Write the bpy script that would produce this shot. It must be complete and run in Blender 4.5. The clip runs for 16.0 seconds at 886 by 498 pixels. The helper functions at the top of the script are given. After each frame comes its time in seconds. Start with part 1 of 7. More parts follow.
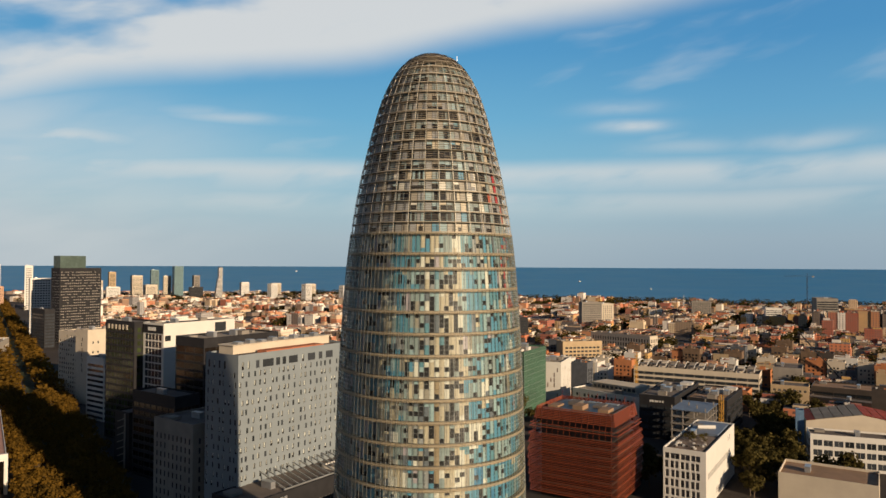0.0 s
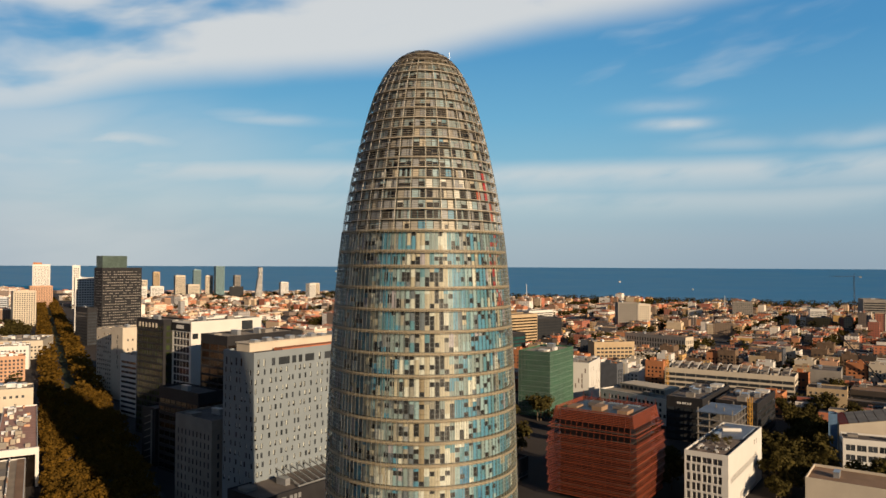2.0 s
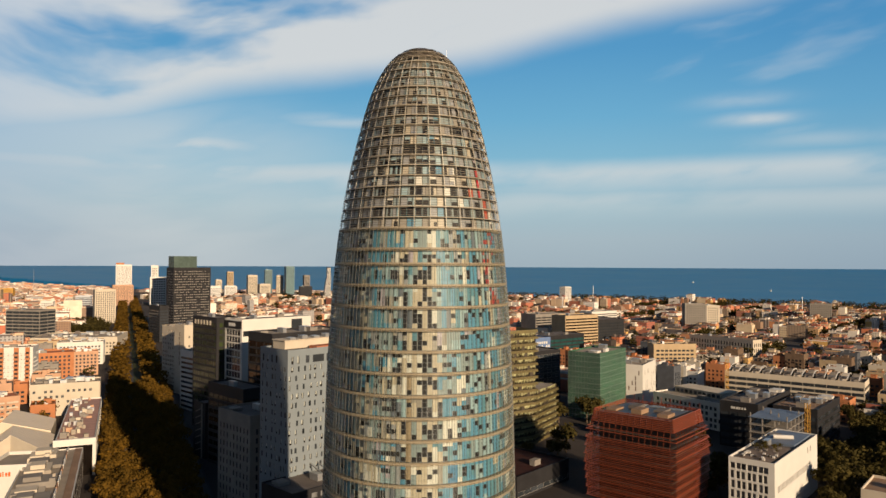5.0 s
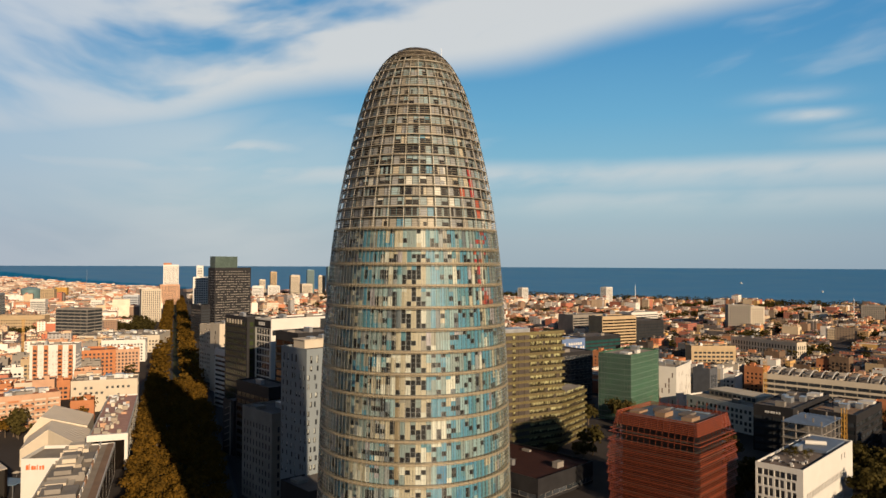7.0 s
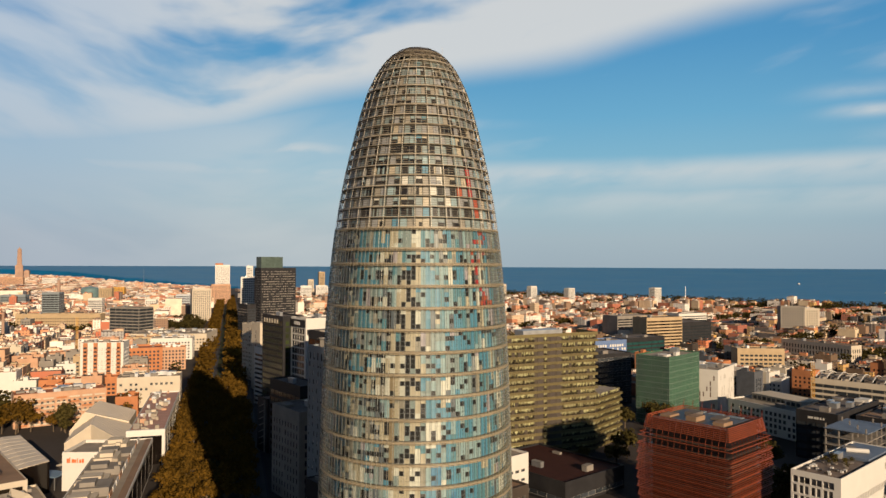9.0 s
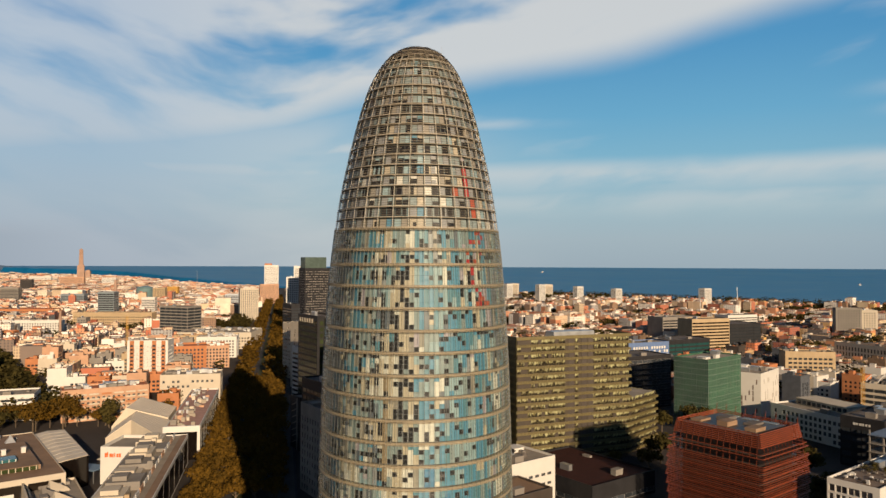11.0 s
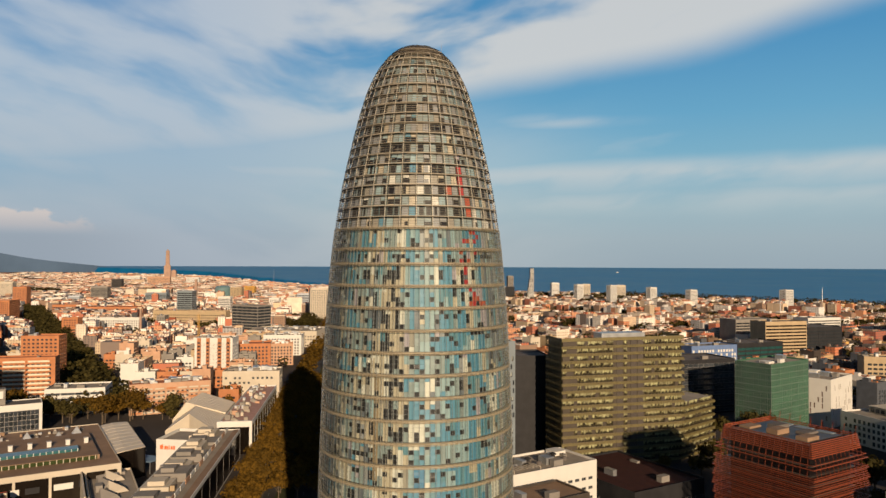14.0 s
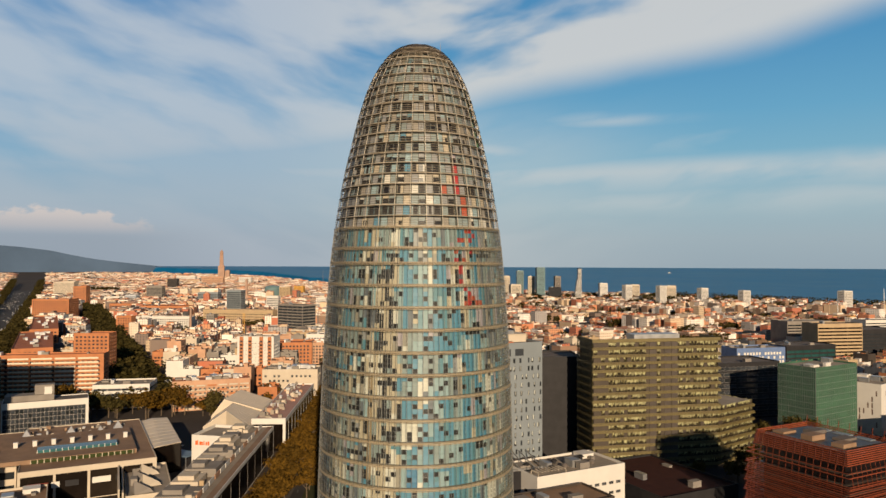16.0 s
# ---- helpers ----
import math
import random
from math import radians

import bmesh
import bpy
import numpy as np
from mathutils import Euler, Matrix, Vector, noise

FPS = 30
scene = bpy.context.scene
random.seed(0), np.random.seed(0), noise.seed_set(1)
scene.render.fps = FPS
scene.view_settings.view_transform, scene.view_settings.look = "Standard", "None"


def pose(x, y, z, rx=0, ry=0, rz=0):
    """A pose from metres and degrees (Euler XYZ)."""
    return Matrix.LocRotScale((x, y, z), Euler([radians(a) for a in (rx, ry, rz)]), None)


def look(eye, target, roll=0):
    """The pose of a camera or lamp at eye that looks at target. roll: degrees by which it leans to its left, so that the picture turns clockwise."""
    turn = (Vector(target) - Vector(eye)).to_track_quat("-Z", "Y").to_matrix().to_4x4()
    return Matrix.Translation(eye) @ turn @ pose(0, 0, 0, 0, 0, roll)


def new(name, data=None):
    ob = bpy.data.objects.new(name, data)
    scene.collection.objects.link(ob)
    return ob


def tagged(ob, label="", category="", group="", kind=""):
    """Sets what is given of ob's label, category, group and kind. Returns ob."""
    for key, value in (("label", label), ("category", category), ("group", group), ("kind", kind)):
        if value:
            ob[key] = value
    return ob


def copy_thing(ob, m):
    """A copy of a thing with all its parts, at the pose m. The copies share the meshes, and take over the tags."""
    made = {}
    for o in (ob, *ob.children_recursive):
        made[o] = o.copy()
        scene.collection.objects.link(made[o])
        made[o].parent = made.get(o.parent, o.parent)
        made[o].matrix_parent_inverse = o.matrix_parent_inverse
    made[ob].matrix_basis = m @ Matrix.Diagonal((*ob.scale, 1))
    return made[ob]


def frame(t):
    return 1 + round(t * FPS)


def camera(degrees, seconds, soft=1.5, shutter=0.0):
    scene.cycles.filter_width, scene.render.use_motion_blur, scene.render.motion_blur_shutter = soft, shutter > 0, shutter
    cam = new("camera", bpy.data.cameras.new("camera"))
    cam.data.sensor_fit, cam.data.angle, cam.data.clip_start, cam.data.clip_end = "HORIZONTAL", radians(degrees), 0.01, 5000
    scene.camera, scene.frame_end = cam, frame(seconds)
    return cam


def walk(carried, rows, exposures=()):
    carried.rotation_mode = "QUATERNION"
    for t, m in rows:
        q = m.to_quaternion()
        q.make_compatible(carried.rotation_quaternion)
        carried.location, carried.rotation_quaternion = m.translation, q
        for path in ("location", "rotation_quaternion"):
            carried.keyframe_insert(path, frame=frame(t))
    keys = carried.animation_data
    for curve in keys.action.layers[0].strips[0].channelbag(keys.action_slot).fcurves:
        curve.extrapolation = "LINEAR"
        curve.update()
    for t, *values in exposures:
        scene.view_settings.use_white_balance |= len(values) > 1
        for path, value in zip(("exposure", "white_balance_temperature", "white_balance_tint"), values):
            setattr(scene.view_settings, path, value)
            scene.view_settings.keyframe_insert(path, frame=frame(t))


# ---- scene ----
LENS = 63.81
PITCH = 1.196
# seconds, x, y, z, yaw, lean
ROWS = [
    (0.00, -76.68, -122.36, 99.01, -33.028, -0.260),
    (0.50, -74.54, -123.52, 98.89, -32.261, -0.258),
    (1.00, -72.39, -124.69, 98.77, -31.455, -0.257),
    (1.50, -70.22, -125.85, 98.66, -30.686, -0.255),
    (2.00, -68.04, -126.99, 98.56, -29.796, -0.254),
    (2.50, -65.84, -128.11, 98.46, -28.699, -0.252),
    (3.00, -63.63, -129.19, 98.38, -27.703, -0.251),
    (3.50, -61.40, -130.23, 98.31, -26.819, -0.249),
    (4.00, -59.16, -131.23, 98.25, -25.939, -0.247),
    (4.60, -56.44, -132.37, 98.20, -24.834, -0.246),
    (5.20, -53.71, -133.44, 98.16, -23.790, -0.244),
    (5.80, -50.95, -134.43, 98.14, -22.740, -0.242),
    (6.50, -47.71, -135.49, 98.14, -21.470, -0.240),
    (7.00, -45.38, -136.19, 98.14, -20.631, -0.238),
    (7.50, -43.03, -136.83, 98.16, -19.745, -0.237),
    (8.00, -40.67, -137.43, 98.17, -18.741, -0.235),
    (8.50, -38.29, -137.98, 98.19, -17.677, -0.233),
    (9.00, -35.91, -138.48, 98.21, -16.657, -0.232),
    (9.60, -33.03, -139.03, 98.23, -15.438, -0.230),
    (10.25, -29.89, -139.56, 98.25, -14.151, -0.228),
    (10.90, -26.73, -140.03, 98.26, -12.919, -0.226),
    (11.50, -23.81, -140.40, 98.27, -11.782, -0.224),
    (12.00, -21.36, -140.68, 98.26, -10.886, -0.223),
    (12.50, -18.90, -140.93, 98.24, -10.000, -0.221),
    (13.00, -16.44, -141.14, 98.22, -9.040, -0.219),
    (13.50, -13.97, -141.32, 98.20, -7.913, -0.218),
    (14.00, -11.50, -141.47, 98.16, -6.731, -0.216),
    (14.50, -9.03, -141.58, 98.13, -5.669, -0.215),
    (15.00, -6.55, -141.66, 98.09, -4.736, -0.213),
    (15.50, -4.08, -141.70, 98.06, -3.791, -0.212),
    (16.00, -1.61, -141.69, 98.03, -2.734, -0.210),
]
cam = camera(LENS, 16.0)
walk(cam, [(t, pose(x, y, z, 90 + PITCH, lean, yaw)) for t, x, y, z, yaw, lean in ROWS], [(0.0, 0.64), (8.0, 0.60), (12.0, 0.53), (16.0, 0.47)])

# ---- world, sun, exposure ----
SUN_AZ, SUN_EL = 7.6, 15.2      # azimuth from -y towards +x, elevation, in degrees


class Nodes:
    """A short hand for node trees."""

    def __init__(self, tree):
        self.t = tree
        tree.nodes.clear()

    def add(self, kind, **props):
        n = self.t.nodes.new(kind)
        for k, v in props.items():
            if k == "op":
                n.operation = v
            elif k == "blend":
                n.blend_type = v
            elif k == "kind":
                n.data_type = v
        return n

    def link(self, a, b):
        self.t.links.new(a, b)

    def val(self, sock, v):
        if hasattr(v, "links") or isinstance(v, bpy.types.NodeSocket):
            self.link(v, sock)
        else:
            sock.default_value = v

    def math(self, op, a, b=0.0, clamp=False):
        n = self.t.nodes.new("ShaderNodeMath")
        n.operation, n.use_clamp = op, clamp
        self.val(n.inputs[0], a)
        self.val(n.inputs[1], b)
        return n.outputs[0]

    def ramp(self, fac, stops, mode="LINEAR"):
        n = self.t.nodes.new("ShaderNodeValToRGB")
        n.color_ramp.interpolation = mode
        el = n.color_ramp.elements
        while len(el) < len(stops):
            el.new(0.5)
        for e, (p, c) in zip(el, stops):
            e.position = p
            e.color = (*c, 1) if len(c) == 3 else c
        self.link(fac, n.inputs[0])
        return n.outputs[0]

    def mix(self, fac, a, b, blend="MIX"):
        n = self.t.nodes.new("ShaderNodeMix")
        n.data_type, n.blend_type = "RGBA", blend
        self.val(n.inputs[0], fac)
        self.val(n.inputs[6], a if not isinstance(a, tuple) else (*a, 1)[:4])
        self.val(n.inputs[7], b if not isinstance(b, tuple) else (*b, 1)[:4])
        return n.outputs[2]

    def smooth(self, v, lo, hi):
        n = self.t.nodes.new("ShaderNodeMapRange")
        n.interpolation_type = "SMOOTHSTEP"
        self.val(n.inputs[0], v)
        self.val(n.inputs[1], lo)
        self.val(n.inputs[2], hi)
        return n.outputs[0]

    def noise(self, vec, scale, detail=4.0, rough=0.55):
        n = self.t.nodes.new("ShaderNodeTexNoise")
        n.inputs["Scale"].default_value, n.inputs["Detail"].default_value, n.inputs["Roughness"].default_value = scale, detail, rough
        if vec is not None:
            self.link(vec, n.inputs["Vector"])
        return n.outputs[0]

    def combine(self, x, y, z=0.0):
        n = self.t.nodes.new("ShaderNodeCombineXYZ")
        for s, v in zip(n.inputs, (x, y, z)):
            self.val(s, v)
        return n.outputs[0]


world = bpy.data.worlds.new("sky")
scene.world = world
world.use_nodes = True
W = Nodes(world.node_tree)
sky = W.add("ShaderNodeTexSky")
sky.sky_type = "NISHITA"
sky.sun_disc = False
sky.sun_elevation = radians(SUN_EL)
sky.sun_rotation = radians(180 - SUN_AZ)
sky.altitude, sky.air_density, sky.dust_density, sky.ozone_density = 100, 1.0, 0.0, 4.0
# clouds: thin high streaks, told by azimuth (to the right of +y) and elevation
geo = W.add("ShaderNodeTexCoord")
sep = W.add("ShaderNodeSeparateXYZ")
W.link(geo.outputs["Generated"], sep.inputs[0])
sx, sy, sz = sep.outputs
azim = W.math("MULTIPLY", W.math("ARCTAN2", sx, sy), 57.2958)
elev = W.math("MULTIPLY", W.math("ARCSINE", sz), 57.2958)
warp = W.noise(W.combine(W.math("MULTIPLY", azim, 0.06), W.math("MULTIPLY", elev, 0.14)), 1.0, 4, 0.5)
wob = W.math("MULTIPLY", W.math("SUBTRACT", warp, 0.5), 7.0)
west = W.smooth(azim, -16.0, 6.0)       # 0 over the coast in the south-west, 1 over the open sea
# streaks climb to the right over the sea, and fall to the right over the coast
lean_v = W.math("ADD", elev, W.math("MULTIPLY", azim, W.math("SUBTRACT", 0.22, W.math("MULTIPLY", west, 0.40))))
lean_v = W.math("ADD", lean_v, W.math("MULTIPLY", wob, 0.5))
fine = W.noise(W.combine(W.math("MULTIPLY", azim, 0.075), W.math("MULTIPLY", lean_v, 0.30), 7.3), 1.0, 4, 0.48)
broad = W.noise(W.combine(W.math("MULTIPLY", azim, 0.05), W.math("MULTIPLY", lean_v, 0.17), 3.1), 1.0, 4, 0.5)
puffy = W.noise(W.combine(W.math("MULTIPLY", azim, 0.13), W.math("MULTIPLY", lean_v, 0.34), 11.0), 1.0, 4, 0.48)
# lower edge of the high sheet, rising to the right
edge = W.t.nodes.new("ShaderNodeFloatCurve")
pts = edge.mapping.curves[0].points
EDGE = [(-60, 5), (-29, 5.5), (-17, 7.0), (-3, 9.2), (6, 12.2), (18, 14.4), (27, 15.5), (36, 17.3), (50, 19.0), (75, 22)]
for k, (a, e) in enumerate(EDGE):
    p = ((a + 90) / 180, e / 45)
    if k < 2:
        pts[k].location = p
    else:
        pts.new(*p)
edge.mapping.update()
W.link(W.math("DIVIDE", W.math("ADD", azim, 90), 180), edge.inputs[1])
over = W.math("SUBTRACT", W.math("ADD", elev, W.math("MULTIPLY", wob, 0.22)), W.math("MULTIPLY", edge.outputs[0], 45))
body = W.math("ADD", W.math("MULTIPLY", broad, 0.6), W.math("MULTIPLY", puffy, 0.4))
sheet = W.math("MULTIPLY", W.smooth(over, -0.9, 2.2), W.mix(west, W.smooth(body, 0.29, 0.57), W.smooth(W.math("ADD", body, W.math("MULTIPLY", W.math("SUBTRACT", 1.0, W.smooth(over, 0.5, 5.0)), 0.12)), 0.36, 0.56)))
sheet = W.math("MULTIPLY", sheet, W.math("SUBTRACT", 1.0, W.smooth(elev, 22.0, 42.0)))


def layer(low, high, soft_low, soft_high, amount):
    """A level veil of cloud between two elevations."""
    e2 = W.math("ADD", elev, W.math("MULTIPLY", wob, 0.16))
    return W.math("MULTIPLY", W.math("MULTIPLY", W.smooth(e2, low - soft_low, low + soft_low), W.math("SUBTRACT", 1.0, W.smooth(e2, high - soft_high, high + soft_high))), amount)


band = W.math("MULTIPLY", W.math("MAXIMUM", layer(6.2, 7.8, 1.6, 0.8, 0.78), layer(4.2, 5.6, 1.2, 0.8, 0.5)), W.smooth(W.math("ADD", W.math("MULTIPLY", fine, 0.5), W.math("MULTIPLY", puffy, 0.5)), 0.32, 0.56))
veil = W.math("MULTIPLY", W.math("MULTIPLY", W.math("SUBTRACT", 1.0, W.smooth(elev, 9.0, 15.0)), W.math("SUBTRACT", 1.0, W.smooth(azim, 0.0, 26.0))), W.smooth(broad, 0.25, 0.6))
wisp = W.math("MULTIPLY", W.smooth(fine, 0.55, 0.75), W.math("MULTIPLY", W.math("SUBTRACT", W.smooth(elev, 7.0, 10.0), W.smooth(elev, 24.0, 40.0)), 0.25))
# single small wisps: azimuth, elevation, half width, half height, strength
for a, e, wa, we, amt in ((48, 10.6, 2.4, 0.45, 0.75), (60, 8.9, 4.0, 0.6, 0.45), (16, 11.0, 4.5, 0.45, 0.45), (4, 9.0, 6.0, 0.8, 0.75), (47, 12.0, 3.0, 0.5, 0.35), (52, 9.0, 4.0, 0.5, 0.3), (14, 11.3, 4.0, 0.5, 0.3)):
    du = W.math("DIVIDE", W.math("SUBTRACT", azim, a), wa)
    dv = W.math("DIVIDE", W.math("SUBTRACT", W.math("ADD", elev, W.math("MULTIPLY", wob, 0.12)), e), we)
    g = W.math("ADD", W.math("MULTIPLY", du, du), W.math("MULTIPLY", dv, dv))
    g = W.math("MULTIPLY", W.math("POWER", 2.718, W.math("MULTIPLY", g, -1.0)), W.math("MULTIPLY", W.smooth(puffy, 0.28, 0.58), amt))
    wisp = W.math("MAXIMUM", wisp, g)
cover = W.math("MAXIMUM", W.math("MULTIPLY", sheet, 0.85), W.math("MAXIMUM", W.math("MAXIMUM", band, W.math("MULTIPLY", veil, 0.55)), wisp), True)
cover = W.math("MULTIPLY", cover, W.math("ADD", 0.86, W.math("MULTIPLY", west, 0.14)))
# low heaps of cloud over the hills
heap = W.noise(W.combine(W.math("MULTIPLY", azim, 0.55), W.math("MULTIPLY", elev, 0.95), 1.7), 1.0, 5, 0.55)
heap_top = W.math("SUBTRACT", 3.7, W.math("MULTIPLY", W.math("MAXIMUM", W.math("ADD", azim, 25.0), 0.0), 0.17))
heap = W.math("ADD", heap, W.math("MULTIPLY", W.math("SUBTRACT", heap_top, elev), 0.30))
heap = W.math("MULTIPLY", W.smooth(heap, 0.46, 0.62), W.math("MULTIPLY", W.smooth(elev, 1.9, 2.7), W.math("SUBTRACT", 1.0, W.smooth(azim, -21.5, -17.5))))
murk = W.math("MULTIPLY", W.math("SUBTRACT", 1.0, W.smooth(elev, 1.6, 3.4)), W.math("SUBTRACT", 1.0, W.smooth(azim, -24.0, -12.0)))
cloud_col = W.mix(W.smooth(elev, 3.0, 15.0), W.mix(west, (5.4, 5.8, 6.3), (6.5, 6.8, 6.8)), W.mix(west, (6.4, 6.9, 7.4), (7.5, 7.5, 7.3)))
clear = W.mix(1.0, sky.outputs[0], (0.84, 1.20, 1.32), 'MULTIPLY')
clear = W.mix(1.0, clear, (3.8, 5.0, 6.6), 'DARKEN')
# the lowest twenty degrees: pale haze over the sea passing into deep blue
low = W.ramp(W.math("DIVIDE", elev, 25.0, True), [(0.0, (0.37, 0.46, 0.52)), (0.08, (0.40, 0.50, 0.555)), (0.18, (0.38, 0.54, 0.61)), (0.30, (0.25, 0.505, 0.655)), (0.46, (0.16, 0.43, 0.65)), (0.66, (0.098, 0.335, 0.595)), (1.0, (0.07, 0.26, 0.53))])
low = W.mix(1.0, low, (10.0, 10.0, 10.0), 'MULTIPLY')
low = W.mix(west, W.mix(1.0, low, (0.90, 0.90, 0.98), 'MULTIPLY'), low)
low = W.mix(W.smooth(azim, 34.0, 60.0), low, W.mix(1.0, low, (0.84, 0.88, 0.93), 'MULTIPLY'))
blue = W.mix(W.smooth(elev, 22.0, 45.0), low, clear)
# sky overhead, above the view, is dimmed to cut the fill light
skyc = W.mix(W.smooth(elev, 18.0, 55.0), blue, W.mix(1.0, blue, (0.36, 0.37, 0.42), 'MULTIPLY'))
skyc = W.mix(cover, skyc, cloud_col)
skyc = W.mix(W.math("MULTIPLY", murk, 0.7), skyc, (3.3, 3.9, 4.6))
skyc = W.mix(W.math("MULTIPLY", heap, 0.85), skyc, W.mix(W.smooth(elev, 2.2, 3.9), (5.2, 5.2, 5.5), (7.6, 6.7, 6.2)))
# out of view, a quarter turn from the sun, sky darkened to deepen shade
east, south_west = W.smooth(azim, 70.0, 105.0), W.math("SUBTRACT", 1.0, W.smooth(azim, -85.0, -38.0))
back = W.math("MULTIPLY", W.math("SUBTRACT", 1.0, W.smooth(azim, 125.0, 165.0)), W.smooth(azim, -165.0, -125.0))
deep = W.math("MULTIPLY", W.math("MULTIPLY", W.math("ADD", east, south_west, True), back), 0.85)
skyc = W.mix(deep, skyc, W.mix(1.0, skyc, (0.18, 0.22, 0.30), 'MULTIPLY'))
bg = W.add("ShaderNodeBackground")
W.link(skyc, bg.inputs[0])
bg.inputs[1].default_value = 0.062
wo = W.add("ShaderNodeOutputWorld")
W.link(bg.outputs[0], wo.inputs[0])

sun = new("sun", bpy.data.lights.new("sun", "SUN"))
sun.data.energy, sun.data.angle, sun.data.color = 5.0, radians(0.6), (1.0, 0.77, 0.53)
sun_from = Vector((math.sin(radians(SUN_AZ)) * math.cos(radians(SUN_EL)), -math.cos(radians(SUN_AZ)) * math.cos(radians(SUN_EL)), math.sin(radians(SUN_EL))))
sun.matrix_world = look(sun_from * 600, (0, 0, 0))

# ---- materials ----
def mat(name, col, rough=0.8, metal=0.0, var=0.25, scale=0.35, grain=6.0, bump=0.15, tint=None, rand=0.0, spec=0.5, isle=False):
    """A worn surface: colour varied at two scales, an optional second tint, and an optional change from object to object."""
    m = bpy.data.materials.new(name)
    spec = min(spec, 0.12) if rough > 0.78 else spec
    col = tuple(c * 0.87 for c in col)
    m.use_nodes = True
    N = Nodes(m.node_tree)
    co = N.add("ShaderNodeTexCoord").outputs["Object"]
    big, small = N.noise(co, scale, 5), N.noise(co, grain, 3)
    base = N.mix(N.smooth(big, 0.3, 0.75), (*[c * (1 - var) for c in col],), tint or (*[min(1, c * (1 + var * 0.6)) for c in col],))
    base = N.mix(0.35, base, N.mix(small, (*[c * (1 - var) for c in col],), (*[min(1, c * (1 + var)) for c in col],)))
    if rand or isle:
        r = N.add("ShaderNodeNewGeometry").outputs["Random Per Island"] if isle else N.add("ShaderNodeObjectInfo").outputs["Random"]
        h = N.add("ShaderNodeHueSaturation")
        N.link(N.math("ADD", N.math("MULTIPLY", r, 2 * rand), 1 - rand), h.inputs["Value"])
        N.link(N.math("ADD", N.math("MULTIPLY", r, 0.05 * rand), 0.5 - 0.025 * rand), h.inputs["Hue"])
        N.link(base, h.inputs["Color"])
        base = h.outputs[0]
    p = N.add("ShaderNodeBsdfPrincipled")
    N.link(base, p.inputs["Base Color"])
    N.link(N.math("ADD", rough - 0.08, N.math("MULTIPLY", big, 0.16)), p.inputs["Roughness"])
    p.inputs["Metallic"].default_value = metal
    p.inputs["Specular IOR Level"].default_value = spec
    if bump:
        b = N.add("ShaderNodeBump")
        b.inputs["Strength"].default_value, b.inputs["Distance"].default_value = bump, 0.05
        N.link(small, b.inputs["Height"])
        N.link(b.outputs[0], p.inputs["Normal"])
    o = N.add("ShaderNodeOutputMaterial")
    N.link(p.outputs[0], o.inputs[0])
    return m


def glass_mat(name, col, rough=0.12, rand=0.5):
    """Window glass backed by a dark room."""
    m = mat(name, col, rough, 0.0, 0.3, 0.2, 1.5, 0.0, rand=rand, spec=0.32)
    return m


def skin_mat(name, col, clear, rough=0.25):
    """Louvre glass: mostly clear, faintly printed, with gloss."""
    m = bpy.data.materials.new(name)
    m.use_nodes = True
    N = Nodes(m.node_tree)
    co = N.add("ShaderNodeTexCoord").outputs["Object"]
    n = N.noise(co, 0.6, 3)
    t = N.add("ShaderNodeBsdfTransparent")
    t.inputs[0].default_value = (0.90, 0.93, 0.90, 1)
    d = N.add("ShaderNodeBsdfDiffuse")
    N.link(N.mix(n, (*[c * 0.8 for c in col],), (*[c * 1.15 for c in col],)), d.inputs[0])
    tl = N.add("ShaderNodeBsdfTranslucent")
    tl.inputs[0].default_value = (*col, 1)
    g = N.add("ShaderNodeBsdfGlossy")
    g.inputs["Roughness"].default_value = rough
    g.inputs[0].default_value = (0.9, 0.9, 0.9, 1)
    a = N.add("ShaderNodeMixShader")
    a.inputs[0].default_value = 0.35
    N.link(d.outputs[0], a.inputs[1])
    N.link(tl.outputs[0], a.inputs[2])
    b = N.add("ShaderNodeMixShader")
    b.inputs[0].default_value = clear
    N.link(a.outputs[0], b.inputs[1])
    N.link(t.outputs[0], b.inputs[2])
    f = N.add("ShaderNodeFresnel")
    f.inputs[0].default_value = 1.16
    c = N.add("ShaderNodeMixShader")
    N.link(f.outputs[0], c.inputs[0])
    N.link(b.outputs[0], c.inputs[1])
    N.link(g.outputs[0], c.inputs[2])
    o = N.add("ShaderNodeOutputMaterial")
    N.link(c.outputs[0], o.inputs[0])
    return m


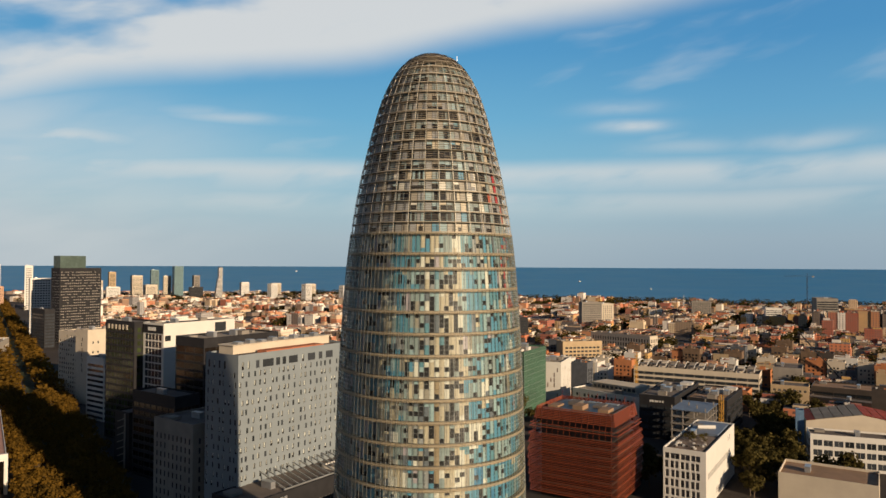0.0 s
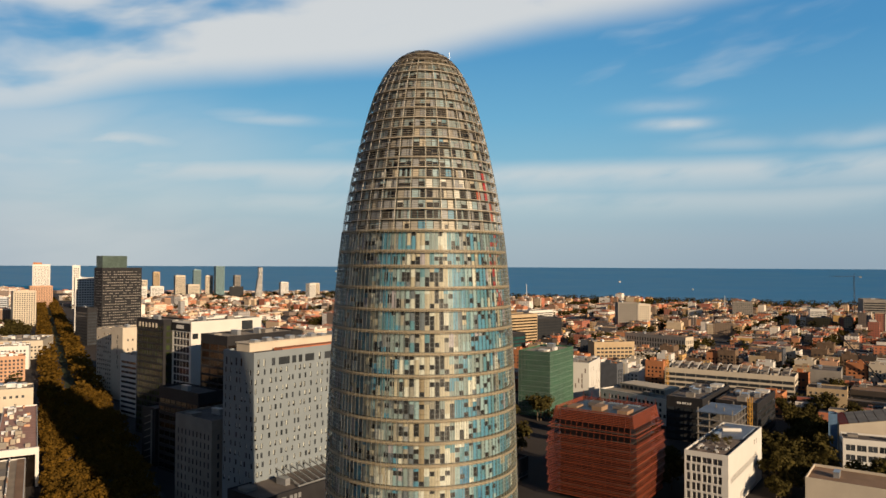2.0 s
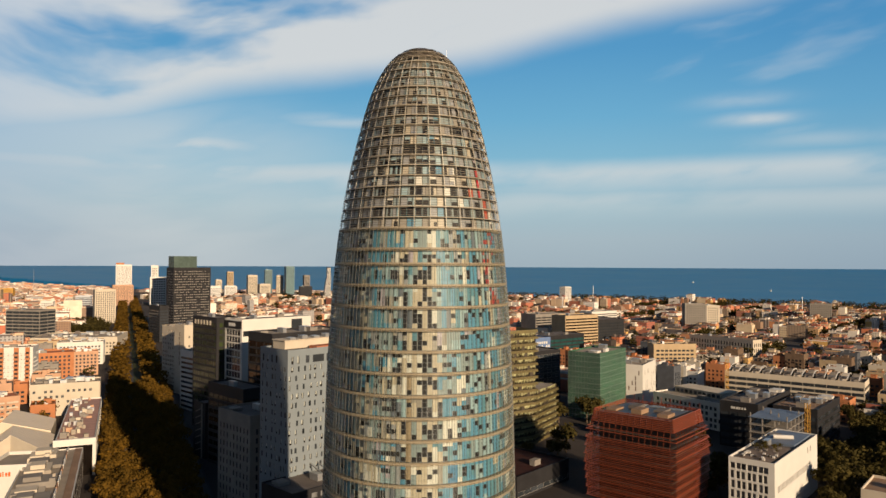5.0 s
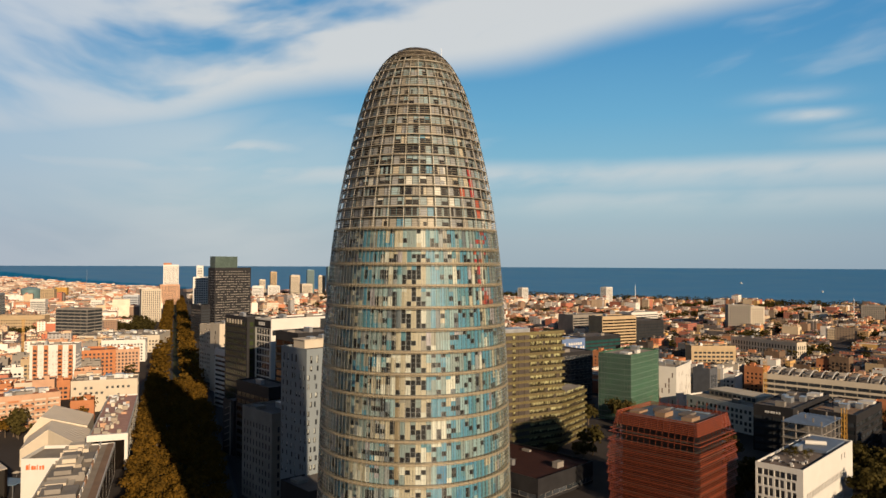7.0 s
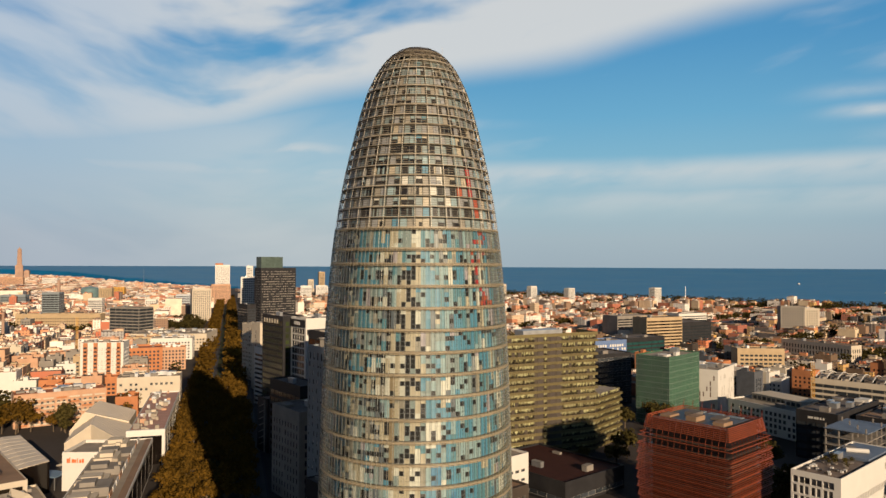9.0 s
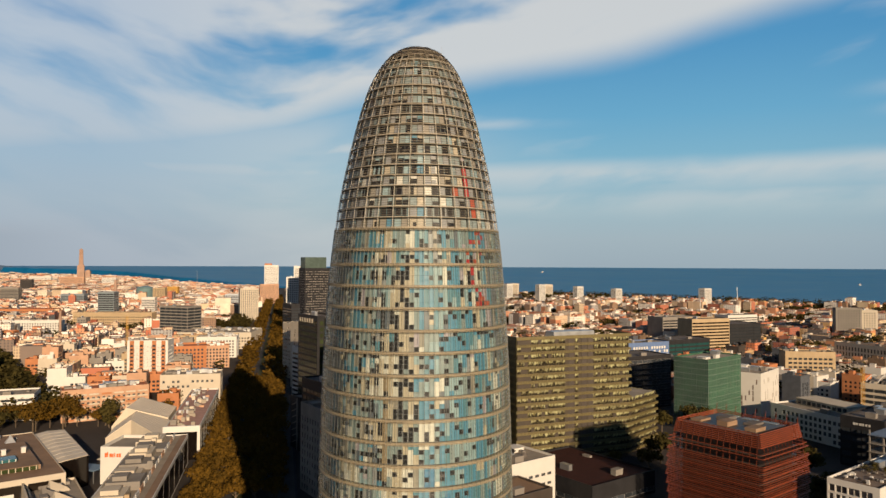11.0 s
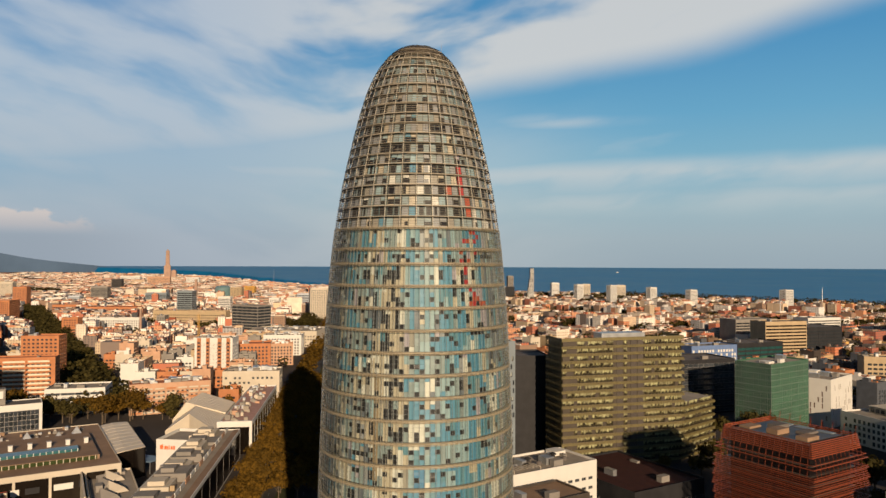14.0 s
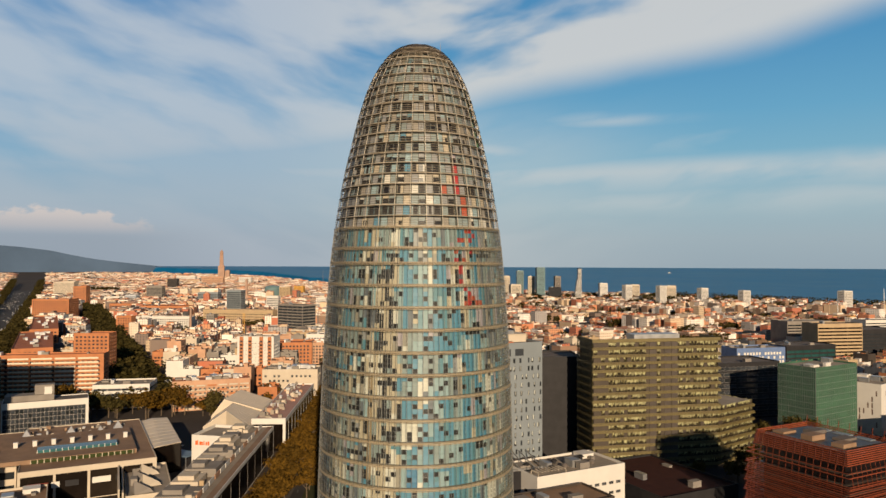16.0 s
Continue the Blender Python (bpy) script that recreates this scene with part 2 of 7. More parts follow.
def town_wall_mat(name, palette):
    """Plaster of far houses: a colour for each house, and rows of small dark windows at real size."""
    m = bpy.data.materials.new(name)
    m.use_nodes = True
    N = Nodes(m.node_tree)
    r = N.add("ShaderNodeNewGeometry").outputs["Random Per Island"]
    n = len(palette)
    base = N.ramp(r, [(k / n, c) for k, c in enumerate(palette)], "CONSTANT")
    uv = N.add("ShaderNodeUVMap").outputs[0]
    sep = N.add("ShaderNodeSeparateXYZ")
    N.link(uv, sep.inputs[0])
    u = N.math("FRACT", N.math("ADD", N.math("DIVIDE", sep.outputs[0], N.math("ADD", 2.4, N.math("MULTIPLY", r, 1.6))), r))
    v = N.math("FRACT", N.math("DIVIDE", sep.outputs[1], 3.1))
    win = N.math("MULTIPLY", N.math("MULTIPLY", N.math("GREATER_THAN", u, 0.32), N.math("LESS_THAN", u, 0.72)),
                 N.math("MULTIPLY", N.math("GREATER_THAN", v, 0.28), N.math("LESS_THAN", v, 0.82)))
    co = N.add("ShaderNodeTexCoord").outputs["Object"]
    stain = N.noise(co, 0.12, 5)
    base = N.mix(N.smooth(stain, 0.25, 0.8), N.mix(0.35, base, (0.20, 0.15, 0.11)), base)
    base = N.mix(N.math("MULTIPLY", win, N.math("MULTIPLY", N.math("GREATER_THAN", N.math("FRACT", N.math("MULTIPLY", r, 13.7)), 0.3), 0.8)), base, (0.05, 0.045, 0.045))
    p = N.add("ShaderNodeBsdfPrincipled")
    N.link(base, p.inputs["Base Color"])
    p.inputs["Roughness"].default_value = 0.85
    o = N.add("ShaderNodeOutputMaterial")
    N.link(p.outputs[0], o.inputs[0])
    return m


def town_roof_mat(name, palette):
    m = bpy.data.materials.new(name)
    m.use_nodes = True
    N = Nodes(m.node_tree)
    r = N.add("ShaderNodeNewGeometry").outputs["Random Per Island"]
    n = len(palette)
    base = N.ramp(N.math("FRACT", N.math("MULTIPLY", r, 7.31)), [(k / n, c) for k, c in enumerate(palette)], "CONSTANT")
    co = N.add("ShaderNodeTexCoord").outputs["Object"]
    base = N.mix(N.smooth(N.noise(co, 0.25, 6), 0.3, 0.75), N.mix(0.4, base, (0.10, 0.08, 0.07)), base)
    p = N.add("ShaderNodeBsdfPrincipled")
    N.link(base, p.inputs["Base Color"])
    p.inputs["Roughness"].default_value = 0.9
    o = N.add("ShaderNodeOutputMaterial")
    N.link(p.outputs[0], o.inputs[0])
    return m


def leaf_mat(name, a, b):
    m = bpy.data.materials.new(name)
    m.use_nodes = True
    N = Nodes(m.node_tree)
    r = N.add("ShaderNodeNewGeometry").outputs["Random Per Island"]
    o2 = N.add("ShaderNodeObjectInfo").outputs["Random"]
    base = N.mix(N.math("ADD", N.math("MULTIPLY", r, 0.6), N.math("MULTIPLY", o2, 0.4)), a, b)
    d = N.add("ShaderNodeBsdfDiffuse")
    N.link(base, d.inputs[0])
    t = N.add("ShaderNodeBsdfTranslucent")
    N.link(base, t.inputs[0])
    x = N.add("ShaderNodeMixShader")
    x.inputs[0].default_value = 0.25
    N.link(d.outputs[0], x.inputs[1])
    N.link(t.outputs[0], x.inputs[2])
    o = N.add("ShaderNodeOutputMaterial")
    N.link(x.outputs[0], o.inputs[0])
    return m


ASPHALT = mat("asphalt", (0.06, 0.056, 0.053), 0.85, var=0.35, scale=0.05, grain=3)
EARTH = mat("ground_mix", (0.060, 0.050, 0.043), 0.9, var=0.4, scale=0.01, grain=0.3)
PAVING = mat("paving", (0.10, 0.088, 0.075), 0.85, var=0.25, scale=0.08, grain=2)
LAWN = mat("lawn", (0.05, 0.055, 0.024), 0.95, var=0.4, scale=0.06, grain=2)
WATER = mat("sea_water", (0.006, 0.135, 0.295), 0.45, var=0.18, scale=0.004, grain=0.05, bump=0.25, spec=0.16)
# the blue of distance haze is put into the hills' base colour
HILL = mat("haze_tinted_hills", (0.066, 0.104, 0.165), 1.0, var=0.25, scale=0.003, grain=0.02, bump=0, spec=0.0)
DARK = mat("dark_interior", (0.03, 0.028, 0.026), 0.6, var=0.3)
CONCRETE = mat("concrete", (0.23, 0.205, 0.175), 0.85, var=0.25, scale=0.12, grain=2)
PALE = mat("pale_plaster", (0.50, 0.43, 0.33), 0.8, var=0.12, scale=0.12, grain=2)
WHITE = mat("white_panel", (0.58, 0.55, 0.49), 0.6, var=0.08, scale=0.15, grain=1.5)
GREY = mat("grey_panel", (0.185, 0.21, 0.22), 0.5, var=0.10, scale=0.12, grain=1.5, spec=0.2)
BLUEGREY = mat("shaded_panel", (0.42, 0.44, 0.46), 0.55, var=0.10, scale=0.12, grain=1.5)
BLACKMETAL = mat("black_metal", (0.026, 0.025, 0.026), 0.55, var=0.3, scale=0.2, grain=2, spec=0.12)
DARKBROWN = mat("dark_brown_cladding", (0.055, 0.042, 0.032), 0.5, var=0.3, scale=0.2, grain=2)
GLASS = glass_mat("window_glass", (0.035, 0.04, 0.045))
GLASS_BROWN = glass_mat("brown_glass", (0.014, 0.010, 0.007))
GLASS_GREEN = glass_mat("green_glass", (0.034, 0.045, 0.015))
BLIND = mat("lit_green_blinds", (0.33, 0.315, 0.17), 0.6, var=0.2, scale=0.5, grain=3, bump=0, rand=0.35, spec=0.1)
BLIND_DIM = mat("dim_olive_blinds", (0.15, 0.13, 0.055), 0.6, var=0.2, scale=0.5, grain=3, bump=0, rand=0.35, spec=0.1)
PALEPANE = mat("pale_window_blind", (0.30, 0.31, 0.28), 0.5, var=0.15, scale=0.5, grain=3, bump=0, rand=0.4, spec=0.2)
GREENGREY = glass_mat("grey_green_glass", (0.055, 0.075, 0.062), 0.2)
FRAME = mat("window_frame", (0.30, 0.28, 0.25), 0.5, var=0.15)
COPPER = mat("rust_red_metal", (0.26, 0.056, 0.020), 0.55, metal=0.15, var=0.25, scale=0.3, grain=3)
RUSTPOST = mat("dark_rust_post", (0.11, 0.026, 0.012), 0.6, var=0.25)
RUSTDARK = mat("dark_rust_glass", (0.0050, 0.0030, 0.0025), 0.35, var=0.3)
OLIVE = mat("olive_screen", (0.135, 0.104, 0.033), 0.65, var=0.25, scale=0.25, grain=3)
OLIVEGLASS = mat("dark_olive_glass", (0.016, 0.013, 0.008), 0.4, var=0.3, rand=0.3, spec=0.12)
OLIVEDARK = mat("olive_brown_wall", (0.050, 0.036, 0.022), 0.7, var=0.3, scale=0.2)
NET = mat("green_net", (0.036, 0.108, 0.058), 0.75, var=0.45, scale=0.12, grain=1.2)
BRICK = mat("orange_brick", (0.42, 0.17, 0.075), 0.85, var=0.25, scale=0.15, grain=3)
TERRA = mat("terracotta_roof", (0.40, 0.15, 0.08), 0.9, var=0.3, scale=0.2, grain=3)
PINK = mat("salmon_plaster", (0.47, 0.28, 0.175), 0.85, var=0.2, scale=0.15, grain=3)
TAN = mat("tan_plaster", (0.40, 0.295, 0.175), 0.85, var=0.2, scale=0.15, grain=3)
ROOFGREY = mat("grey_roof_felt", (0.14, 0.12, 0.105), 0.9, var=0.3, scale=0.15, grain=2)
DARKROOF = mat("brown_roof_sheet", (0.26, 0.168, 0.105), 0.8, var=0.3, scale=0.1, grain=1)
ROOFPALE = mat("pale_roof_gravel", (0.30, 0.255, 0.20), 0.95, var=0.25, scale=0.15, grain=2)
REDROOF = mat("dark_red_roof", (0.22, 0.045, 0.03), 0.8, var=0.3, scale=0.15, grain=2)
TEALGLASS = glass_mat("teal_glass", (0.03, 0.10, 0.10))
PALETEAL = glass_mat("pale_teal_glass", (0.15, 0.23, 0.23), 0.25)
CREAMROOF = mat("cream_sheet_roof", (0.66, 0.55, 0.40), 0.6, var=0.12, scale=0.1, grain=2)
YELLOW = mat("yellow_steel", (0.55, 0.28, 0.03), 0.6, var=0.2)
STEEL = mat("galvanised_steel", (0.45, 0.45, 0.44), 0.4, metal=0.7, var=0.2)
BARK = mat("bark", (0.12, 0.09, 0.06), 0.95, var=0.3, scale=1.0)
LEAF_AUTUMN = leaf_mat("autumn_leaves", (0.060, 0.037, 0.009), (0.150, 0.080, 0.012))
LEAF_GREEN = leaf_mat("green_leaves", (0.028, 0.025, 0.010), (0.085, 0.066, 0.020))
LINES = mat("road_paint", (0.18, 0.18, 0.175), 0.7, var=0.15)
TOWN_PAL = [(0.48, 0.36, 0.23), (0.58, 0.42, 0.27), (0.46, 0.17, 0.075), (0.66, 0.55, 0.42), (0.22, 0.13, 0.08), (0.40, 0.11, 0.05), (0.72, 0.65, 0.55), (0.52, 0.23, 0.11), (0.76, 0.68, 0.58), (0.15, 0.11, 0.09), (0.30, 0.29, 0.28), (0.74, 0.69, 0.62)]
ROOF_PAL = [(0.45, 0.14, 0.06), (0.26, 0.18, 0.12), (0.40, 0.11, 0.055), (0.42, 0.33, 0.25), (0.08, 0.065, 0.055), (0.44, 0.18, 0.085), (0.15, 0.11, 0.08)]
TOWNWALL = town_wall_mat("town_plaster", TOWN_PAL)
EAST_PAL = [(0.44, 0.27, 0.12), (0.54, 0.42, 0.27), (0.10, 0.075, 0.06), (0.62, 0.54, 0.43), (0.30, 0.075, 0.04), (0.20, 0.12, 0.07), (0.06, 0.055, 0.06), (0.50, 0.29, 0.08), (0.68, 0.61, 0.51), (0.13, 0.10, 0.08), (0.34, 0.11, 0.06), (0.24, 0.17, 0.11), (0.42, 0.17, 0.07), (0.66, 0.60, 0.52), (0.74, 0.67, 0.58), (0.58, 0.40, 0.24), (0.50, 0.15, 0.06)]
EASTWALL = town_wall_mat("east_town_plaster", EAST_PAL)
EASTROOF = town_roof_mat("east_town_roofs", [(0.13, 0.085, 0.06), (0.055, 0.048, 0.045), (0.20, 0.065, 0.035), (0.19, 0.155, 0.12), (0.045, 0.042, 0.04), (0.30, 0.10, 0.05), (0.085, 0.072, 0.065)])
TOWNROOF = town_roof_mat("town_roofs", ROOF_PAL)

# ---- building helpers ----
class Build:
    """Gathers vertices and faces for one mesh."""

    def __init__(self):
        self.v, self.f, self.m, self.uv = [], [], [], []

    def quad(self, a, b, c, d, m=0, uv=None):
        n = len(self.v)
        self.v += [tuple(a), tuple(b), tuple(c), tuple(d)]
        self.f.append((n, n + 1, n + 2, n + 3))
        self.m.append(m)
        self.uv.append(uv)

    def poly(self, pts, m=0):
        n = len(self.v)
        self.v += [tuple(p) for p in pts]
        self.f.append(tuple(range(n, n + len(pts))))
        self.m.append(m)
        self.uv.append(None)

    def box(self, x0, y0, z0, x1, y1, z1, m=0, top=None, mx=None, bottom=True):
        """A closed box with shared corners, so that it is one island."""
        n = len(self.v)
        p = [(x0, y0, z0), (x1, y0, z0), (x1, y1, z0), (x0, y1, z0), (x0, y0, z1), (x1, y0, z1), (x1, y1, z1), (x0, y1, z1)]
        if mx is not None:
            p = [tuple(mx @ Vector(q)) for q in p]
        self.v += p
        w, d, h = x1 - x0, y1 - y0, z1 - z0
        for (a, b, c, e), wide in (((0, 1, 5, 4), w), ((1, 2, 6, 5), d), ((2, 3, 7, 6), w), ((3, 0, 4, 7), d)):
            self.f.append((n + a, n + b, n + c, n + e))
            self.m.append(m)
            self.uv.append([(0, 0), (wide, 0), (wide, h), (0, h)])
        self.f.append((n + 4, n + 5, n + 6, n + 7))
        self.m.append(m if top is None else top)
        self.uv.append([(0, 0), (w, 0), (w, d), (0, d)])
        if bottom:
            self.f.append((n + 3, n + 2, n + 1, n))
            self.m.append(m)
            self.uv.append(None)

    def beam(self, a, b, w, m=0, h=None):
        """A square bar from a to b."""
        a, b = Vector(a), Vector(b)
        d = (b - a).normalized()
        s = d.cross(Vector((0, 0, 1)))
        s = s.normalized() if s.length > 1e-3 else Vector((1, 0, 0))
        u = s.cross(d)
        s, u = s * w / 2, u * (h or w) / 2
        n = len(self.v)
        self.v += [tuple(q) for q in (a - s - u, a + s - u, a + s + u, a - s + u, b - s - u, b + s - u, b + s + u, b - s + u)]
        for q in ((0, 1, 5, 4), (1, 2, 6, 5), (2, 3, 7, 6), (3, 0, 4, 7), (3, 2, 1, 0), (4, 5, 6, 7)):
            self.f.append(tuple(n + k for k in q))
            self.m.append(m)
            self.uv.append(None)

    def tube(self, pts, radii, sides=8, m=0, cap=True):
        rings = []
        for k, (p, r) in enumerate(zip(pts, radii)):
            p = Vector(p)
            d = (Vector(pts[min(k + 1, len(pts) - 1)]) - Vector(pts[max(k - 1, 0)])).normalized()
            s = d.cross(Vector((0.3, 1, 0.1))).normalized()
            u = d.cross(s)
            rings.append(len(self.v))
            self.v += [tuple(p + r * (math.cos(6.28318 * i / sides) * s + math.sin(6.28318 * i / sides) * u)) for i in range(sides)]
        for a, b in zip(rings, rings[1:]):
            for i in range(sides):
                j = (i + 1) % sides
                self.f.append((a + i, a + j, b + j, b + i))
                self.m.append(m)
                self.uv.append(None)
        if cap:
            self.f.append(tuple(rings[-1] + i for i in range(sides)))
            self.m.append(m)
            self.uv.append(None)

    def mesh(self, name, mats, smooth=False):
        me = bpy.data.meshes.new(name)
        me.from_pydata(self.v, [], self.f)
        for m in mats:
            me.materials.append(m)
        if len(mats) > 1:
            me.polygons.foreach_set("material_index", self.m)
        if any(u is not None for u in self.uv):
            lay = me.uv_layers.new(name="UVMap")
            flat = []
            for face, u in zip(self.f, self.uv):
                flat += [c for q in (u or [(0, 0)] * len(face)) for c in q]
            lay.data.foreach_set("uv", flat)
        if smooth:
            me.polygons.foreach_set("use_smooth", [True] * len(me.polygons))
        me.update()
        return me


def put(name, me, parent=None, m=None, label="", kind=""):
    ob = new(name, me)
    if parent is not None:
        ob.parent = parent
    if m is not None:
        ob.matrix_local = m
    return tagged(ob, label, "", "", kind)


def part(name, b, mats, parent, label="", kind="", smooth=False):
    return put(name, b.mesh(name, mats if isinstance(mats, (list, tuple)) else [mats], smooth), parent, None, label, kind)


def thing(name, label, category, m, group="", kind=""):
    e = new(name)
    e.empty_display_size = 0.5
    e.matrix_world = m
    return tagged(e, label, category, group, kind)


PANES = {}


def pane_mesh(w, h, glass, frame_mat, bars=1):
    key = (round(w, 2), round(h, 2), glass.name, frame_mat.name, bars)
    if key not in PANES:
        b = Build()
        t = min(0.09, w * 0.08)
        b.quad((0, 0.06, 0), (w, 0.06, 0), (w, 0.06, h), (0, 0.06, h), 0)
        b.box(0, 0, 0, t, 0.1, h, 1)
        b.box(w - t, 0, 0, w, 0.1, h, 1)
        b.box(t, 0, h - t, w - t, 0.1, h, 1)
        b.box(t, 0, 0, w - t, 0.1, t, 1)
        for k in range(1, bars + 1):
            x = w * k / (bars + 1)
            b.box(x - t / 2, 0.02, t, x + t / 2, 0.1, h - t, 1)
        PANES[key] = b.mesh("window", [glass, frame_mat])
    return PANES[key]


def side(b, m, width, z0, z1, rows, depth=0.25, wall=0):
    """One wall with openings that go into it. m: a matrix whose x runs along the wall and whose -y faces out. rows: (bottom, top, [(u0, u1), ...])."""
    def P(u, y, z):
        return tuple(m @ Vector((u, y, z)))

    def Q(u0, u1, za, zb):
        if u1 - u0 > 1e-4 and zb - za > 1e-4:
            b.quad(P(u0, 0, za), P(u1, 0, za), P(u1, 0, zb), P(u0, 0, zb), wall, [(u0, za), (u1, za), (u1, zb), (u0, zb)])
    z = z0
    for zb, zt, spans in rows:
        Q(0, width, z, zb)
        u = 0
        for a, c in spans:
            Q(u, a, zb, zt)
            b.quad(P(a, 0, zb), P(a, depth, zb), P(a, depth, zt), P(a, 0, zt), wall)
            b.quad(P(c, depth, zb), P(c, 0, zb), P(c, 0, zt), P(c, depth, zt), wall)
            b.quad(P(a, 0, zb), P(c, 0, zb), P(c, depth, zb), P(a, depth, zb), wall)
            b.quad(P(a, depth, zt), P(c, depth, zt), P(c, 0, zt), P(a, 0, zt), wall)
            u = c
        Q(u, width, zb, zt)
        z = zt
    Q(0, width, z, z1)


def rows_grid(width, z0, z1, storey, bay, wide, high, sill=0.9, edge=0.6, skip=0.0, shift=0.0, seed=1):
    rnd = random.Random(seed)
    rows = []
    n = max(1, int((z1 - z0 - 0.4) / storey))
    for k in range(n):
        zb = z0 + k * storey + sill
        m = max(1, int((width - 2 * edge) / bay))
        off = (width - m * bay) / 2
        spans = []
        for j in range(m):
            if rnd.random() < skip:
                continue
            c = off + (j + 0.5) * bay + (rnd.uniform(-shift, shift) if shift else 0)
            spans.append((c - wide / 2, c + wide / 2))
        rows.append((zb, zb + high, spans))
    return rows


def rows_ribbon(width, z0, z1, storey, high, sill=0.9, edge=0.5, split=1):
    n = max(1, int((z1 - z0 - 0.3) / storey))
    w = (width - 2 * edge) / split
    return [(z0 + k * storey + sill, z0 + k * storey + sill + high, [(edge + w * j + 0.12, edge + w * (j + 1) - 0.12) for j in range(split)]) for k in range(n)]


def roof_clutter(parent, w, d, h, seed, mat_box=None, n=3):
    """Stair heads, plant boxes and ducts on a flat roof."""
    rnd = random.Random(seed)
    for _ in range(n):
        a, c, t = rnd.uniform(1.5, min(6, w * 0.3)), rnd.uniform(1.5, min(6, d * 0.3)), rnd.uniform(0.8, 2.8)
        x, y = rnd.uniform(0.8, max(0.9, w - a - 0.8)), rnd.uniform(0.8, max(0.9, d - c - 0.8))
        b = Build()
        b.box(x, y, h - 0.02, x + a, y + c, h + t, 0)
        b.box(x - 0.12, y - 0.12, h + t, x + a + 0.12, y + c + 0.12, h + t + 0.15, 0)
        part(rnd.choice(["plant_box", "stair_head"]), b, mat_box or rnd.choice([CONCRETE, WHITE, ROOFGREY, STEEL]), parent)


def block(name, label, ax, ay, rot, w, d, h, wall, roof=None, faces="flr", style="grid", glass=None, frame_mat=None, storey=3.4, bay=3.2, wide=1.6, high=1.7, sill=0.9,
          skip=0.0, parapet=0.9, clutter=3, z0=0.0, seed=1, category="building", depth=0.25, split=4, bars=1, group="", base=True, shift=0.0, rowsf=None):
    """A building whose front runs w metres from (ax, ay) at rot degrees, d deep, h high, with real openings in the faces asked for (f, l, r, b)."""
    e = thing(name, label, category, pose(ax, ay, z0, 0, 0, rot), group)
    roof, glass, frame_mat = roof or ROOFGREY, glass or GLASS, frame_mat or FRAME
    b = Build()
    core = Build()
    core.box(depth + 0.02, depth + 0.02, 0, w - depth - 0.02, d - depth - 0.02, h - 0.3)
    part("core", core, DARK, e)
    sides = {"f": (pose(0, 0, 0), w), "r": (pose(w, 0, 0, 0, 0, 90), d), "b": (pose(w, d, 0, 0, 0, 180), w), "l": (pose(0, d, 0, 0, 0, -90), d)}
    wins = []
    for key, (m, width) in sides.items():
        rows = []
        if key in faces:
            if rowsf:
                rows = rowsf(key, width)
            elif style == "grid":
                rows = rows_grid(width, 0.3, h - 0.5, storey, bay, wide, high, sill, skip=skip, seed=seed + ord(key), shift=shift)
            elif style == "ribbon":
                rows = rows_ribbon(width, 0.3, h - 0.4, storey, high, sill, split=max(1, int(width / (w / split)) if w else 1))
        side(b, m, width, 0, h, rows, depth)
        for zb, zt, spans in rows:
            for u0, u1 in spans:
                wins.append((m, u0, u1, zb, zt))
    # parapet, butted onto the walls
    t = 0.3
    part("wall", b, wall, e)
    if parapet:
        q = Build()
        q.v += [(x, y, z) for z in (h, h + parapet) for x, y in ((0, 0), (w, 0), (w, d), (0, d), (t, t), (w - t, t), (w - t, d - t), (t, d - t))]
        for k in range(4):
            j = (k + 1) % 4
            for f in ((k, j, 8 + j, 8 + k), (4 + j, 4 + k, 12 + k, 12 + j), (8 + k, 8 + j, 12 + j, 12 + k)):
                q.f.append(f), q.m.append(0), q.uv.append(None)
        part("parapet", q, wall, e)
    r = Build()
    r.box(t if parapet else 0, t if parapet else 0, h - 0.28, w - (t if parapet else 0), d - (t if parapet else 0), h + 0.02, 0)
    roof_part = part("roof", r, roof, e)
    if math.hypot(ax + 30, ay + 120) > 520:
        g = Build()
        for m, u0, u1, zb, zt in wins:
            g.quad(*[tuple(m @ Vector(q)) for q in ((u0, depth - 0.05, zb), (u1, depth - 0.05, zb), (u1, depth - 0.05, zt), (u0, depth - 0.05, zt))])
        if wins:
            part("glazing", g, glass, e, "", "stuff")
        wins = []
    for m, u0, u1, zb, zt in wins:
        put("window", pane_mesh(u1 - u0, zt - zb, glass, frame_mat, bars), e, m @ Matrix.Translation((u0, depth - 0.12, zb)))
    if clutter:
        roof_clutter(roof_part, w, d, h, seed, None, clutter)
    return e

# ---- ground, sea, distance ----
CX, CY = -30.0, -120.0


def lift(x, y):
    """The far land and sea rise a little, so that the skyline stands at eye height within the short sight."""
    r = math.hypot(x - CX, y - CY)
    return 80.0 * (max(0.0, r - 2300.0) / 2600.0) ** 1.6 if r > 2300 else 0.0


COAST = [(-180, 9000), (-24, 9000), (-19, 4750), (-14, 4500), (-11.5, 4300), (-6, 3500), (0.6, 2900), (9, 2700), (16.5, 2520), (25, 2200), (34.4, 1990), (45, 1880), (56, 1850), (70, 1950), (85, 2300), (110, 4000), (180, 9000)]


def coast(az):
    return float(np.interp(az, [a for a, _ in COAST], [d for _, d in COAST]))


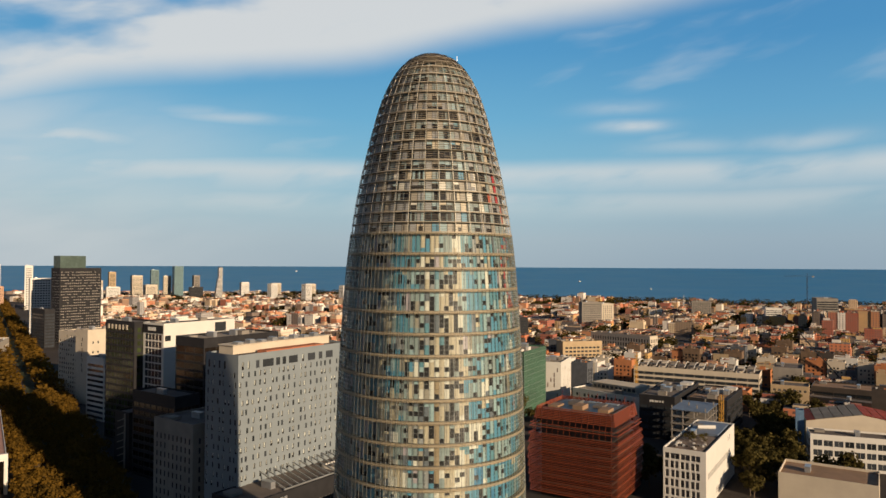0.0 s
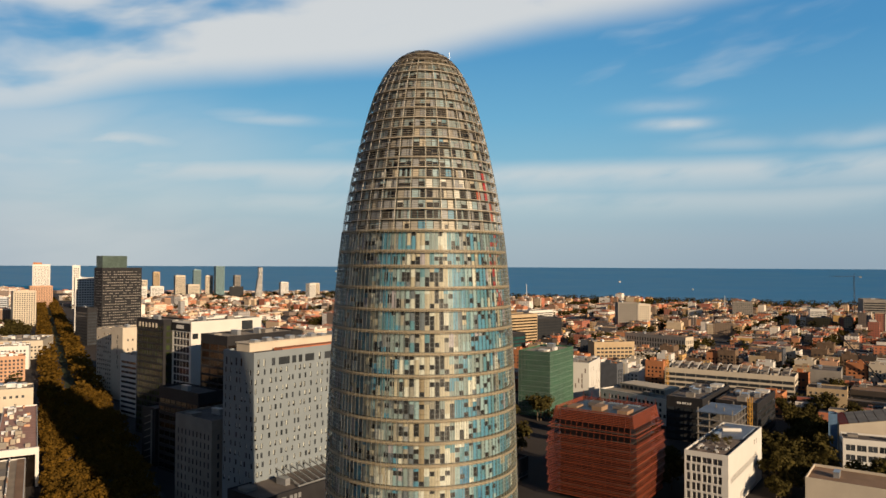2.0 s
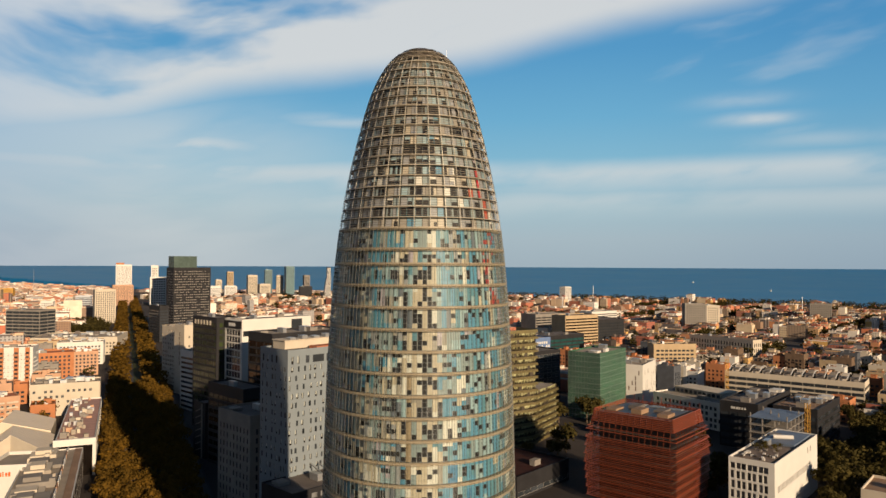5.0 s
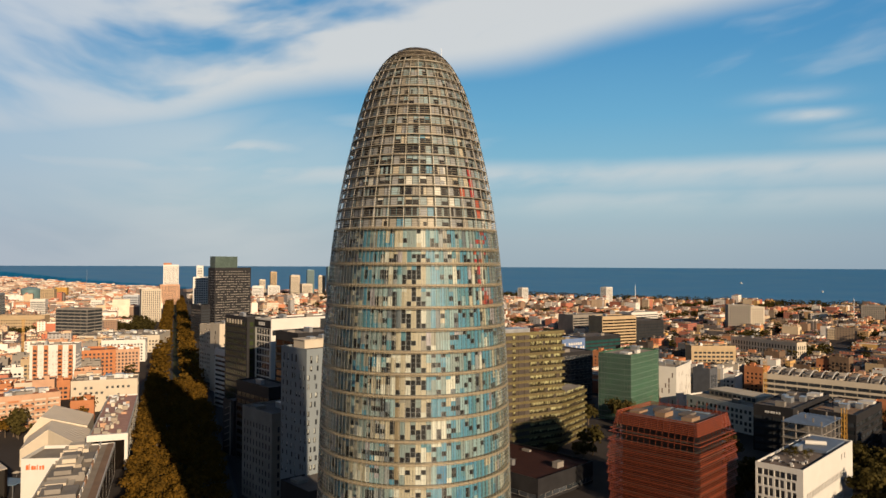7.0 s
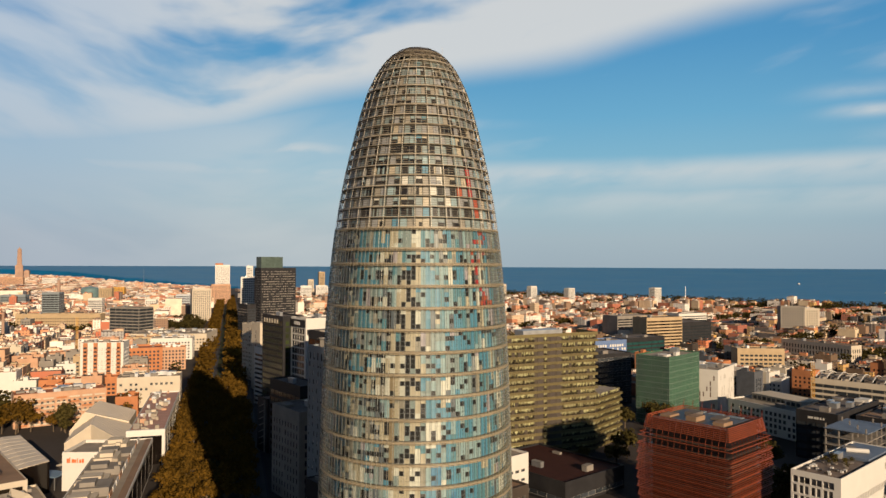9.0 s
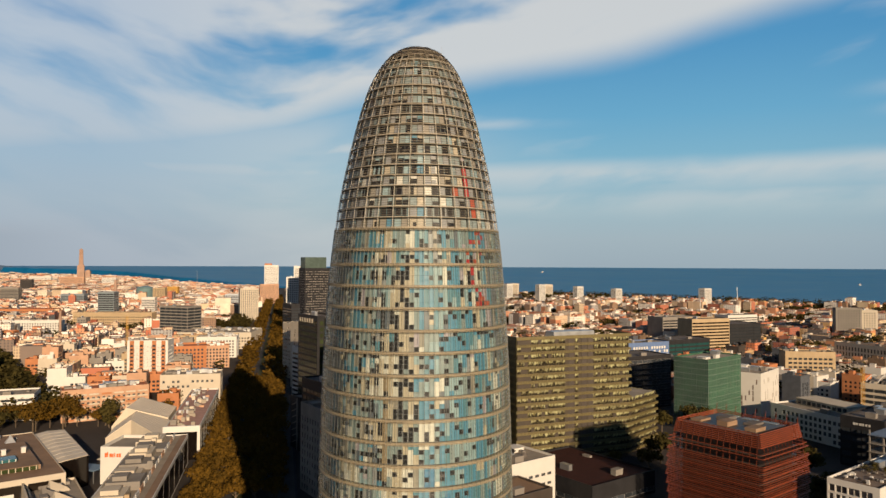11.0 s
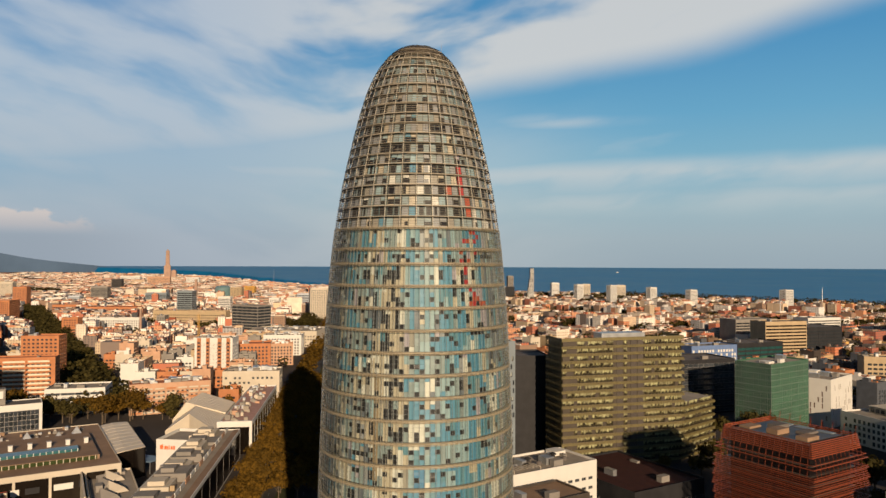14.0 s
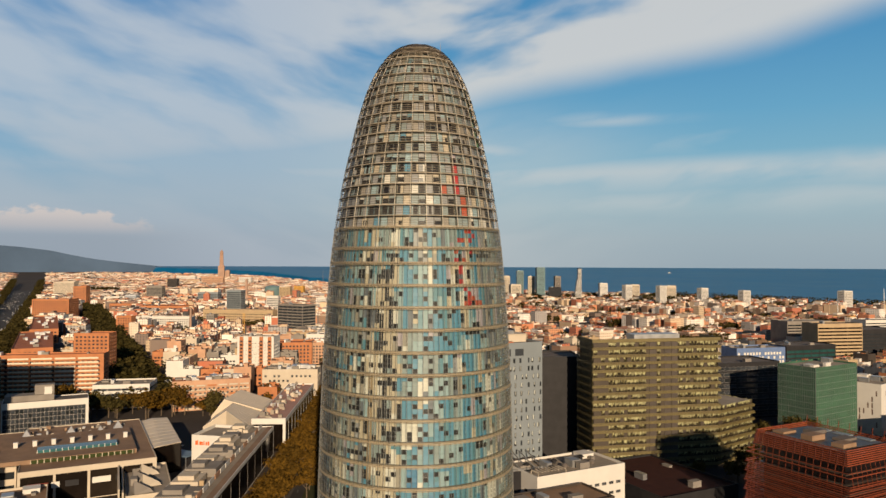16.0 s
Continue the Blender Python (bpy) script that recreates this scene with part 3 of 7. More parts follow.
def sheet(name, material, radii, zf, angles, kind_label, cat):
    b = Build()
    rows = []
    for r in radii:
        row = []
        for a in angles:
            x, y = CX + r * math.sin(radians(a)), CY + r * math.cos(radians(a))
            row.append(len(b.v))
            b.v.append((x, y, zf(x, y, r, a)))
        rows.append(row)
    for p, q in zip(rows, rows[1:]):
        for k in range(len(angles) - 1):
            b.f.append((p[k], p[k + 1], q[k + 1], q[k]))
            b.m.append(0)
            b.uv.append(None)
    return tagged(put(name, b.mesh(name, [material], True)), kind_label, cat, "", "structure")


ANG = [-180 + 0.5 * k for k in range(721)]
RAD = [0.5, 60, 150, 300, 600, 1000, 1400] + [1600 + 75 * k for k in range(46)]


def land_z(x, y, r, a):
    c = coast(a)
    return lift(x, y) - 0.0135 * max(0.0, r - 2300.0) - (0.0 if r < c else min(16.0, (r - c) * 0.12))


sheet("ground", EARTH, RAD, land_z, ANG, "brown grey city ground reaching the coast", "ground")
sheet("water", WATER, [1700 + 80 * k for k in range(41)], lambda x, y, r, a: lift(x, y) - 3.2 - (60.0 if r < coast(a) - 100 else 0.0), [-30 + 0.5 * k for k in range(321)], "deep blue calm sea up to the horizon", "sea")


def haze_tinted_hills():
    b = Build()
    n = 60
    low, high = [], []
    for k in range(n + 1):
        a = -75 + 59 * k / n
        e = 2.2 * math.sin(math.pi * min(1, max(0, (k + 6) / (n + 8)))) ** 0.8 * (0.75 + 0.35 * noise.noise((k * 0.16, 2.0, 0))) - 0.15
        if a > -26:
            e = e * max(0.0, (-16 - a) / 10) - 0.5 * (1 - max(0.0, (-16 - a) / 10))
        r = 4780
        x, y = CX + r * math.sin(radians(a)), CY + r * math.cos(radians(a))
        low.append((x, y, 40))
        high.append((x * 1.004, y * 1.004, 99 + r * math.tan(radians(e))))
    for k in range(n):
        b.quad(low[k], low[k + 1], high[k + 1], high[k])
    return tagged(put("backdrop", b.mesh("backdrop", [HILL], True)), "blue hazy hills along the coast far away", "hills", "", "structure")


haze_tinted_hills()


# the avenue: carriageways, a lawn strip for the tram, pavements with kerbs
def strip(name, x0, x1, y0, y1, z, material, label, cat):
    b = Build()
    n = max(1, int((y1 - y0) / 60))
    for k in range(n):
        ya, yb = y0 + (y1 - y0) * k / n, y0 + (y1 - y0) * (k + 1) / n
        b.box(x0, ya, 0.001, x1, yb, z, 0, bottom=False)
    return tagged(put(name, b.mesh(name, [material])), label, cat, "", "structure")


strip("road", -64, -19, 90, 1900, 0.02, ASPHALT, "dark asphalt carriageways of a straight avenue", "road")
strip("pavement", -63, -51, 90, 1900, 0.16, PAVING, "pale paved walk under plane trees", "pavement")
strip("pavement", -31, -20, 90, 1900, 0.16, PAVING, "pale paved walk in deep shade", "pavement")
strip("lawn", -46, -38, 90, 1900, 0.12, LAWN, "mown tram lawn in the middle of the avenue", "lawn")
lines = Build()
for k in range(110):
    for x in (-49, -34.5):
        lines.box(x - 0.08, 95 + k * 12, 0.02, x + 0.08, 99 + k * 12, 0.026, 0, bottom=False)
tagged(part("road_marking", lines, LINES, None), "worn white lane dashes on the asphalt", "road marking", "", "structure")

# the wide road out of town, with its traffic
road = Build()
for k in range(19):
    ya, yb = 560 + 90 * k, 650 + 90 * k
    q = [(-0.51 * (y - 928) - 636, y) for y in (ya, yb)] + [(-0.485 * (y - 928) - 572, y) for y in (yb, ya)]
    road.poly([(x, y, lift(x, y) + 0.12) for x, y in q][::-1])
tagged(put("road", road.mesh("road", [ASPHALT])), "wide dark road leading out of town", "road", "", "structure")
rnd = random.Random(31)
cars = Build()
for k in range(330):
    y = 620 + 1600 * rnd.random() ** 1.2
    a = rnd.random()
    x = (-0.51 * (y - 928) - 626) * (1 - a) + (-0.485 * (y - 928) - 582) * a
    m = pose(x, y, lift(x, y) + 0.15, 0, 0, 26.5)
    cars.box(-0.9, -2.2, 0.3, 0.9, 2.2, 0.85, k % 3, mx=m)
    cars.box(-0.78, -1.1, 0.85, 0.78, 1.3, 1.5, 3, k % 3, m)
tagged(put("traffic", cars.mesh("traffic", [WHITE, STEEL, BLACKMETAL, GLASS])), "many small cars on the wide road", "cars", "", "stuff")

# ---- the tower ----
PROFILE = [(0, 18.6), (10, 18.95), (25, 19.25), (40, 19.3), (51.8, 19.18), (58.8, 19.0), (67.9, 18.75), (78.1, 18.38), (88.4, 17.8), (98.5, 16.98), (106.7, 16.0), (111.3, 15.25), (115.9, 14.35), (120.5, 13.3),
           (125.2, 12.15), (129.8, 10.85), (133.3, 9.6), (137.1, 7.6), (139.7, 5.4), (141.0, 3.4), (141.65, 1.2)]


def tower_r(z):
    zs, rs = [p[0] for p in PROFILE], [p[1] for p in PROFILE]
    k = min(max(1, int(np.searchsorted(zs, z))), len(zs) - 1)
    z0, z1 = zs[k - 1], zs[k]
    t = min(1, max(0, (z - z0) / (z1 - z0)))
    def slope(i):
        a, b = max(0, i - 1), min(len(zs) - 1, i + 1)
        return (rs[b] - rs[a]) / (zs[b] - zs[a])
    h = z1 - z0
    return (2 * t**3 - 3 * t**2 + 1) * rs[k - 1] + (t**3 - 2 * t**2 + t) * h * slope(k - 1) + (-2 * t**3 + 3 * t**2) * rs[k] + (t**3 - t**2) * h * slope(k)


def ring_pt(az, r, z):
    """az: radians from -y towards +x."""
    return (r * math.sin(az), -r * math.cos(az), z)


COLS = 120
RINGS = [0.7 + 3.9 * k for k in range(26)] + [100.9, 104.7]     # ring walks of the lower part
DOME = [104.7 + 1.94 * k for k in range(17)] + [137.4, 138.7, 139.8, 140.6]                    # rings of the glass top
MERID = 34
PAINT = {
    "cream": (0.41, 0.355, 0.265), "white": (0.54, 0.52, 0.455), "sand": (0.26, 0.235, 0.195), "grey": (0.235, 0.24, 0.245), "pale_blue": (0.235, 0.325, 0.345), "sky_blue": (0.075, 0.215, 0.315),
    "blue": (0.045, 0.165, 0.29), "green": (0.10, 0.30, 0.09), "teal": (0.085, 0.20, 0.25), "mint": (0.20, 0.245, 0.245), "brown": (0.19, 0.15, 0.10), "red": (0.36, 0.030, 0.035), "orange": (0.36, 0.075, 0.040),
    "mauve": (0.33, 0.29, 0.32), "tan": (0.25, 0.19, 0.12), "slate": (0.11, 0.125, 0.145),
}
PAINTS = list(PAINT)
PANEL_MATS = [mat("panel_" + k, c, 0.5, 0.0, 0.12, 0.4, 2.0, 0.0, spec=0.35) for k, c in PAINT.items()]
WIN_TOWER = mat("tower_window", (0.016, 0.0155, 0.018), 0.4, 0.0, 0.3, 0.2, 1.5, 0.0, spec=0.12)
RINGWALK = mat("ring_walk_metal", (0.35, 0.29, 0.19), 0.6, 0.1, 0.2, 0.6, 4)
RAIL = mat("louvre_rail", (0.13, 0.13, 0.12), 0.55, 0.1, 0.2, 0.6, 4)
MULLION = mat("tower_mullion", (0.52, 0.48, 0.40), 0.55, 0.1, 0.2, 0.6, 4)
SKIN = skin_mat("louvre_glass", (0.47, 0.46, 0.30), 0.985, 0.38)
# for added fins that stand in for the louvres' milky sheen
SHEEN_FIN = skin_mat("glancing_sheen_fin", (0.27, 0.265, 0.215), 0.58, 0.32)
SKIN_TOP = skin_mat("dome_louvre_glass", (0.36, 0.325, 0.245), 0.62, 0.35)
SKIN_BROWN = skin_mat("brown_louvre_glass", (0.30, 0.26, 0.19), 0.30, 0.35)
SLAT_TOP = mat("brown_slat", (0.275, 0.23, 0.16), 0.6, 0.0, 0.35, 0.8, 5)
DOMERING = mat("dome_ring_metal", (0.36, 0.31, 0.235), 0.6, 0.1, 0.3, 0.7, 4)
SHELL = mat("tower_shell", (0.10, 0.09, 0.08), 0.8, 0, 0.3, 0.4, 3)
DOMEWALL = mat("dome_inner_wall", (0.052, 0.056, 0.046), 0.7, 0, 0.5, 0.35, 1.5, spec=0.3)

tower = thing("office_tower", "bullet-shaped tower in coloured panels behind glass louvres", "tower", pose(0, 0, 0))


def revolve(b, zs, off, sides=120, m=0):
    rows = []
    for z in zs:
        r = max(0.05, tower_r(z) + off)
        rows.append([len(b.v) + k for k in range(sides)])
        b.v += [ring_pt(2 * math.pi * k / sides, r, z) for k in range(sides)]
    for p, q in zip(rows, rows[1:]):
        for k in range(sides):
            j = (k + 1) % sides
            b.f.append((p[k], p[j], q[j], q[k]))
            b.m.append(m)
            b.uv.append(None)
    b.f.append(tuple(rows[-1]))
    b.m.append(m)
    b.uv.append(None)


b = Build()
revolve(b, [0, 15, 30, 45, 60, 70, 80, 90, 98, 104.9], -1.15)
part("shell", b, SHELL, tower, "dark concrete shell", smooth=True)
b = Build()
revolve(b, [104.9] + [106 + 1.5 * k for k in range(23)] + [140.4], -1.05, 96)
part("dome_wall", b, DOMEWALL, tower, "dark olive glazed inner dome", smooth=True)
b = Build()
revolve(b, [138.3, 139, 139.7, 140.5, 141.2, 141.6], -0.22, 72)
part("cap_shell", b, DARKBROWN, tower, "dark brown cap under the top slats", smooth=True)


def blob(a, z, ca, cz, wa, wz):
    d = (a - ca + 180) % 360 - 180
    return math.exp(-(d / wa) ** 2 - ((z - cz) / wz) ** 2)


def pick_paint(az, z, rnd):
    """Colour of a panel: broad clouds of colour round the shell, as the cladding has."""
    n2 = noise.noise((math.cos(radians(az)) * 9, math.sin(radians(az)) * 9, z * 0.16 + 5))
    blue = 1.3 * blob(az, z, 17, 62, 17, 30) + 0.6 * blob(az, z, 4, 97, 24, 9) + 0.5 * blob(az, z, -52, 90, 14, 16) + 0.45 * blob(az, z, -64, 60, 10, 20) + 0.9 * n2
    cool = 1.0 * blob(az, z, -4, 66, 13, 40) + 0.7 * blob(az, z, 38, 66, 12, 40) + 0.8 * n2
    warm = 1.1 * blob(az, z, -21, 64, 9, 40) + 0.6 * blob(az, z, -60, 80, 12, 40) - 0.8 * n2
    if blue + 0.45 * (rnd.random() - 0.5) > 0.55:
        return rnd.choice(["sky_blue", "sky_blue", "sky_blue", "teal", "blue" if z < 62 else "pale_blue", "teal", "pale_blue", "mint"])
    if warm + 0.4 * (rnd.random() - 0.5) > 0.45:
        return rnd.choice(["cream", "cream", "white", "mint", "cream", "sand"])
    if cool + 0.4 * (rnd.random() - 0.5) > 0.4:
        return rnd.choice(["mint", "pale_blue", "pale_blue", "sky_blue", "sky_blue", "teal", "cream", "white"])
    return rnd.choice(["mint", "mint", "cream", "sand", "pale_blue", "grey", "teal", "white", "sky_blue", "mauve", "slate"])


# windows of the floors that face the square, from the top down: column, then its open rows counted from the top
WINDOWS = {
    25: "-16:12 -14:1 -12:2 -11:12 -7:1 -6:12 -5:1 -4:2 -2:1 0:2 1:1 5:12 6:2 9:12",
    24: "-16:2 -14:12 -13:12 -11:12 -9:23 -8:12 -7:123 -6:012 -1:2 1:2 3:12 6:3 8:123 -18:12 11:12",
    23: "-17:12 -15:23 -13:2 -11:123 -8:3 -7:012 -6:23 -5:3 -4:1 1:2 3:3 6:01 8:12 10:2",
    22: "-16:0 -14:0 -13:2 -11:0123 -9:012 -8:123 -6:0123 -5:3 -1:1 2:2 3:0 4:1 6:1 7:0 9:12",
    21: "-17:13 -15:2 -13:12 -11:023 -9:23 -8:0123 -7:2 -5:1 -4:3 1:13 2:1 4:0 5:1 6:2 10:0 11:0",
    20: "-16:123 -15:0 -13:03 -12:023 -10:2 -8:2 -7:0123 -6:012 -5:3 -3:02 -2:2 -1:03 2:13 4:0 5:23 7:0 9:2",
    19: "-17:02 -16:1 -14:12 -12:01 -10:3 -8:1 -7:123 -6:01 -5:12 -2:03 2:01 4:2 5:1 7:12 9:2",
    18: "-17:1 -15:02 -14:2 -13:012 -12:3 -10:1 -8:23 -7:0123 -6:23 -4:123 -1:13 1:2 2:2 3:3 4:1 7:1 10:2",
    17: "-16:13 -14:12 -13:2 -11:012 -9:3 -7:12 -6:23 -5:123 -4:1 -2:23 0:13 1:2 4:1 5:2 7:2",
    16: "-17:2 -15:2 -14:2 -13:2 -12:2 -11:13 -9:3 -8:23 -7:12 -6:23 -3:13 -1:2 0:0 2:1 4:3 6:2 8:1",
    15: "-15:1 -14:1 -11:12 -10:3 -8:1 -6:2 -5:1 -2:2 1:12 3:1 5:2",
    14: "-16:12 -15:123 -11:2 -8:0 -7:23 -6:123 -4:1 -1:012 0:2 2:3 4:12 6:1",
}


def panel_data():
    """For each floor, column and row: paint index, or -1 for a window."""
    rnd = random.Random(4)
    out = []
    for f in range(len(RINGS) - 1):
        z0, z1 = RINGS[f] + 0.16, RINGS[f + 1] - 0.30
        nr = 3 if z1 - z0 < 3.2 else 4
        hrow = (z1 - z0) / nr
        dark = [[False] * nr for _ in range(COLS)]
        for c in range(COLS):
            az = 360 * c / COLS
            az = az - 360 if az > 180 else az
            dens = 0.30 + 0.14 * blob(az, z0, -8, 70, 30, 60) + 0.3 * noise.noise((math.cos(radians(az)) * 2.5, math.sin(radians(az)) * 2.5, z0 * 0.05 + 9))
            if rnd.random() < dens:
                a = rnd.randrange(nr)
                dark[c][a] = True
                if rnd.random() < 0.45:
                    dark[c][min(nr - 1, a + 1)] = True
                if rnd.random() < 0.25:
                    dark[(c + 1) % COLS][a] = True
        if f in WINDOWS:
            for c in range(-18, 12):
                dark[c] = [False] * nr
            for word in WINDOWS[f].split():
                c, rows = word.split(":")
                for r in rows:
                    dark[int(c)][max(0, nr - 1 - int(r))] = True
        for c in range(COLS):
            az = 360 * (c + 0.5) / COLS
            az = az - 360 if az > 180 else az
            gang = random.Random((c // 3) * 977 + (f // 2) * 131)
            whole = pick_paint(az, (z0 + z1) / 2, gang if rnd.random() < 0.5 else rnd)
            if -31 < az < -26 and 40 < z0 < 76 and rnd.random() < 0.7:
                whole = "tan"
            other = pick_paint(az, z0, rnd)
            cut = rnd.choice((0, 0, 0, 1, 2, 3))        # the colour may change part way up a floor
            for k in range(nr):
                now = other if k < cut and whole != "tan" else whole
                drift = 31 + 4 * math.sin(f * 1.7 + k * 0.5)      # loose red patches that wander up the shell
                if z0 > 88 and rnd.random() < 0.6 * math.exp(-((az - drift) / 5.0) ** 2):
                    now = rnd.choice(["red", "red", "orange"])
                p = PAINTS.index(now)
                out.append((f, c, k, z0 + k * hrow, hrow, -1 if dark[c][k] else p, az))
    return out


rest = Build()
near = []
for f, c, k, z, hrow, p, az in panel_data():
    if -26 < az < -2 and 66 < z < 97 and len(near) < 300 and p >= 0:
        near.append((c, z, hrow, p))
        continue
    a0, a1 = 2 * math.pi * (c + 0.02) / COLS, 2 * math.pi * (c + 0.98) / COLS
    za, zb = (z + 0.006, z + hrow - 0.006) if p >= 0 else (z - 0.02, z + hrow + 0.02)
    ra, rb = tower_r(za) - (0.98 if p >= 0 else 1.10), tower_r(zb) - (0.98 if p >= 0 else 1.10)
    n = len(rest.v)
    rest.v += [ring_pt(a0, ra, za), ring_pt(a1, ra, za), ring_pt(a1, rb, zb), ring_pt(a0, rb, zb)]
    if p < 0:       # a dark square inside a thin pale frame
        u, w = 0.055 * (a1 - a0), 0.045 * (zb - za)
        rest.v += [ring_pt(a0 + u, ra, za + w), ring_pt(a1 - u, ra, za + w), ring_pt(a1 - u, rb, zb - w), ring_pt(a0 + u, rb, zb - w)]
        for q in ((0, 1, 5, 4), (1, 2, 6, 5), (2, 3, 7, 6), (3, 0, 4, 7), (4, 5, 6, 7)):
            rest.f.append(tuple(n + i for i in q))
            rest.m.append(len(PAINTS) if q[0] == 4 else PAINTS.index("grey"))
            rest.uv.append(None)
        continue
    rest.v += [ring_pt(a0, ra - 0.14, za), ring_pt(a1, ra - 0.14, za), ring_pt(a1, rb - 0.14, zb), ring_pt(a0, rb - 0.14, zb)]
    for q in ((0, 1, 2, 3), (4, 5, 1, 0), (5, 6, 2, 1), (6, 7, 3, 2), (7, 4, 0, 3)):
        rest.f.append(tuple(n + i for i in q))
        rest.m.append(p)
        rest.uv.append(None)
part("cladding", rest, PANEL_MATS + [WIN_TOWER], tower, "coloured lacquered metal panels and small square windows", "stuff")
PANEL_MESH = {}
for c, z, hrow, p in near:
    key = (round(hrow, 3), p)
    if key not in PANEL_MESH:
        q = Build()
        w = 2 * math.pi * 17.0 / COLS * 0.97
        q.box(-w / 2, 0, 0.006, w / 2, 0.14, hrow - 0.006, 0)
        PANEL_MESH[key] = q.mesh("facade_panel", [PANEL_MATS[p]])
    az = 2 * math.pi * (c + 0.5) / COLS
    r = tower_r(z + hrow / 2) - 0.98
    x, y, _ = ring_pt(az, r, z)
    lean = math.degrees(math.atan((tower_r(z) - tower_r(z + hrow)) / hrow))
    put("facade_panel", PANEL_MESH[key], tower, pose(x, y, z, -lean, 0, math.degrees(az)))

# glass louvres of the lower part: leaning slats between the uprights
b = Build()
rnd = random.Random(8)
for f in range(len(RINGS) - 1):
    za, zb = RINGS[f] + 0.20, RINGS[f + 1] - 0.16
    n = max(3, round((zb - za) / 0.62))
    for c in range(COLS):
        a0, a1 = 2 * math.pi * (c + 0.04) / COLS, 2 * math.pi * (c + 0.96) / COLS
        lean = rnd.choice((0.10, 0.13, 0.16, 0.2))
        for k in range(n):
            z = za + (zb - za) * (k + 0.08) / n
            h = (zb - za) / n * 0.88
            r0 = tower_r(z) + 0.02
            l2, sw = lean + rnd.uniform(-0.05, 0.05), rnd.uniform(-0.045, 0.045)
            b.quad(ring_pt(a0, r0 - sw, z), ring_pt(a1, r0 + sw, z), ring_pt(a1, r0 + sw - l2, z + h), ring_pt(a0, r0 - sw - l2, z + h))
part("louvre_skin", b, SKIN, tower, "clear glass louvre slats", "stuff")

# ring walks on brackets, with a toe board and a low rail
for k, z in enumerate(RINGS):
    b = Build()
    S = 120
    r = tower_r(z)
    for i in range(S):
        a0, a1 = 2 * math.pi * i / S, 2 * math.pi * (i + 1) / S
        for (ra, za), (rb, zb) in (((r - 0.95, z + 0.03), (r + 0.06, z + 0.03)), ((r + 0.06, z + 0.03), (r + 0.06, z - 0.11)), ((r + 0.06, z - 0.11), (r - 0.95, z - 0.07)),
                                   ((r - 0.02, z + 0.21), (r + 0.03, z + 0.21)), ((r + 0.03, z + 0.21), (r + 0.03, z + 0.13)), ((r - 0.04, z - 0.22), (r + 0.02, z - 0.22)), ((r + 0.02, z - 0.22), (r - 0.01, z - 0.33))):
            b.quad(ring_pt(a0, rb, zb), ring_pt(a1, rb, zb), ring_pt(a1, ra, za), ring_pt(a0, ra, za))
        b.beam(ring_pt(a0, r - 0.9, z - 0.52), ring_pt(a0, r + 0.02, z - 0.08), 0.07, 0, 0.10)
    part("ring_walk", b, RINGWALK, tower, "gold-brown metal ring walk on brackets")
b = Build()
for c in range(COLS):
    a = 2 * math.pi * c / COLS
    for z0, z1 in zip(RINGS, RINGS[1:]):
        b.beam(ring_pt(a, tower_r(z0) + 0.04, z0), ring_pt(a, tower_r(z1) + 0.04, z1), 0.035)
        # made-up radial fins imitate the milky sheen of glass seen at a slant
        for q in range(5):
            zq = z0 + (z1 - z0) * (q + 0.5) / 5
            rq = tower_r(zq)
            for da in (0.0,):
                b.quad(ring_pt(a + da, rq - 0.26, zq - 0.31), ring_pt(a + da, rq + 0.02, zq - 0.31), ring_pt(a + da, rq + 0.02, zq + 0.31), ring_pt(a + da, rq - 0.26, zq + 0.31), 1)
part("rail_lattice", b, [RAIL, SHEEN_FIN], tower, "thin vertical louvre rails with added fins for glancing sheen", "stuff")

# the glass top: deep frames, dark panes, fine slats
for z in DOME[1:-1]:
    b = Build()
    r = tower_r(z)
    if r < 1:
        continue
    S = 72
    for i in range(S):
        a0, a1 = 2 * math.pi * i / S, 2 * math.pi * (i + 1) / S
        for (ra, za), (rb, zb) in (((r - 0.85, z + 0.08), (r - 0.12, z + 0.08)), ((r - 0.12, z + 0.08), (r - 0.04, z - 0.07)), ((r - 0.04, z - 0.07), (r - 0.85, z - 0.07))):
            b.quad(ring_pt(a0, rb, zb), ring_pt(a1, rb, zb), ring_pt(a1, ra, za), ring_pt(a0, ra, za))
    part("dome_ring", b, DOMERING, tower, "tan metal dome ring")
for c in range(MERID):
    b = Build()
    a = 2 * math.pi * (c + 0.5) / MERID
    zs = [z for z in DOME if z < 139.2]
    for z0, z1 in zip(zs, zs[1:]):
        b.beam(ring_pt(a, tower_r(z0) - 0.22, z0), ring_pt(a, tower_r(z1) - 0.22, z1), 0.095, 0, 0.12)
    part("dome_rib", b, MULLION, tower, "pale steel dome rib")
b = Build()
z = 105.2
rnd = random.Random(3)
while z < 141.2:
    r = tower_r(z)
    n = max(16, int(2 * math.pi * r / 1.05))
    for c in range(n):
        if rnd.random() < (0.07 if z < 137 else 0.12):
            continue
        slat_m = 1 if z > 137.2 and rnd.random() < 0.75 else 2 if rnd.random() < (z - 112) / 14 else 0
        a0, a1 = 2 * math.pi * (c + 0.03) / n, 2 * math.pi * (c + 0.97) / n
        h = 0.15 if z < 135.8 else 0.21
        b.quad(ring_pt(a0, tower_r(z) + 0.05, z), ring_pt(a1, tower_r(z) + 0.05, z), ring_pt(a1, tower_r(z + h) - 0.10, z + h), ring_pt(a0, tower_r(z + h) - 0.10, z + h), slat_m)
    z += 0.44 if z < 136 else 0.36
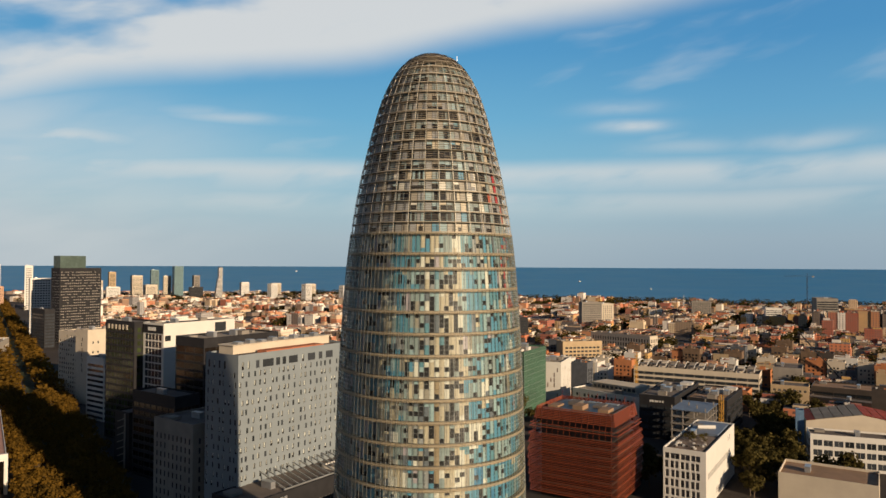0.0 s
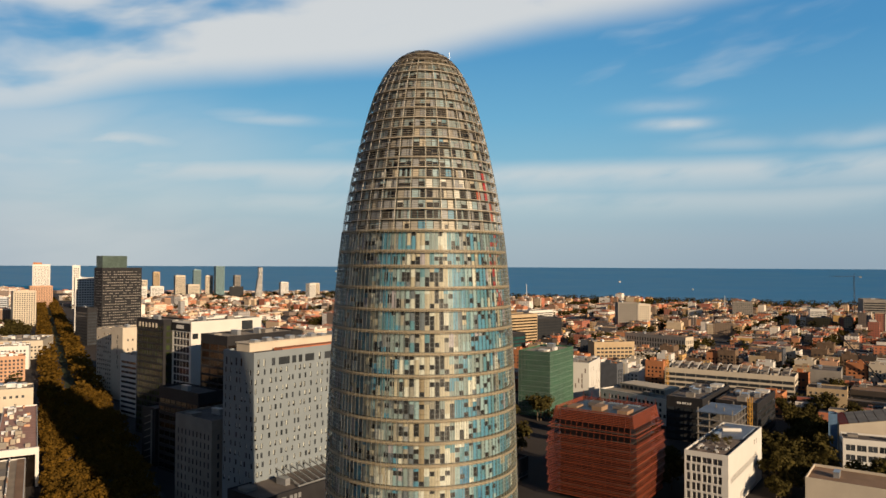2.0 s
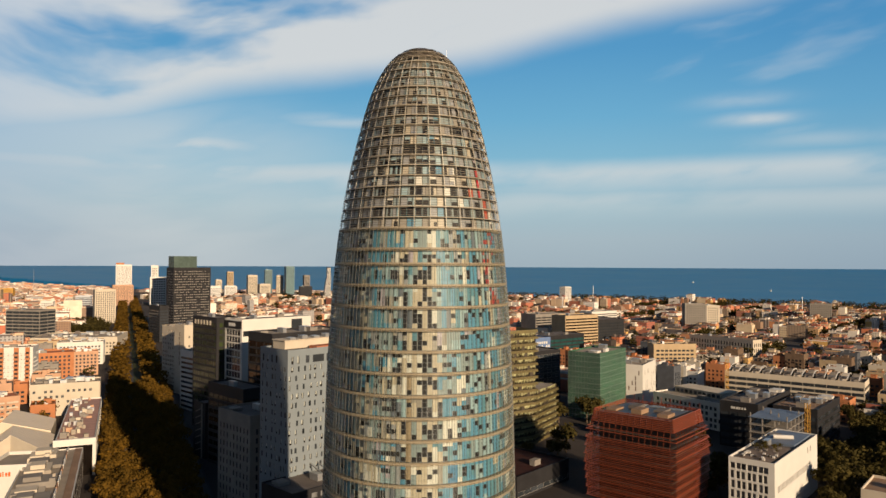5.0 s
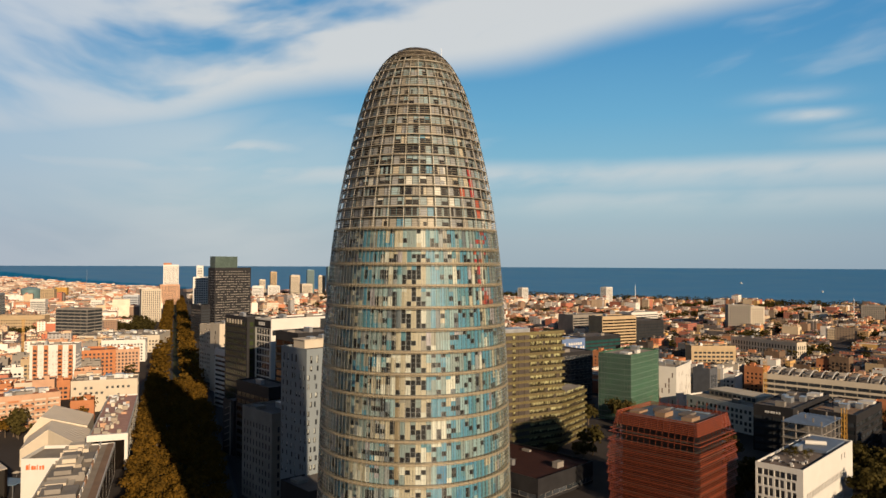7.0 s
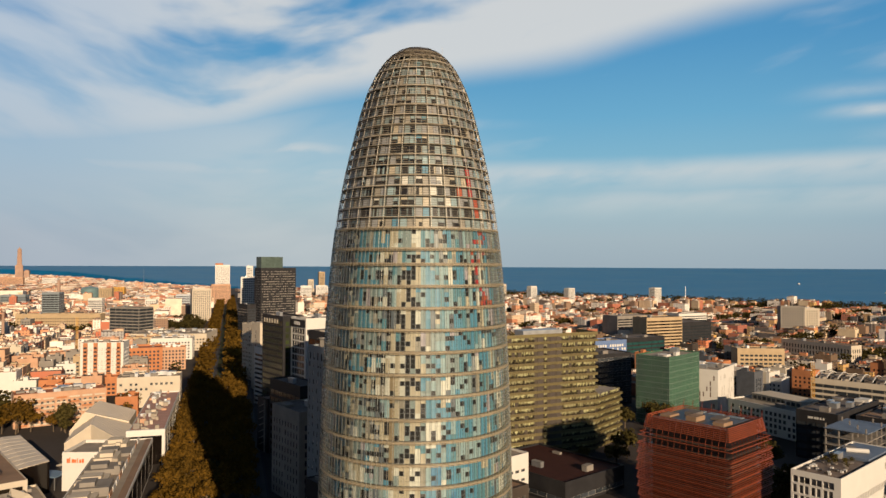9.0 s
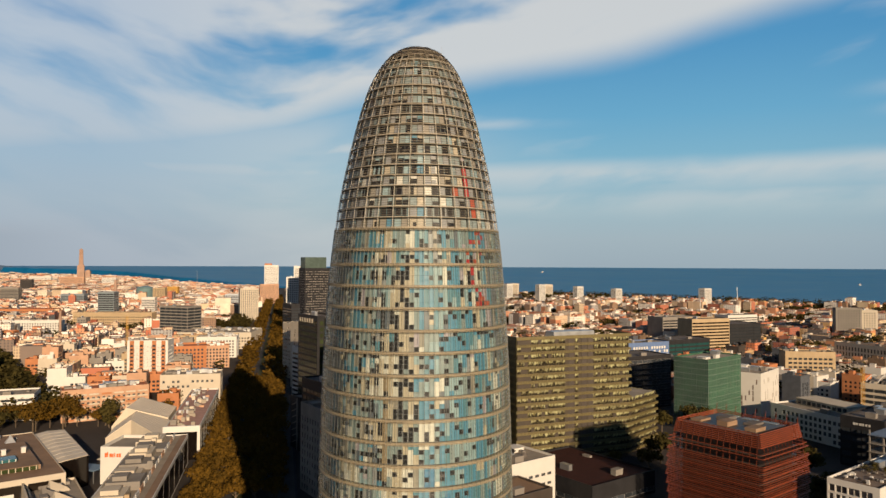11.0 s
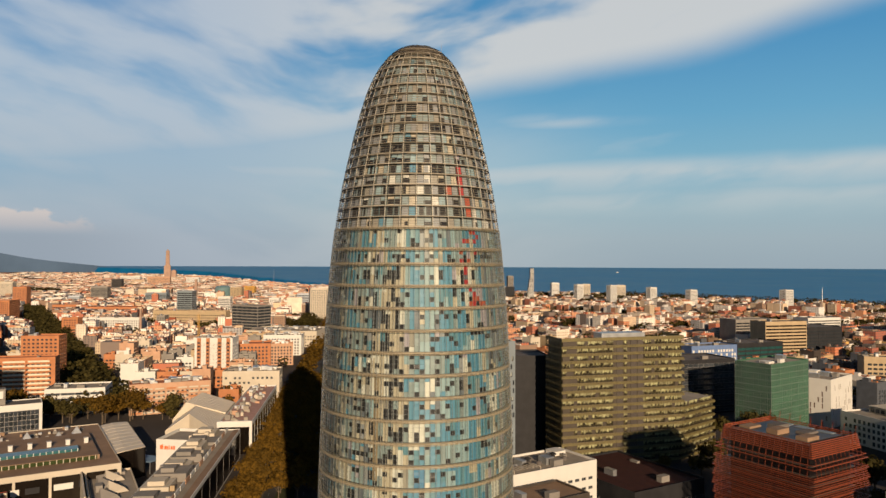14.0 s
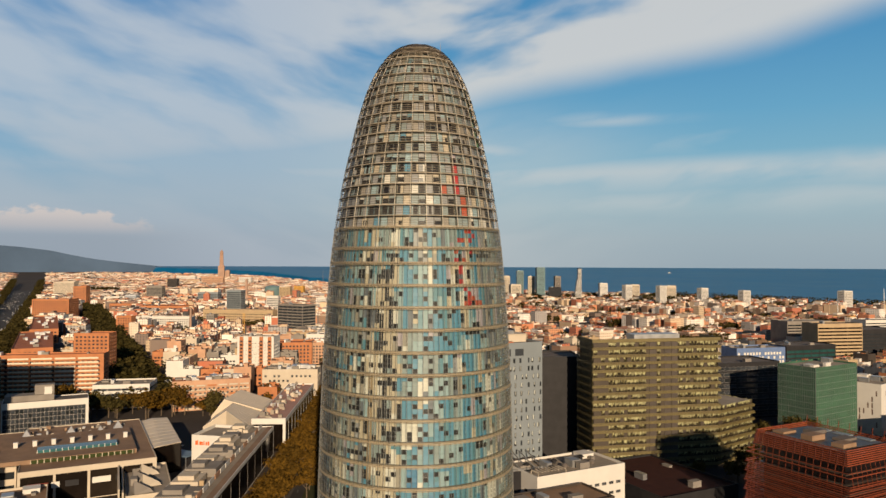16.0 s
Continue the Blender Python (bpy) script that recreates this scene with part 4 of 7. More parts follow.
part("dome_louvre_skin", b, [SKIN_TOP, SLAT_TOP, SKIN_BROWN], tower, "brown-tinted glass louvre slats", "stuff")
# coloured panels and dark panes behind the ribs, two halves to a bay
panes = {}


def dome_pane(p, c, u0, u1, za, zb, depth):
    q = panes.setdefault(p, Build())
    a0, a1 = 2 * math.pi * (c + 0.5 + u0) / MERID, 2 * math.pi * (c + 0.5 + u1) / MERID
    q.quad(ring_pt(a0, tower_r(za) - depth, za), ring_pt(a1, tower_r(za) - depth, za), ring_pt(a1, tower_r(zb) - depth, zb), ring_pt(a0, tower_r(zb) - depth, zb))


for f in range(len(DOME) - 1):
    z0, z1 = DOME[f], DOME[f + 1]
    if tower_r(z1) < 5:
        break
    for c in range(MERID):
        az = 360 * (c + 1.0) / MERID
        az = az - 360 if az > 180 else az
        red = 0.95 * blob(az, z0, 31, 111, 9, 11) + 0.35 * noise.noise((az * 0.23, z0 * 0.33, 1))
        blue = 0.6 * blob(az, z0, -14, 122, 5, 8) + 0.5 * blob(az, z0, -24, 106, 14, 3)
        for half in (0, 1):
            u0, u1 = 0.05 + 0.47 * half, 0.48 + 0.47 * half
            if 68 < az < 86 and 120 < z0 < 131:
                p = rnd.choice(["green", "green", "teal"])
            elif red + 0.9 * (rnd.random() - 0.5) > 0.62:
                p = rnd.choice(["red", "orange", "mauve", "grey", "mint"])
            elif rnd.random() < blue:
                p = rnd.choice(["teal", "sky_blue", "pale_blue"])
            else:
                p = rnd.choice(["mint", "grey", "mint", "mint", "grey", "sand", "pale_blue", "cream" if z0 < 124 else "sand", "white" if z0 < 116 else "mint"])
            dome_pane(p, c, u0, u1, z0 + 0.1, z1 - 0.1, 0.92)
            if p in ("red", "orange", "green"):
                continue
            tall = f % 2 == 1 and z0 < 127
            if rnd.random() < (0.64 if tall else 0.36):
                cut = rnd.choice((0.0, 0.0, 0.12, 0.2))
                dome_pane(rnd.choice(["dark", "dark", "dark", "grey"]), c, u0 + (cut if rnd.random() < 0.5 else 0.02), u1 - (cut if rnd.random() < 0.5 else 0.02), z0 + (0.2 if tall else 0.25), z1 - (0.2 if tall else rnd.choice((0.95, 0.75))), 0.89)
for p, q in panes.items():
    part("dome_glazing", q, WIN_TOWER if p == "dark" else PANEL_MATS[PAINTS.index(p)], tower, p.replace("_", " ") + " panes in the dome", "stuff")
b = Build()
b.tube([(4.39, -2.62, 139.3), (4.39, -2.62, 141.5)], [0.045, 0.03], 6)
part("lightning_rod", b, STEEL, tower, "thin steel rod")

# ---- buildings round the tower ----
FOOT = []       # footprints taken: x, y, rot, w, d


def keep(ax, ay, rot, w, d, pad=3.0):
    FOOT.append((ax, ay, radians(rot), w, d, pad))


def taken(x, y, rad=0.0):
    for ax, ay, r, w, d, pad in FOOT:
        dx, dy = x - ax, y - ay
        u, v = dx * math.cos(r) + dy * math.sin(r), -dx * math.sin(r) + dy * math.cos(r)
        if -pad - rad < u < w + pad + rad and -pad - rad < v < d + pad + rad:
            return True
    return False


def known(name, label, ax, ay, rot, w, d, h, wall, **kw):
    keep(ax, ay, rot, w, d)
    return block(name, label, ax, ay, rot, w, d, h, wall, **kw)


# grey hotel with scattered narrow windows
def hotel_rows(key, width):
    rnd = random.Random(ord(key))
    rows = []
    for k in range(13):
        zb = 17.5 + k * 3.35
        n = int(width / 2.75)
        spans = []
        for j in range(n):
            c = (j + 0.5) * width / n + rnd.choice((-0.55, 0, 0.55))
            w = rnd.choice((0.75, 0.85, 1.0))
            spans.append((c - w / 2, c + w / 2))
        rows.append((zb, zb + 1.95, spans))
    zb = 17.5 + 13 * 3.35
    if key == "f":
        spans = [(1.6, 2.5), (4.2, 5.1), (8, 9.6), (11.2, 16.4), (17.6, 19.6), (20.8, 22.6), (24, 28.6), (31, 32), (34, 38), (40, 42), (44, 48)]
    else:
        spans = [(u, u + 1.0) for u in (1.5, 4.5, 7.5, 10.5)]
    rows.append((zb - 0.4, zb + 2.4, [s for s in spans if s[1] < width - 0.4]))
    return rows


AV = 22.0      # the blocks stand at this turn to the avenue, in a saw-tooth line
hotel = known("hotel", "tall grey metal-clad hotel with scattered narrow windows", 0.9, 130.4, AV, 57, 18.5, 65.3, GREY, faces="fl", rowsf=hotel_rows, bars=0, frame_mat=BLACKMETAL, clutter=0, parapet=0.7)
def blind_window(w, h, drop, wide, u0, glass, blind, frame_mat):
    """A dark pane partly under a pale blind; its bare margin stands for shadow."""
    key = ("blind", round(w, 2), round(h, 2), drop, wide, u0, glass.name, blind.name)
    if key not in PANES:
        b = Build()
        t = 0.05
        b.quad((0, 0.06, 0), (w, 0.06, 0), (w, 0.06, h), (0, 0.06, h), 0)
        b.box(w * u0, 0.02, h * (1 - drop), w * (u0 + wide), 0.05, h - t, 1)
        for x0, x1, za, zb in ((0, t, 0, h), (w - t, w, 0, h), (t, w - t, h - t, h), (t, w - t, 0, t)):
            b.box(x0, 0, za, x1, 0.1, zb, 2)
        PANES[key] = b.mesh("window", [glass, blind, frame_mat])
    return PANES[key]


rnd = random.Random(12)
for ob in list(hotel.children):
    if ob.name.split(".")[0] == "window" and rnd.random() < 0.68:
        w, h = max(v.co.x for v in ob.data.vertices), max(v.co.z for v in ob.data.vertices)
        if w < 1.2:
            ob.data = blind_window(w, h, rnd.choice((0.6, 0.72, 0.85, 0.95)), 0.62, rnd.choice((0.10, 0.28)), GLASS_BROWN, PALEPANE, BLACKMETAL)
b = Build()
b.box(4, 8, 65.3, 54, 16, 68.4, 0)
b.box(3.6, 7.6, 68.4, 54.4, 16.4, 68.7, 0)
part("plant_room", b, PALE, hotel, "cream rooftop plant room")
b = Build()
b.box(14, 1.2, 65.32, 44, 6.4, 66.3, 0)
part("roof_deck", b, TERRA, hotel, "rust red roof deck")
for k in range(8):
    b = Build()
    b.box(7 + k * 5.6, 9, 68.7, 9.5 + k * 5.6, 12, 69.5 + 0.5 * (k % 2))
    part("roof_unit", b, STEEL, hotel)
# low podium with a slatted canopy, sign made of plain bars
pod = known("hotel_podium", "low dark podium with a slatted canopy and a plain bar sign", -1.6, 109.8, AV, 62, 19, 19.2, BLACKMETAL, faces="fl", style="ribbon", storey=4.6, high=2.6, split=8, clutter=2, roof=ROOFGREY, parapet=0.6)
for k in range(13):
    b = Build()
    b.beam((18 + 3.2 * k, 2, 19.8), (20.5 + 3.2 * k, 18, 22.4), 0.35, 0, 0.5)
    part("canopy_slat", b, STEEL, pod)
b = Build()
b.box(17, 1.4, 19.6, 60, 1.8, 20.1)
part("canopy_beam", b, STEEL, pod)
for k, w in enumerate((1.7, 0.3, 1.3, 1.3, 1.2)):
    b = Build()
    b.box(8 + k * 1.9, -0.25, 16.6, 8 + k * 1.9 + w, -0.05, 18.3, 0)
    part("sign_bar", b, STEEL, pod, "pale bar for lettering")
known("annex_building", "grey low annex with tall narrow windows beside the hotel", -8.5, 155, AV, 40, 25, 37.0, CONCRETE, faces="fl", bay=2.6, wide=0.9, high=2.2, storey=3.6, skip=0.15, bars=0, frame_mat=BLACKMETAL, clutter=2)
known("dark_glass_offices", "dark brown glass office block on the avenue", -3.3, 208, AV, 13, 33, 38.5, BLACKMETAL, faces="fl", style="ribbon", storey=3.8, high=2.4, split=3, glass=GLASS_BROWN, frame_mat=BLACKMETAL, clutter=1)
stair = known("stair_block", "low dark block with a pale zigzag outside stair", -16.6, 242, AV, 12, 12, 27, BLACKMETAL, faces="", clutter=0)
for k in range(7):
    b = Build()
    b.beam((-0.4, 9, 3 + 3.3 * k), (-0.4, 3, 5.2 + 3.3 * k), 0.5, 0, 0.35)
    part("stair_flight", b, CONCRETE, stair)
b = Build()
b.box(-0.6, 2.6, 0, -0.05, 3.2, 27)
part("stair_post", b, CONCRETE, stair)
known("brown_glass_offices", "black and brown glass office slab with a flat roof", 12.2, 220.6, AV, 46, 22, 62.5, BLACKMETAL, faces="fl", style="ribbon", storey=3.9, high=3.0, split=7, glass=GLASS_BROWN, frame_mat=BLACKMETAL, clutter=5, roof=ROOFPALE)
white_off = known("white_offices", "white-framed office block with bands of dark windows", 6.7, 281.5, AV, 47, 19, 65.2, WHITE, faces="l", style="grid", storey=4.0, bay=3.1, wide=2.9, high=3.3, sill=0.4, clutter=3, roof=ROOFGREY, frame_mat=BLACKMETAL, glass=GLASS)
b = Build()
b.box(-0.35, 0.5, 60.6, -0.02, 18.6, 65.0, 0)
fascia = part("sign_band", b, BLACKMETAL, white_off, "black fascia band")
for k in range(4):
    b = Build()
    b.box(-0.45, 12.5 - 1.9 * k, 61.8, -0.36, 14.0 - 1.9 * k, 63.8, 0)
    part("sign_bar", b, WHITE, fascia, "white bar for lettering")
b = Build()
b.box(33, -0.3, 59.5, 40.5, -0.03, 64.8, 0)
part("dark_bay", b, GLASS, white_off, "dark glazed upper bay")
b = Build()
b.box(0.8, -0.2, 56.5, 4.2, -0.03, 59.5, 0)
part("front_window", b, GLASS, white_off)
med = known("green_glass_offices", "dark office tower with gridded greenish glass", -5.2, 298, AV, 14, 28.6, 65.5, BLACKMETAL, faces="fl", style="grid", storey=3.7, bay=2.7, wide=2.2, high=2.7, glass=GLASS_GREEN, frame_mat=BLACKMETAL, clutter=2)
for k in range(6):
    b = Build()
    b.box(-0.3, 24.5 - 3.6 * k, 61.6, -0.05, 26.0 - 3.6 * k, 64.2, 0)
    part("sign_bar", b, PALE, med, "pale bar for lettering")
known("striped_offices", "low white and glass striped office block", -11.4, 363.5, AV, 14, 20, 38.5, WHITE, faces="fl", style="ribbon", storey=3.2, high=1.7, split=1, clutter=2)
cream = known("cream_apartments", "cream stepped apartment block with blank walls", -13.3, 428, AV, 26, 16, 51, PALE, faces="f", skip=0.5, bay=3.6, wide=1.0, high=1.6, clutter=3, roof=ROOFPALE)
for k in range(7):
    b = Build()
    b.box(-0.06, 6.6 + 0.8 * (k % 2), 22 + 3.6 * k, 0.0, 7.4 + 0.8 * (k % 2), 24.6 + 3.6 * k)
    part("slit_window", b, GLASS, cream)
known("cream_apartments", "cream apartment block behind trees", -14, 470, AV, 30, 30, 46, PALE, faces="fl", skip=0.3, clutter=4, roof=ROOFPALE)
sky_tower = known("hotel_tower", "black gridded hotel tower with a green glass top", 4, 852, AV, 52, 20, 91, BLACKMETAL, faces="fl", style="grid", storey=3.4, bay=2.6, wide=1.7, high=1.0, glass=mat("pale_blinds", (0.28, 0.25, 0.21), 0.5), frame_mat=CONCRETE, clutter=2, bars=0, skip=0.25)
b = Build()
b.box(1.5, 2, 91, 33, 18, 106.8, 0)
part("glass_top", b, GREENGREY, sky_tower, "green glass top storeys")
known("dark_low_offices", "black low office slab beside the tall hotel", -14, 812, AV, 12, 30, 44, BLACKMETAL, faces="fl", style="ribbon", storey=3.6, high=1.8, split=3, clutter=1)
known("white_apartments", "white gridded apartment tower beside the avenue", -20, 985, 0, 26, 22, 76, WHITE, faces="fl", bay=3.2, wide=2.0, high=1.9, clutter=1)
rt = known("tower_block", "white tower block with a red crown", -74, 1881, 0, 38, 24, 92, WHITE, faces="f", clutter=0)
b = Build()
b.box(0.3, 0.3, 92.9, 20, 25, 97.5)
part("crown", b, BRICK, rt, "red crown")

# rust-red office block: stacked tilted bands of slats
red = thing("rust_red_offices", "rust-red office block wrapped in rows of metal slats", "building", pose(126.0, 114.0, 0, 0, 0, -65.0))
keep(126.0, 114.0, -65, 34, 29)
RW, RD, RH = 33.5, 28.0, 38.5


RS = 3.42       # storey of the red offices, counted down from the crown
RC = RH - 5.4   # foot of the crown


def red_off(z):
    """How far the facade stands out at a height: it swells towards the middle, and each storey flares towards its foot."""
    k = z / RH
    return 2.75 - 3.2 * abs(k - 0.45) ** 1.3 + 0.75 * (((RC - z) / RS) % 1.0)


b = Build()
b.box(1.4, 1.4, 0, RW - 1.4, RD - 1.4, RH - 1.6, 0, 1)
part("core", b, [RUSTDARK, ROOFGREY], red, "dark glazed core")


def red_slat(z, o, t, h):
    for x0, y0, x1, y1 in ((-o, -o, RW + o, -o + t), (-o, RD + o - t, RW + o, RD + o), (-o, -o + t, -o + t, RD + o - t), (RW + o - t, -o + t, RW + o, RD + o - t)):
        b = Build()
        b.box(x0, y0, z, x1, y1, z + h)
        part("slat", b, COPPER, red)


for k in range(8):      # the crown leans inwards
    z = RC + 0.66 * k
    red_slat(z, red_off(RC - 0.01) - 0.62 - 0.17 * (z - RC), 0.16, 0.34)
storeys = int(RC / RS)
for n in range(storeys):
    top = RC - n * RS
    for j in range(1, 6):
        z = top - j * RS / 5 + 0.05
        if n < 2 and j in (1, 2, 4 - n):
            continue
        last = j == 5
        red_slat(z, red_off(z), 0.42 if last else 0.16, 0.22 if last else 0.17)
    # uprights behind the slats and a floor slab
    posts = Build()
    o0, o1 = red_off(top - RS + 0.02) - 0.5, red_off(top - 0.02) - 0.2
    for m, (x, y) in ((11, (-1, 0)), (13, (0, -1)), (11, (1, 0))):
        for j in range(m + 1):
            u = j / m
            if x:
                q0, q1 = (-o0 if x < 0 else RW + o0, RD * u, top - RS), (-o1 if x < 0 else RW + o1, RD * u, top)
            else:
                q0, q1 = (RW * u, -o0, top - RS), (RW * u, -o1, top)
            posts.beam(q0, q1, 0.10)
    part("post_lattice", posts, COPPER if n < 2 else RUSTPOST, red, "", "stuff")
    b = Build()
    b.box(0.2, 0.2, top - RS + 0.02, RW - 0.2, RD - 0.2, top - RS + 0.3)
    part("floor_slab", b, DARKBROWN, red)
for j in range(14):     # seams of the crown panels
    b = Build()
    o0, o1 = red_off(RC - 0.01) - 0.58, red_off(RC - 0.01) - 1.5
    b.beam((RW * j / 13, -o0, RC), (RW * j / 13, -o1, RC + 5.2), 0.16)
    part("crown_seam", b, RUSTPOST, red)
    b = Build()
    b.beam((-o0, RD * j / 13, RC), (-o1, RD * j / 13, RC + 5.2), 0.16)
    part("crown_seam", b, RUSTPOST, red)
b = Build()
b.box(3, 3, RH - 1.6, RW - 3, RD - 3, RH - 1.2)
part("roof_deck", b, DARKBROWN, red)
for k in range(5):
    b = Build()
    b.box(3.2 + 5.6 * k, 4 + (k % 2) * 9, RH - 1.2, 7.6 + 5.6 * k, 11 + (k % 2) * 9, RH - 0.4 + 0.5 * (k % 3))
    part("roof_unit", b, ROOFGREY if k % 2 else DARKROOF, red)
for k in range(3):
    b = Build()
    b.box(6 + 8 * k, 22, RH - 1.2, 12 + 8 * k, 25, RH - 0.95)
    part("solar_panel", b, GREY, red)
for k in range(9):
    b = Build()
    b.beam((RW * k / 8, RD - 0.4, RH - 1), (RW * k / 8, RD + 0.2, RH + 2.2), 0.14)
    part("roof_post", b, COPPER, red)

# olive office block with screened balconies: tall part and a lower wing
def blind_strip(n, w, h):
    """A dark glazed bay behind a row of narrow blinds drawn to different heights."""
    key = ("strip", n, round(w, 2), round(h, 2))
    if key not in PANES:
        rr = random.Random(900 + n)
        # cells of one stepped sheet: (depth, material) for the post, the glass, the cross bar and each blind
        zs = [0, 0.2, 0.3, 0.33, 0.4, 0.45, 0.58, 1.0]
        xs = [0, 0.06]
        cols = [None]
        for k in range(4):
            x0 = 0.06 + (w - 0.06) * k / 4
            xs += [x0 + 0.9 * (w - 0.06) / 4, x0 + (w - 0.06) / 4]
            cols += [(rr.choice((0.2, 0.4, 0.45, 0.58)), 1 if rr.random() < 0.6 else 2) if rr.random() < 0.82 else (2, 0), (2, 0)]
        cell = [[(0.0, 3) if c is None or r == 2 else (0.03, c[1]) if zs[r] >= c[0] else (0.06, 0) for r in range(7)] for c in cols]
        b, seen = Build(), {}

        def quad(m, *pts):
            ids = []
            for p in pts:
                p = tuple(round(v, 4) for v in p)
                if p not in seen:
                    seen[p] = len(b.v)
                    b.v.append(p)
                ids.append(seen[p])
            b.f.append(tuple(ids))
            b.m.append(m)
            b.uv.append(None)

        for i, column in enumerate(cell):
            x0, x1 = xs[i], xs[i + 1]
            for r, (y, m) in enumerate(column):
                z0, z1 = zs[r] * h, zs[r + 1] * h
                quad(m, (x0, y, z0), (x1, y, z0), (x1, y, z1), (x0, y, z1))
                if r < 6 and column[r + 1][0] != y:
                    quad(m, (x0, y, z1), (x1, y, z1), (x1, column[r + 1][0], z1), (x0, column[r + 1][0], z1))
                if i + 1 < len(cell) and cell[i + 1][r][0] != y:
                    y2 = cell[i + 1][r][0]
                    quad(m, (x1, y, z0), (x1, y2, z0), (x1, y2, z1), (x1, y, z1))
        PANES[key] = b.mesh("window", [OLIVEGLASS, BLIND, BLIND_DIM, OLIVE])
    return PANES[key]


def olive_part(name, label, ax, ay, rot, w, d, h, storey, top):
    e = thing(name, label, "building", pose(ax, ay, 0, 0, 0, rot))
    keep(ax, ay, rot, w, d)
    b = Build()
    b.box(0.9, 0.9, 0, w - 0.9, d - 0.9, h - 0.3, 0, 1)
    part("wall", b, [OLIVEDARK, ROOFPALE], e)
    n = int(h / storey)
    for k in range(n):
        z = h - (k + 1) * storey + 0.15
        b = Build()
        r = 0.9
        b.box(0, 0, z, w, r, z + 0.28)
        b.box(0, d - r, z, w, d, z + 0.28)
        b.box(0, r, z, r, d - r, z + 0.28)
        b.box(w - r, r, z, w, d - r, z + 0.28)
        # parapet screen of the storey: three rails with gaps
        for za, zc, out in ((-0.1, 0.34, 0.36), (0.40, 0.66, 0.28), (0.73, 0.97, 0.20), (1.04, 1.20, 0.12)):
            b.box(-out, -out, z + za, w + out, -out + 0.12, z + zc)
            b.box(-out, -out + 0.12, z + za, -out + 0.12, d, z + zc)
            b.box(w + out - 0.12, -out + 0.12, z + za, w + out, d, z + zc)
        b.box(-0.36, -0.36, z + 0.02, w + 0.36, 0, z + 0.12)
        for za, zc in ((1.5, 1.8), (2.0, 2.3), (2.5, 2.8), (3.0, 3.3)):
            b.box(-0.12, 0.1, z + za, -0.02, d, z + zc)
        part("balcony_screen", b, OLIVE, e, "olive slatted balcony screen", "stuff")
        rnd = random.Random(k)
        m = int(w / 1.9)
        for j in range(m):
            u = (j + 0.5) / m
            if top and (0.40 < u < 0.50 or 0.53 < u < 0.65):
                if j % 2:
                    q = Build()
                    q.box(0.6 + j * (w - 1.4) / m, 0.55, z + 0.3, 0.6 + (j + 1.7) * (w - 1.4) / m, 0.88, z + 3.1)
                    part("blank_panel", q, DARKBROWN, e, "plain brown wall panel")
            elif rnd.random() < (0.94 if u > 0.11 or not top else 0.25):
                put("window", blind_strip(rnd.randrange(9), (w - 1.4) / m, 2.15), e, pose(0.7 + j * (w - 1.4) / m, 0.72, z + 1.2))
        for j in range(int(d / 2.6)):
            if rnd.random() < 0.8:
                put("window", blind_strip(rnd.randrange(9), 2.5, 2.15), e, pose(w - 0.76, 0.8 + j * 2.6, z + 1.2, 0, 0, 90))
    if top:
        b = Build()
        b.box(-0.12, -0.12, h, w + 0.12, 0.1, h + 1.6)
        b.box(-0.12, 0.1, h, 0.1, d, h + 1.6)
        b.box(w - 0.1, 0.1, h, w + 0.12, d, h + 1.6)
        part("roof_screen", b, OLIVE, e)
        b = Build()
        b.box(w * 0.36, d * 0.3, h - 0.3, w * 0.72, d * 0.75, h + 3.0)
        part("plant_room", b, STEEL, e, "pale metal plant room")
    return e


olive_part("olive_offices", "olive-brown office block with screened balconies", 83.5, 185, 9.5, 66, 18, 61.6, 3.5, True)
olive_part("olive_offices_wing", "lower olive wing with screened balconies", 149.5, 200.0, 34, 32, 28, 29, 3.5, False)

# block wrapped in green scaffold netting
net = thing("netted_building", "block under repair wrapped in green scaffold netting", "building", pose(219.3, 236.2, 0, 0, 0, 29))
keep(200, 236, 29, 60, 40)
b = Build()
b.box(1, 1, 0, 40, 21, 41.4, 0, 1)
part("wall", b, [CONCRETE, ROOFPALE], net)
for x0, y0, x1, y1 in ((0, 0, 41, 0.12), (0, 0.12, 0.12, 22), (40.88, 0.12, 41, 22), (0.12, 21.88, 40.88, 22)):
    b = Build()
    b.box(x0, y0, 0, x1, y1, 42.2)
    part("netting", b, NET, net)
for k in range(12):
    for m, wd in ((pose(0, -0.16, 0), 41), (pose(-0.16, 22, 0, 0, 0, -90), 22), (pose(41.16, 0, 0, 0, 0, 90), 22)):
        b = Build()
        b.box(0, -0.05, 3.4 * k + 2.2, wd, 0.05, 3.4 * k + 2.36)
        ob = part("scaffold_rail", b, STEEL, net)
        ob.matrix_local = m
for m, wd in ((pose(0, -0.16, 0), 41), (pose(-0.16, 22, 0, 0, 0, -90), 22), (pose(41.16, 0, 0, 0, 0, 90), 22)):
    b = Build()
    for j in range(22):
        b.box(wd * j / 21 - 0.05, -0.04, 0, wd * j / 21 + 0.05, 0.04, 42.3)
    ob = part("pole_lattice", b, STEEL, net, "", "stuff")
    ob.matrix_local = m
roof_clutter(net, 39, 20, 41.4, 5, None, 5)

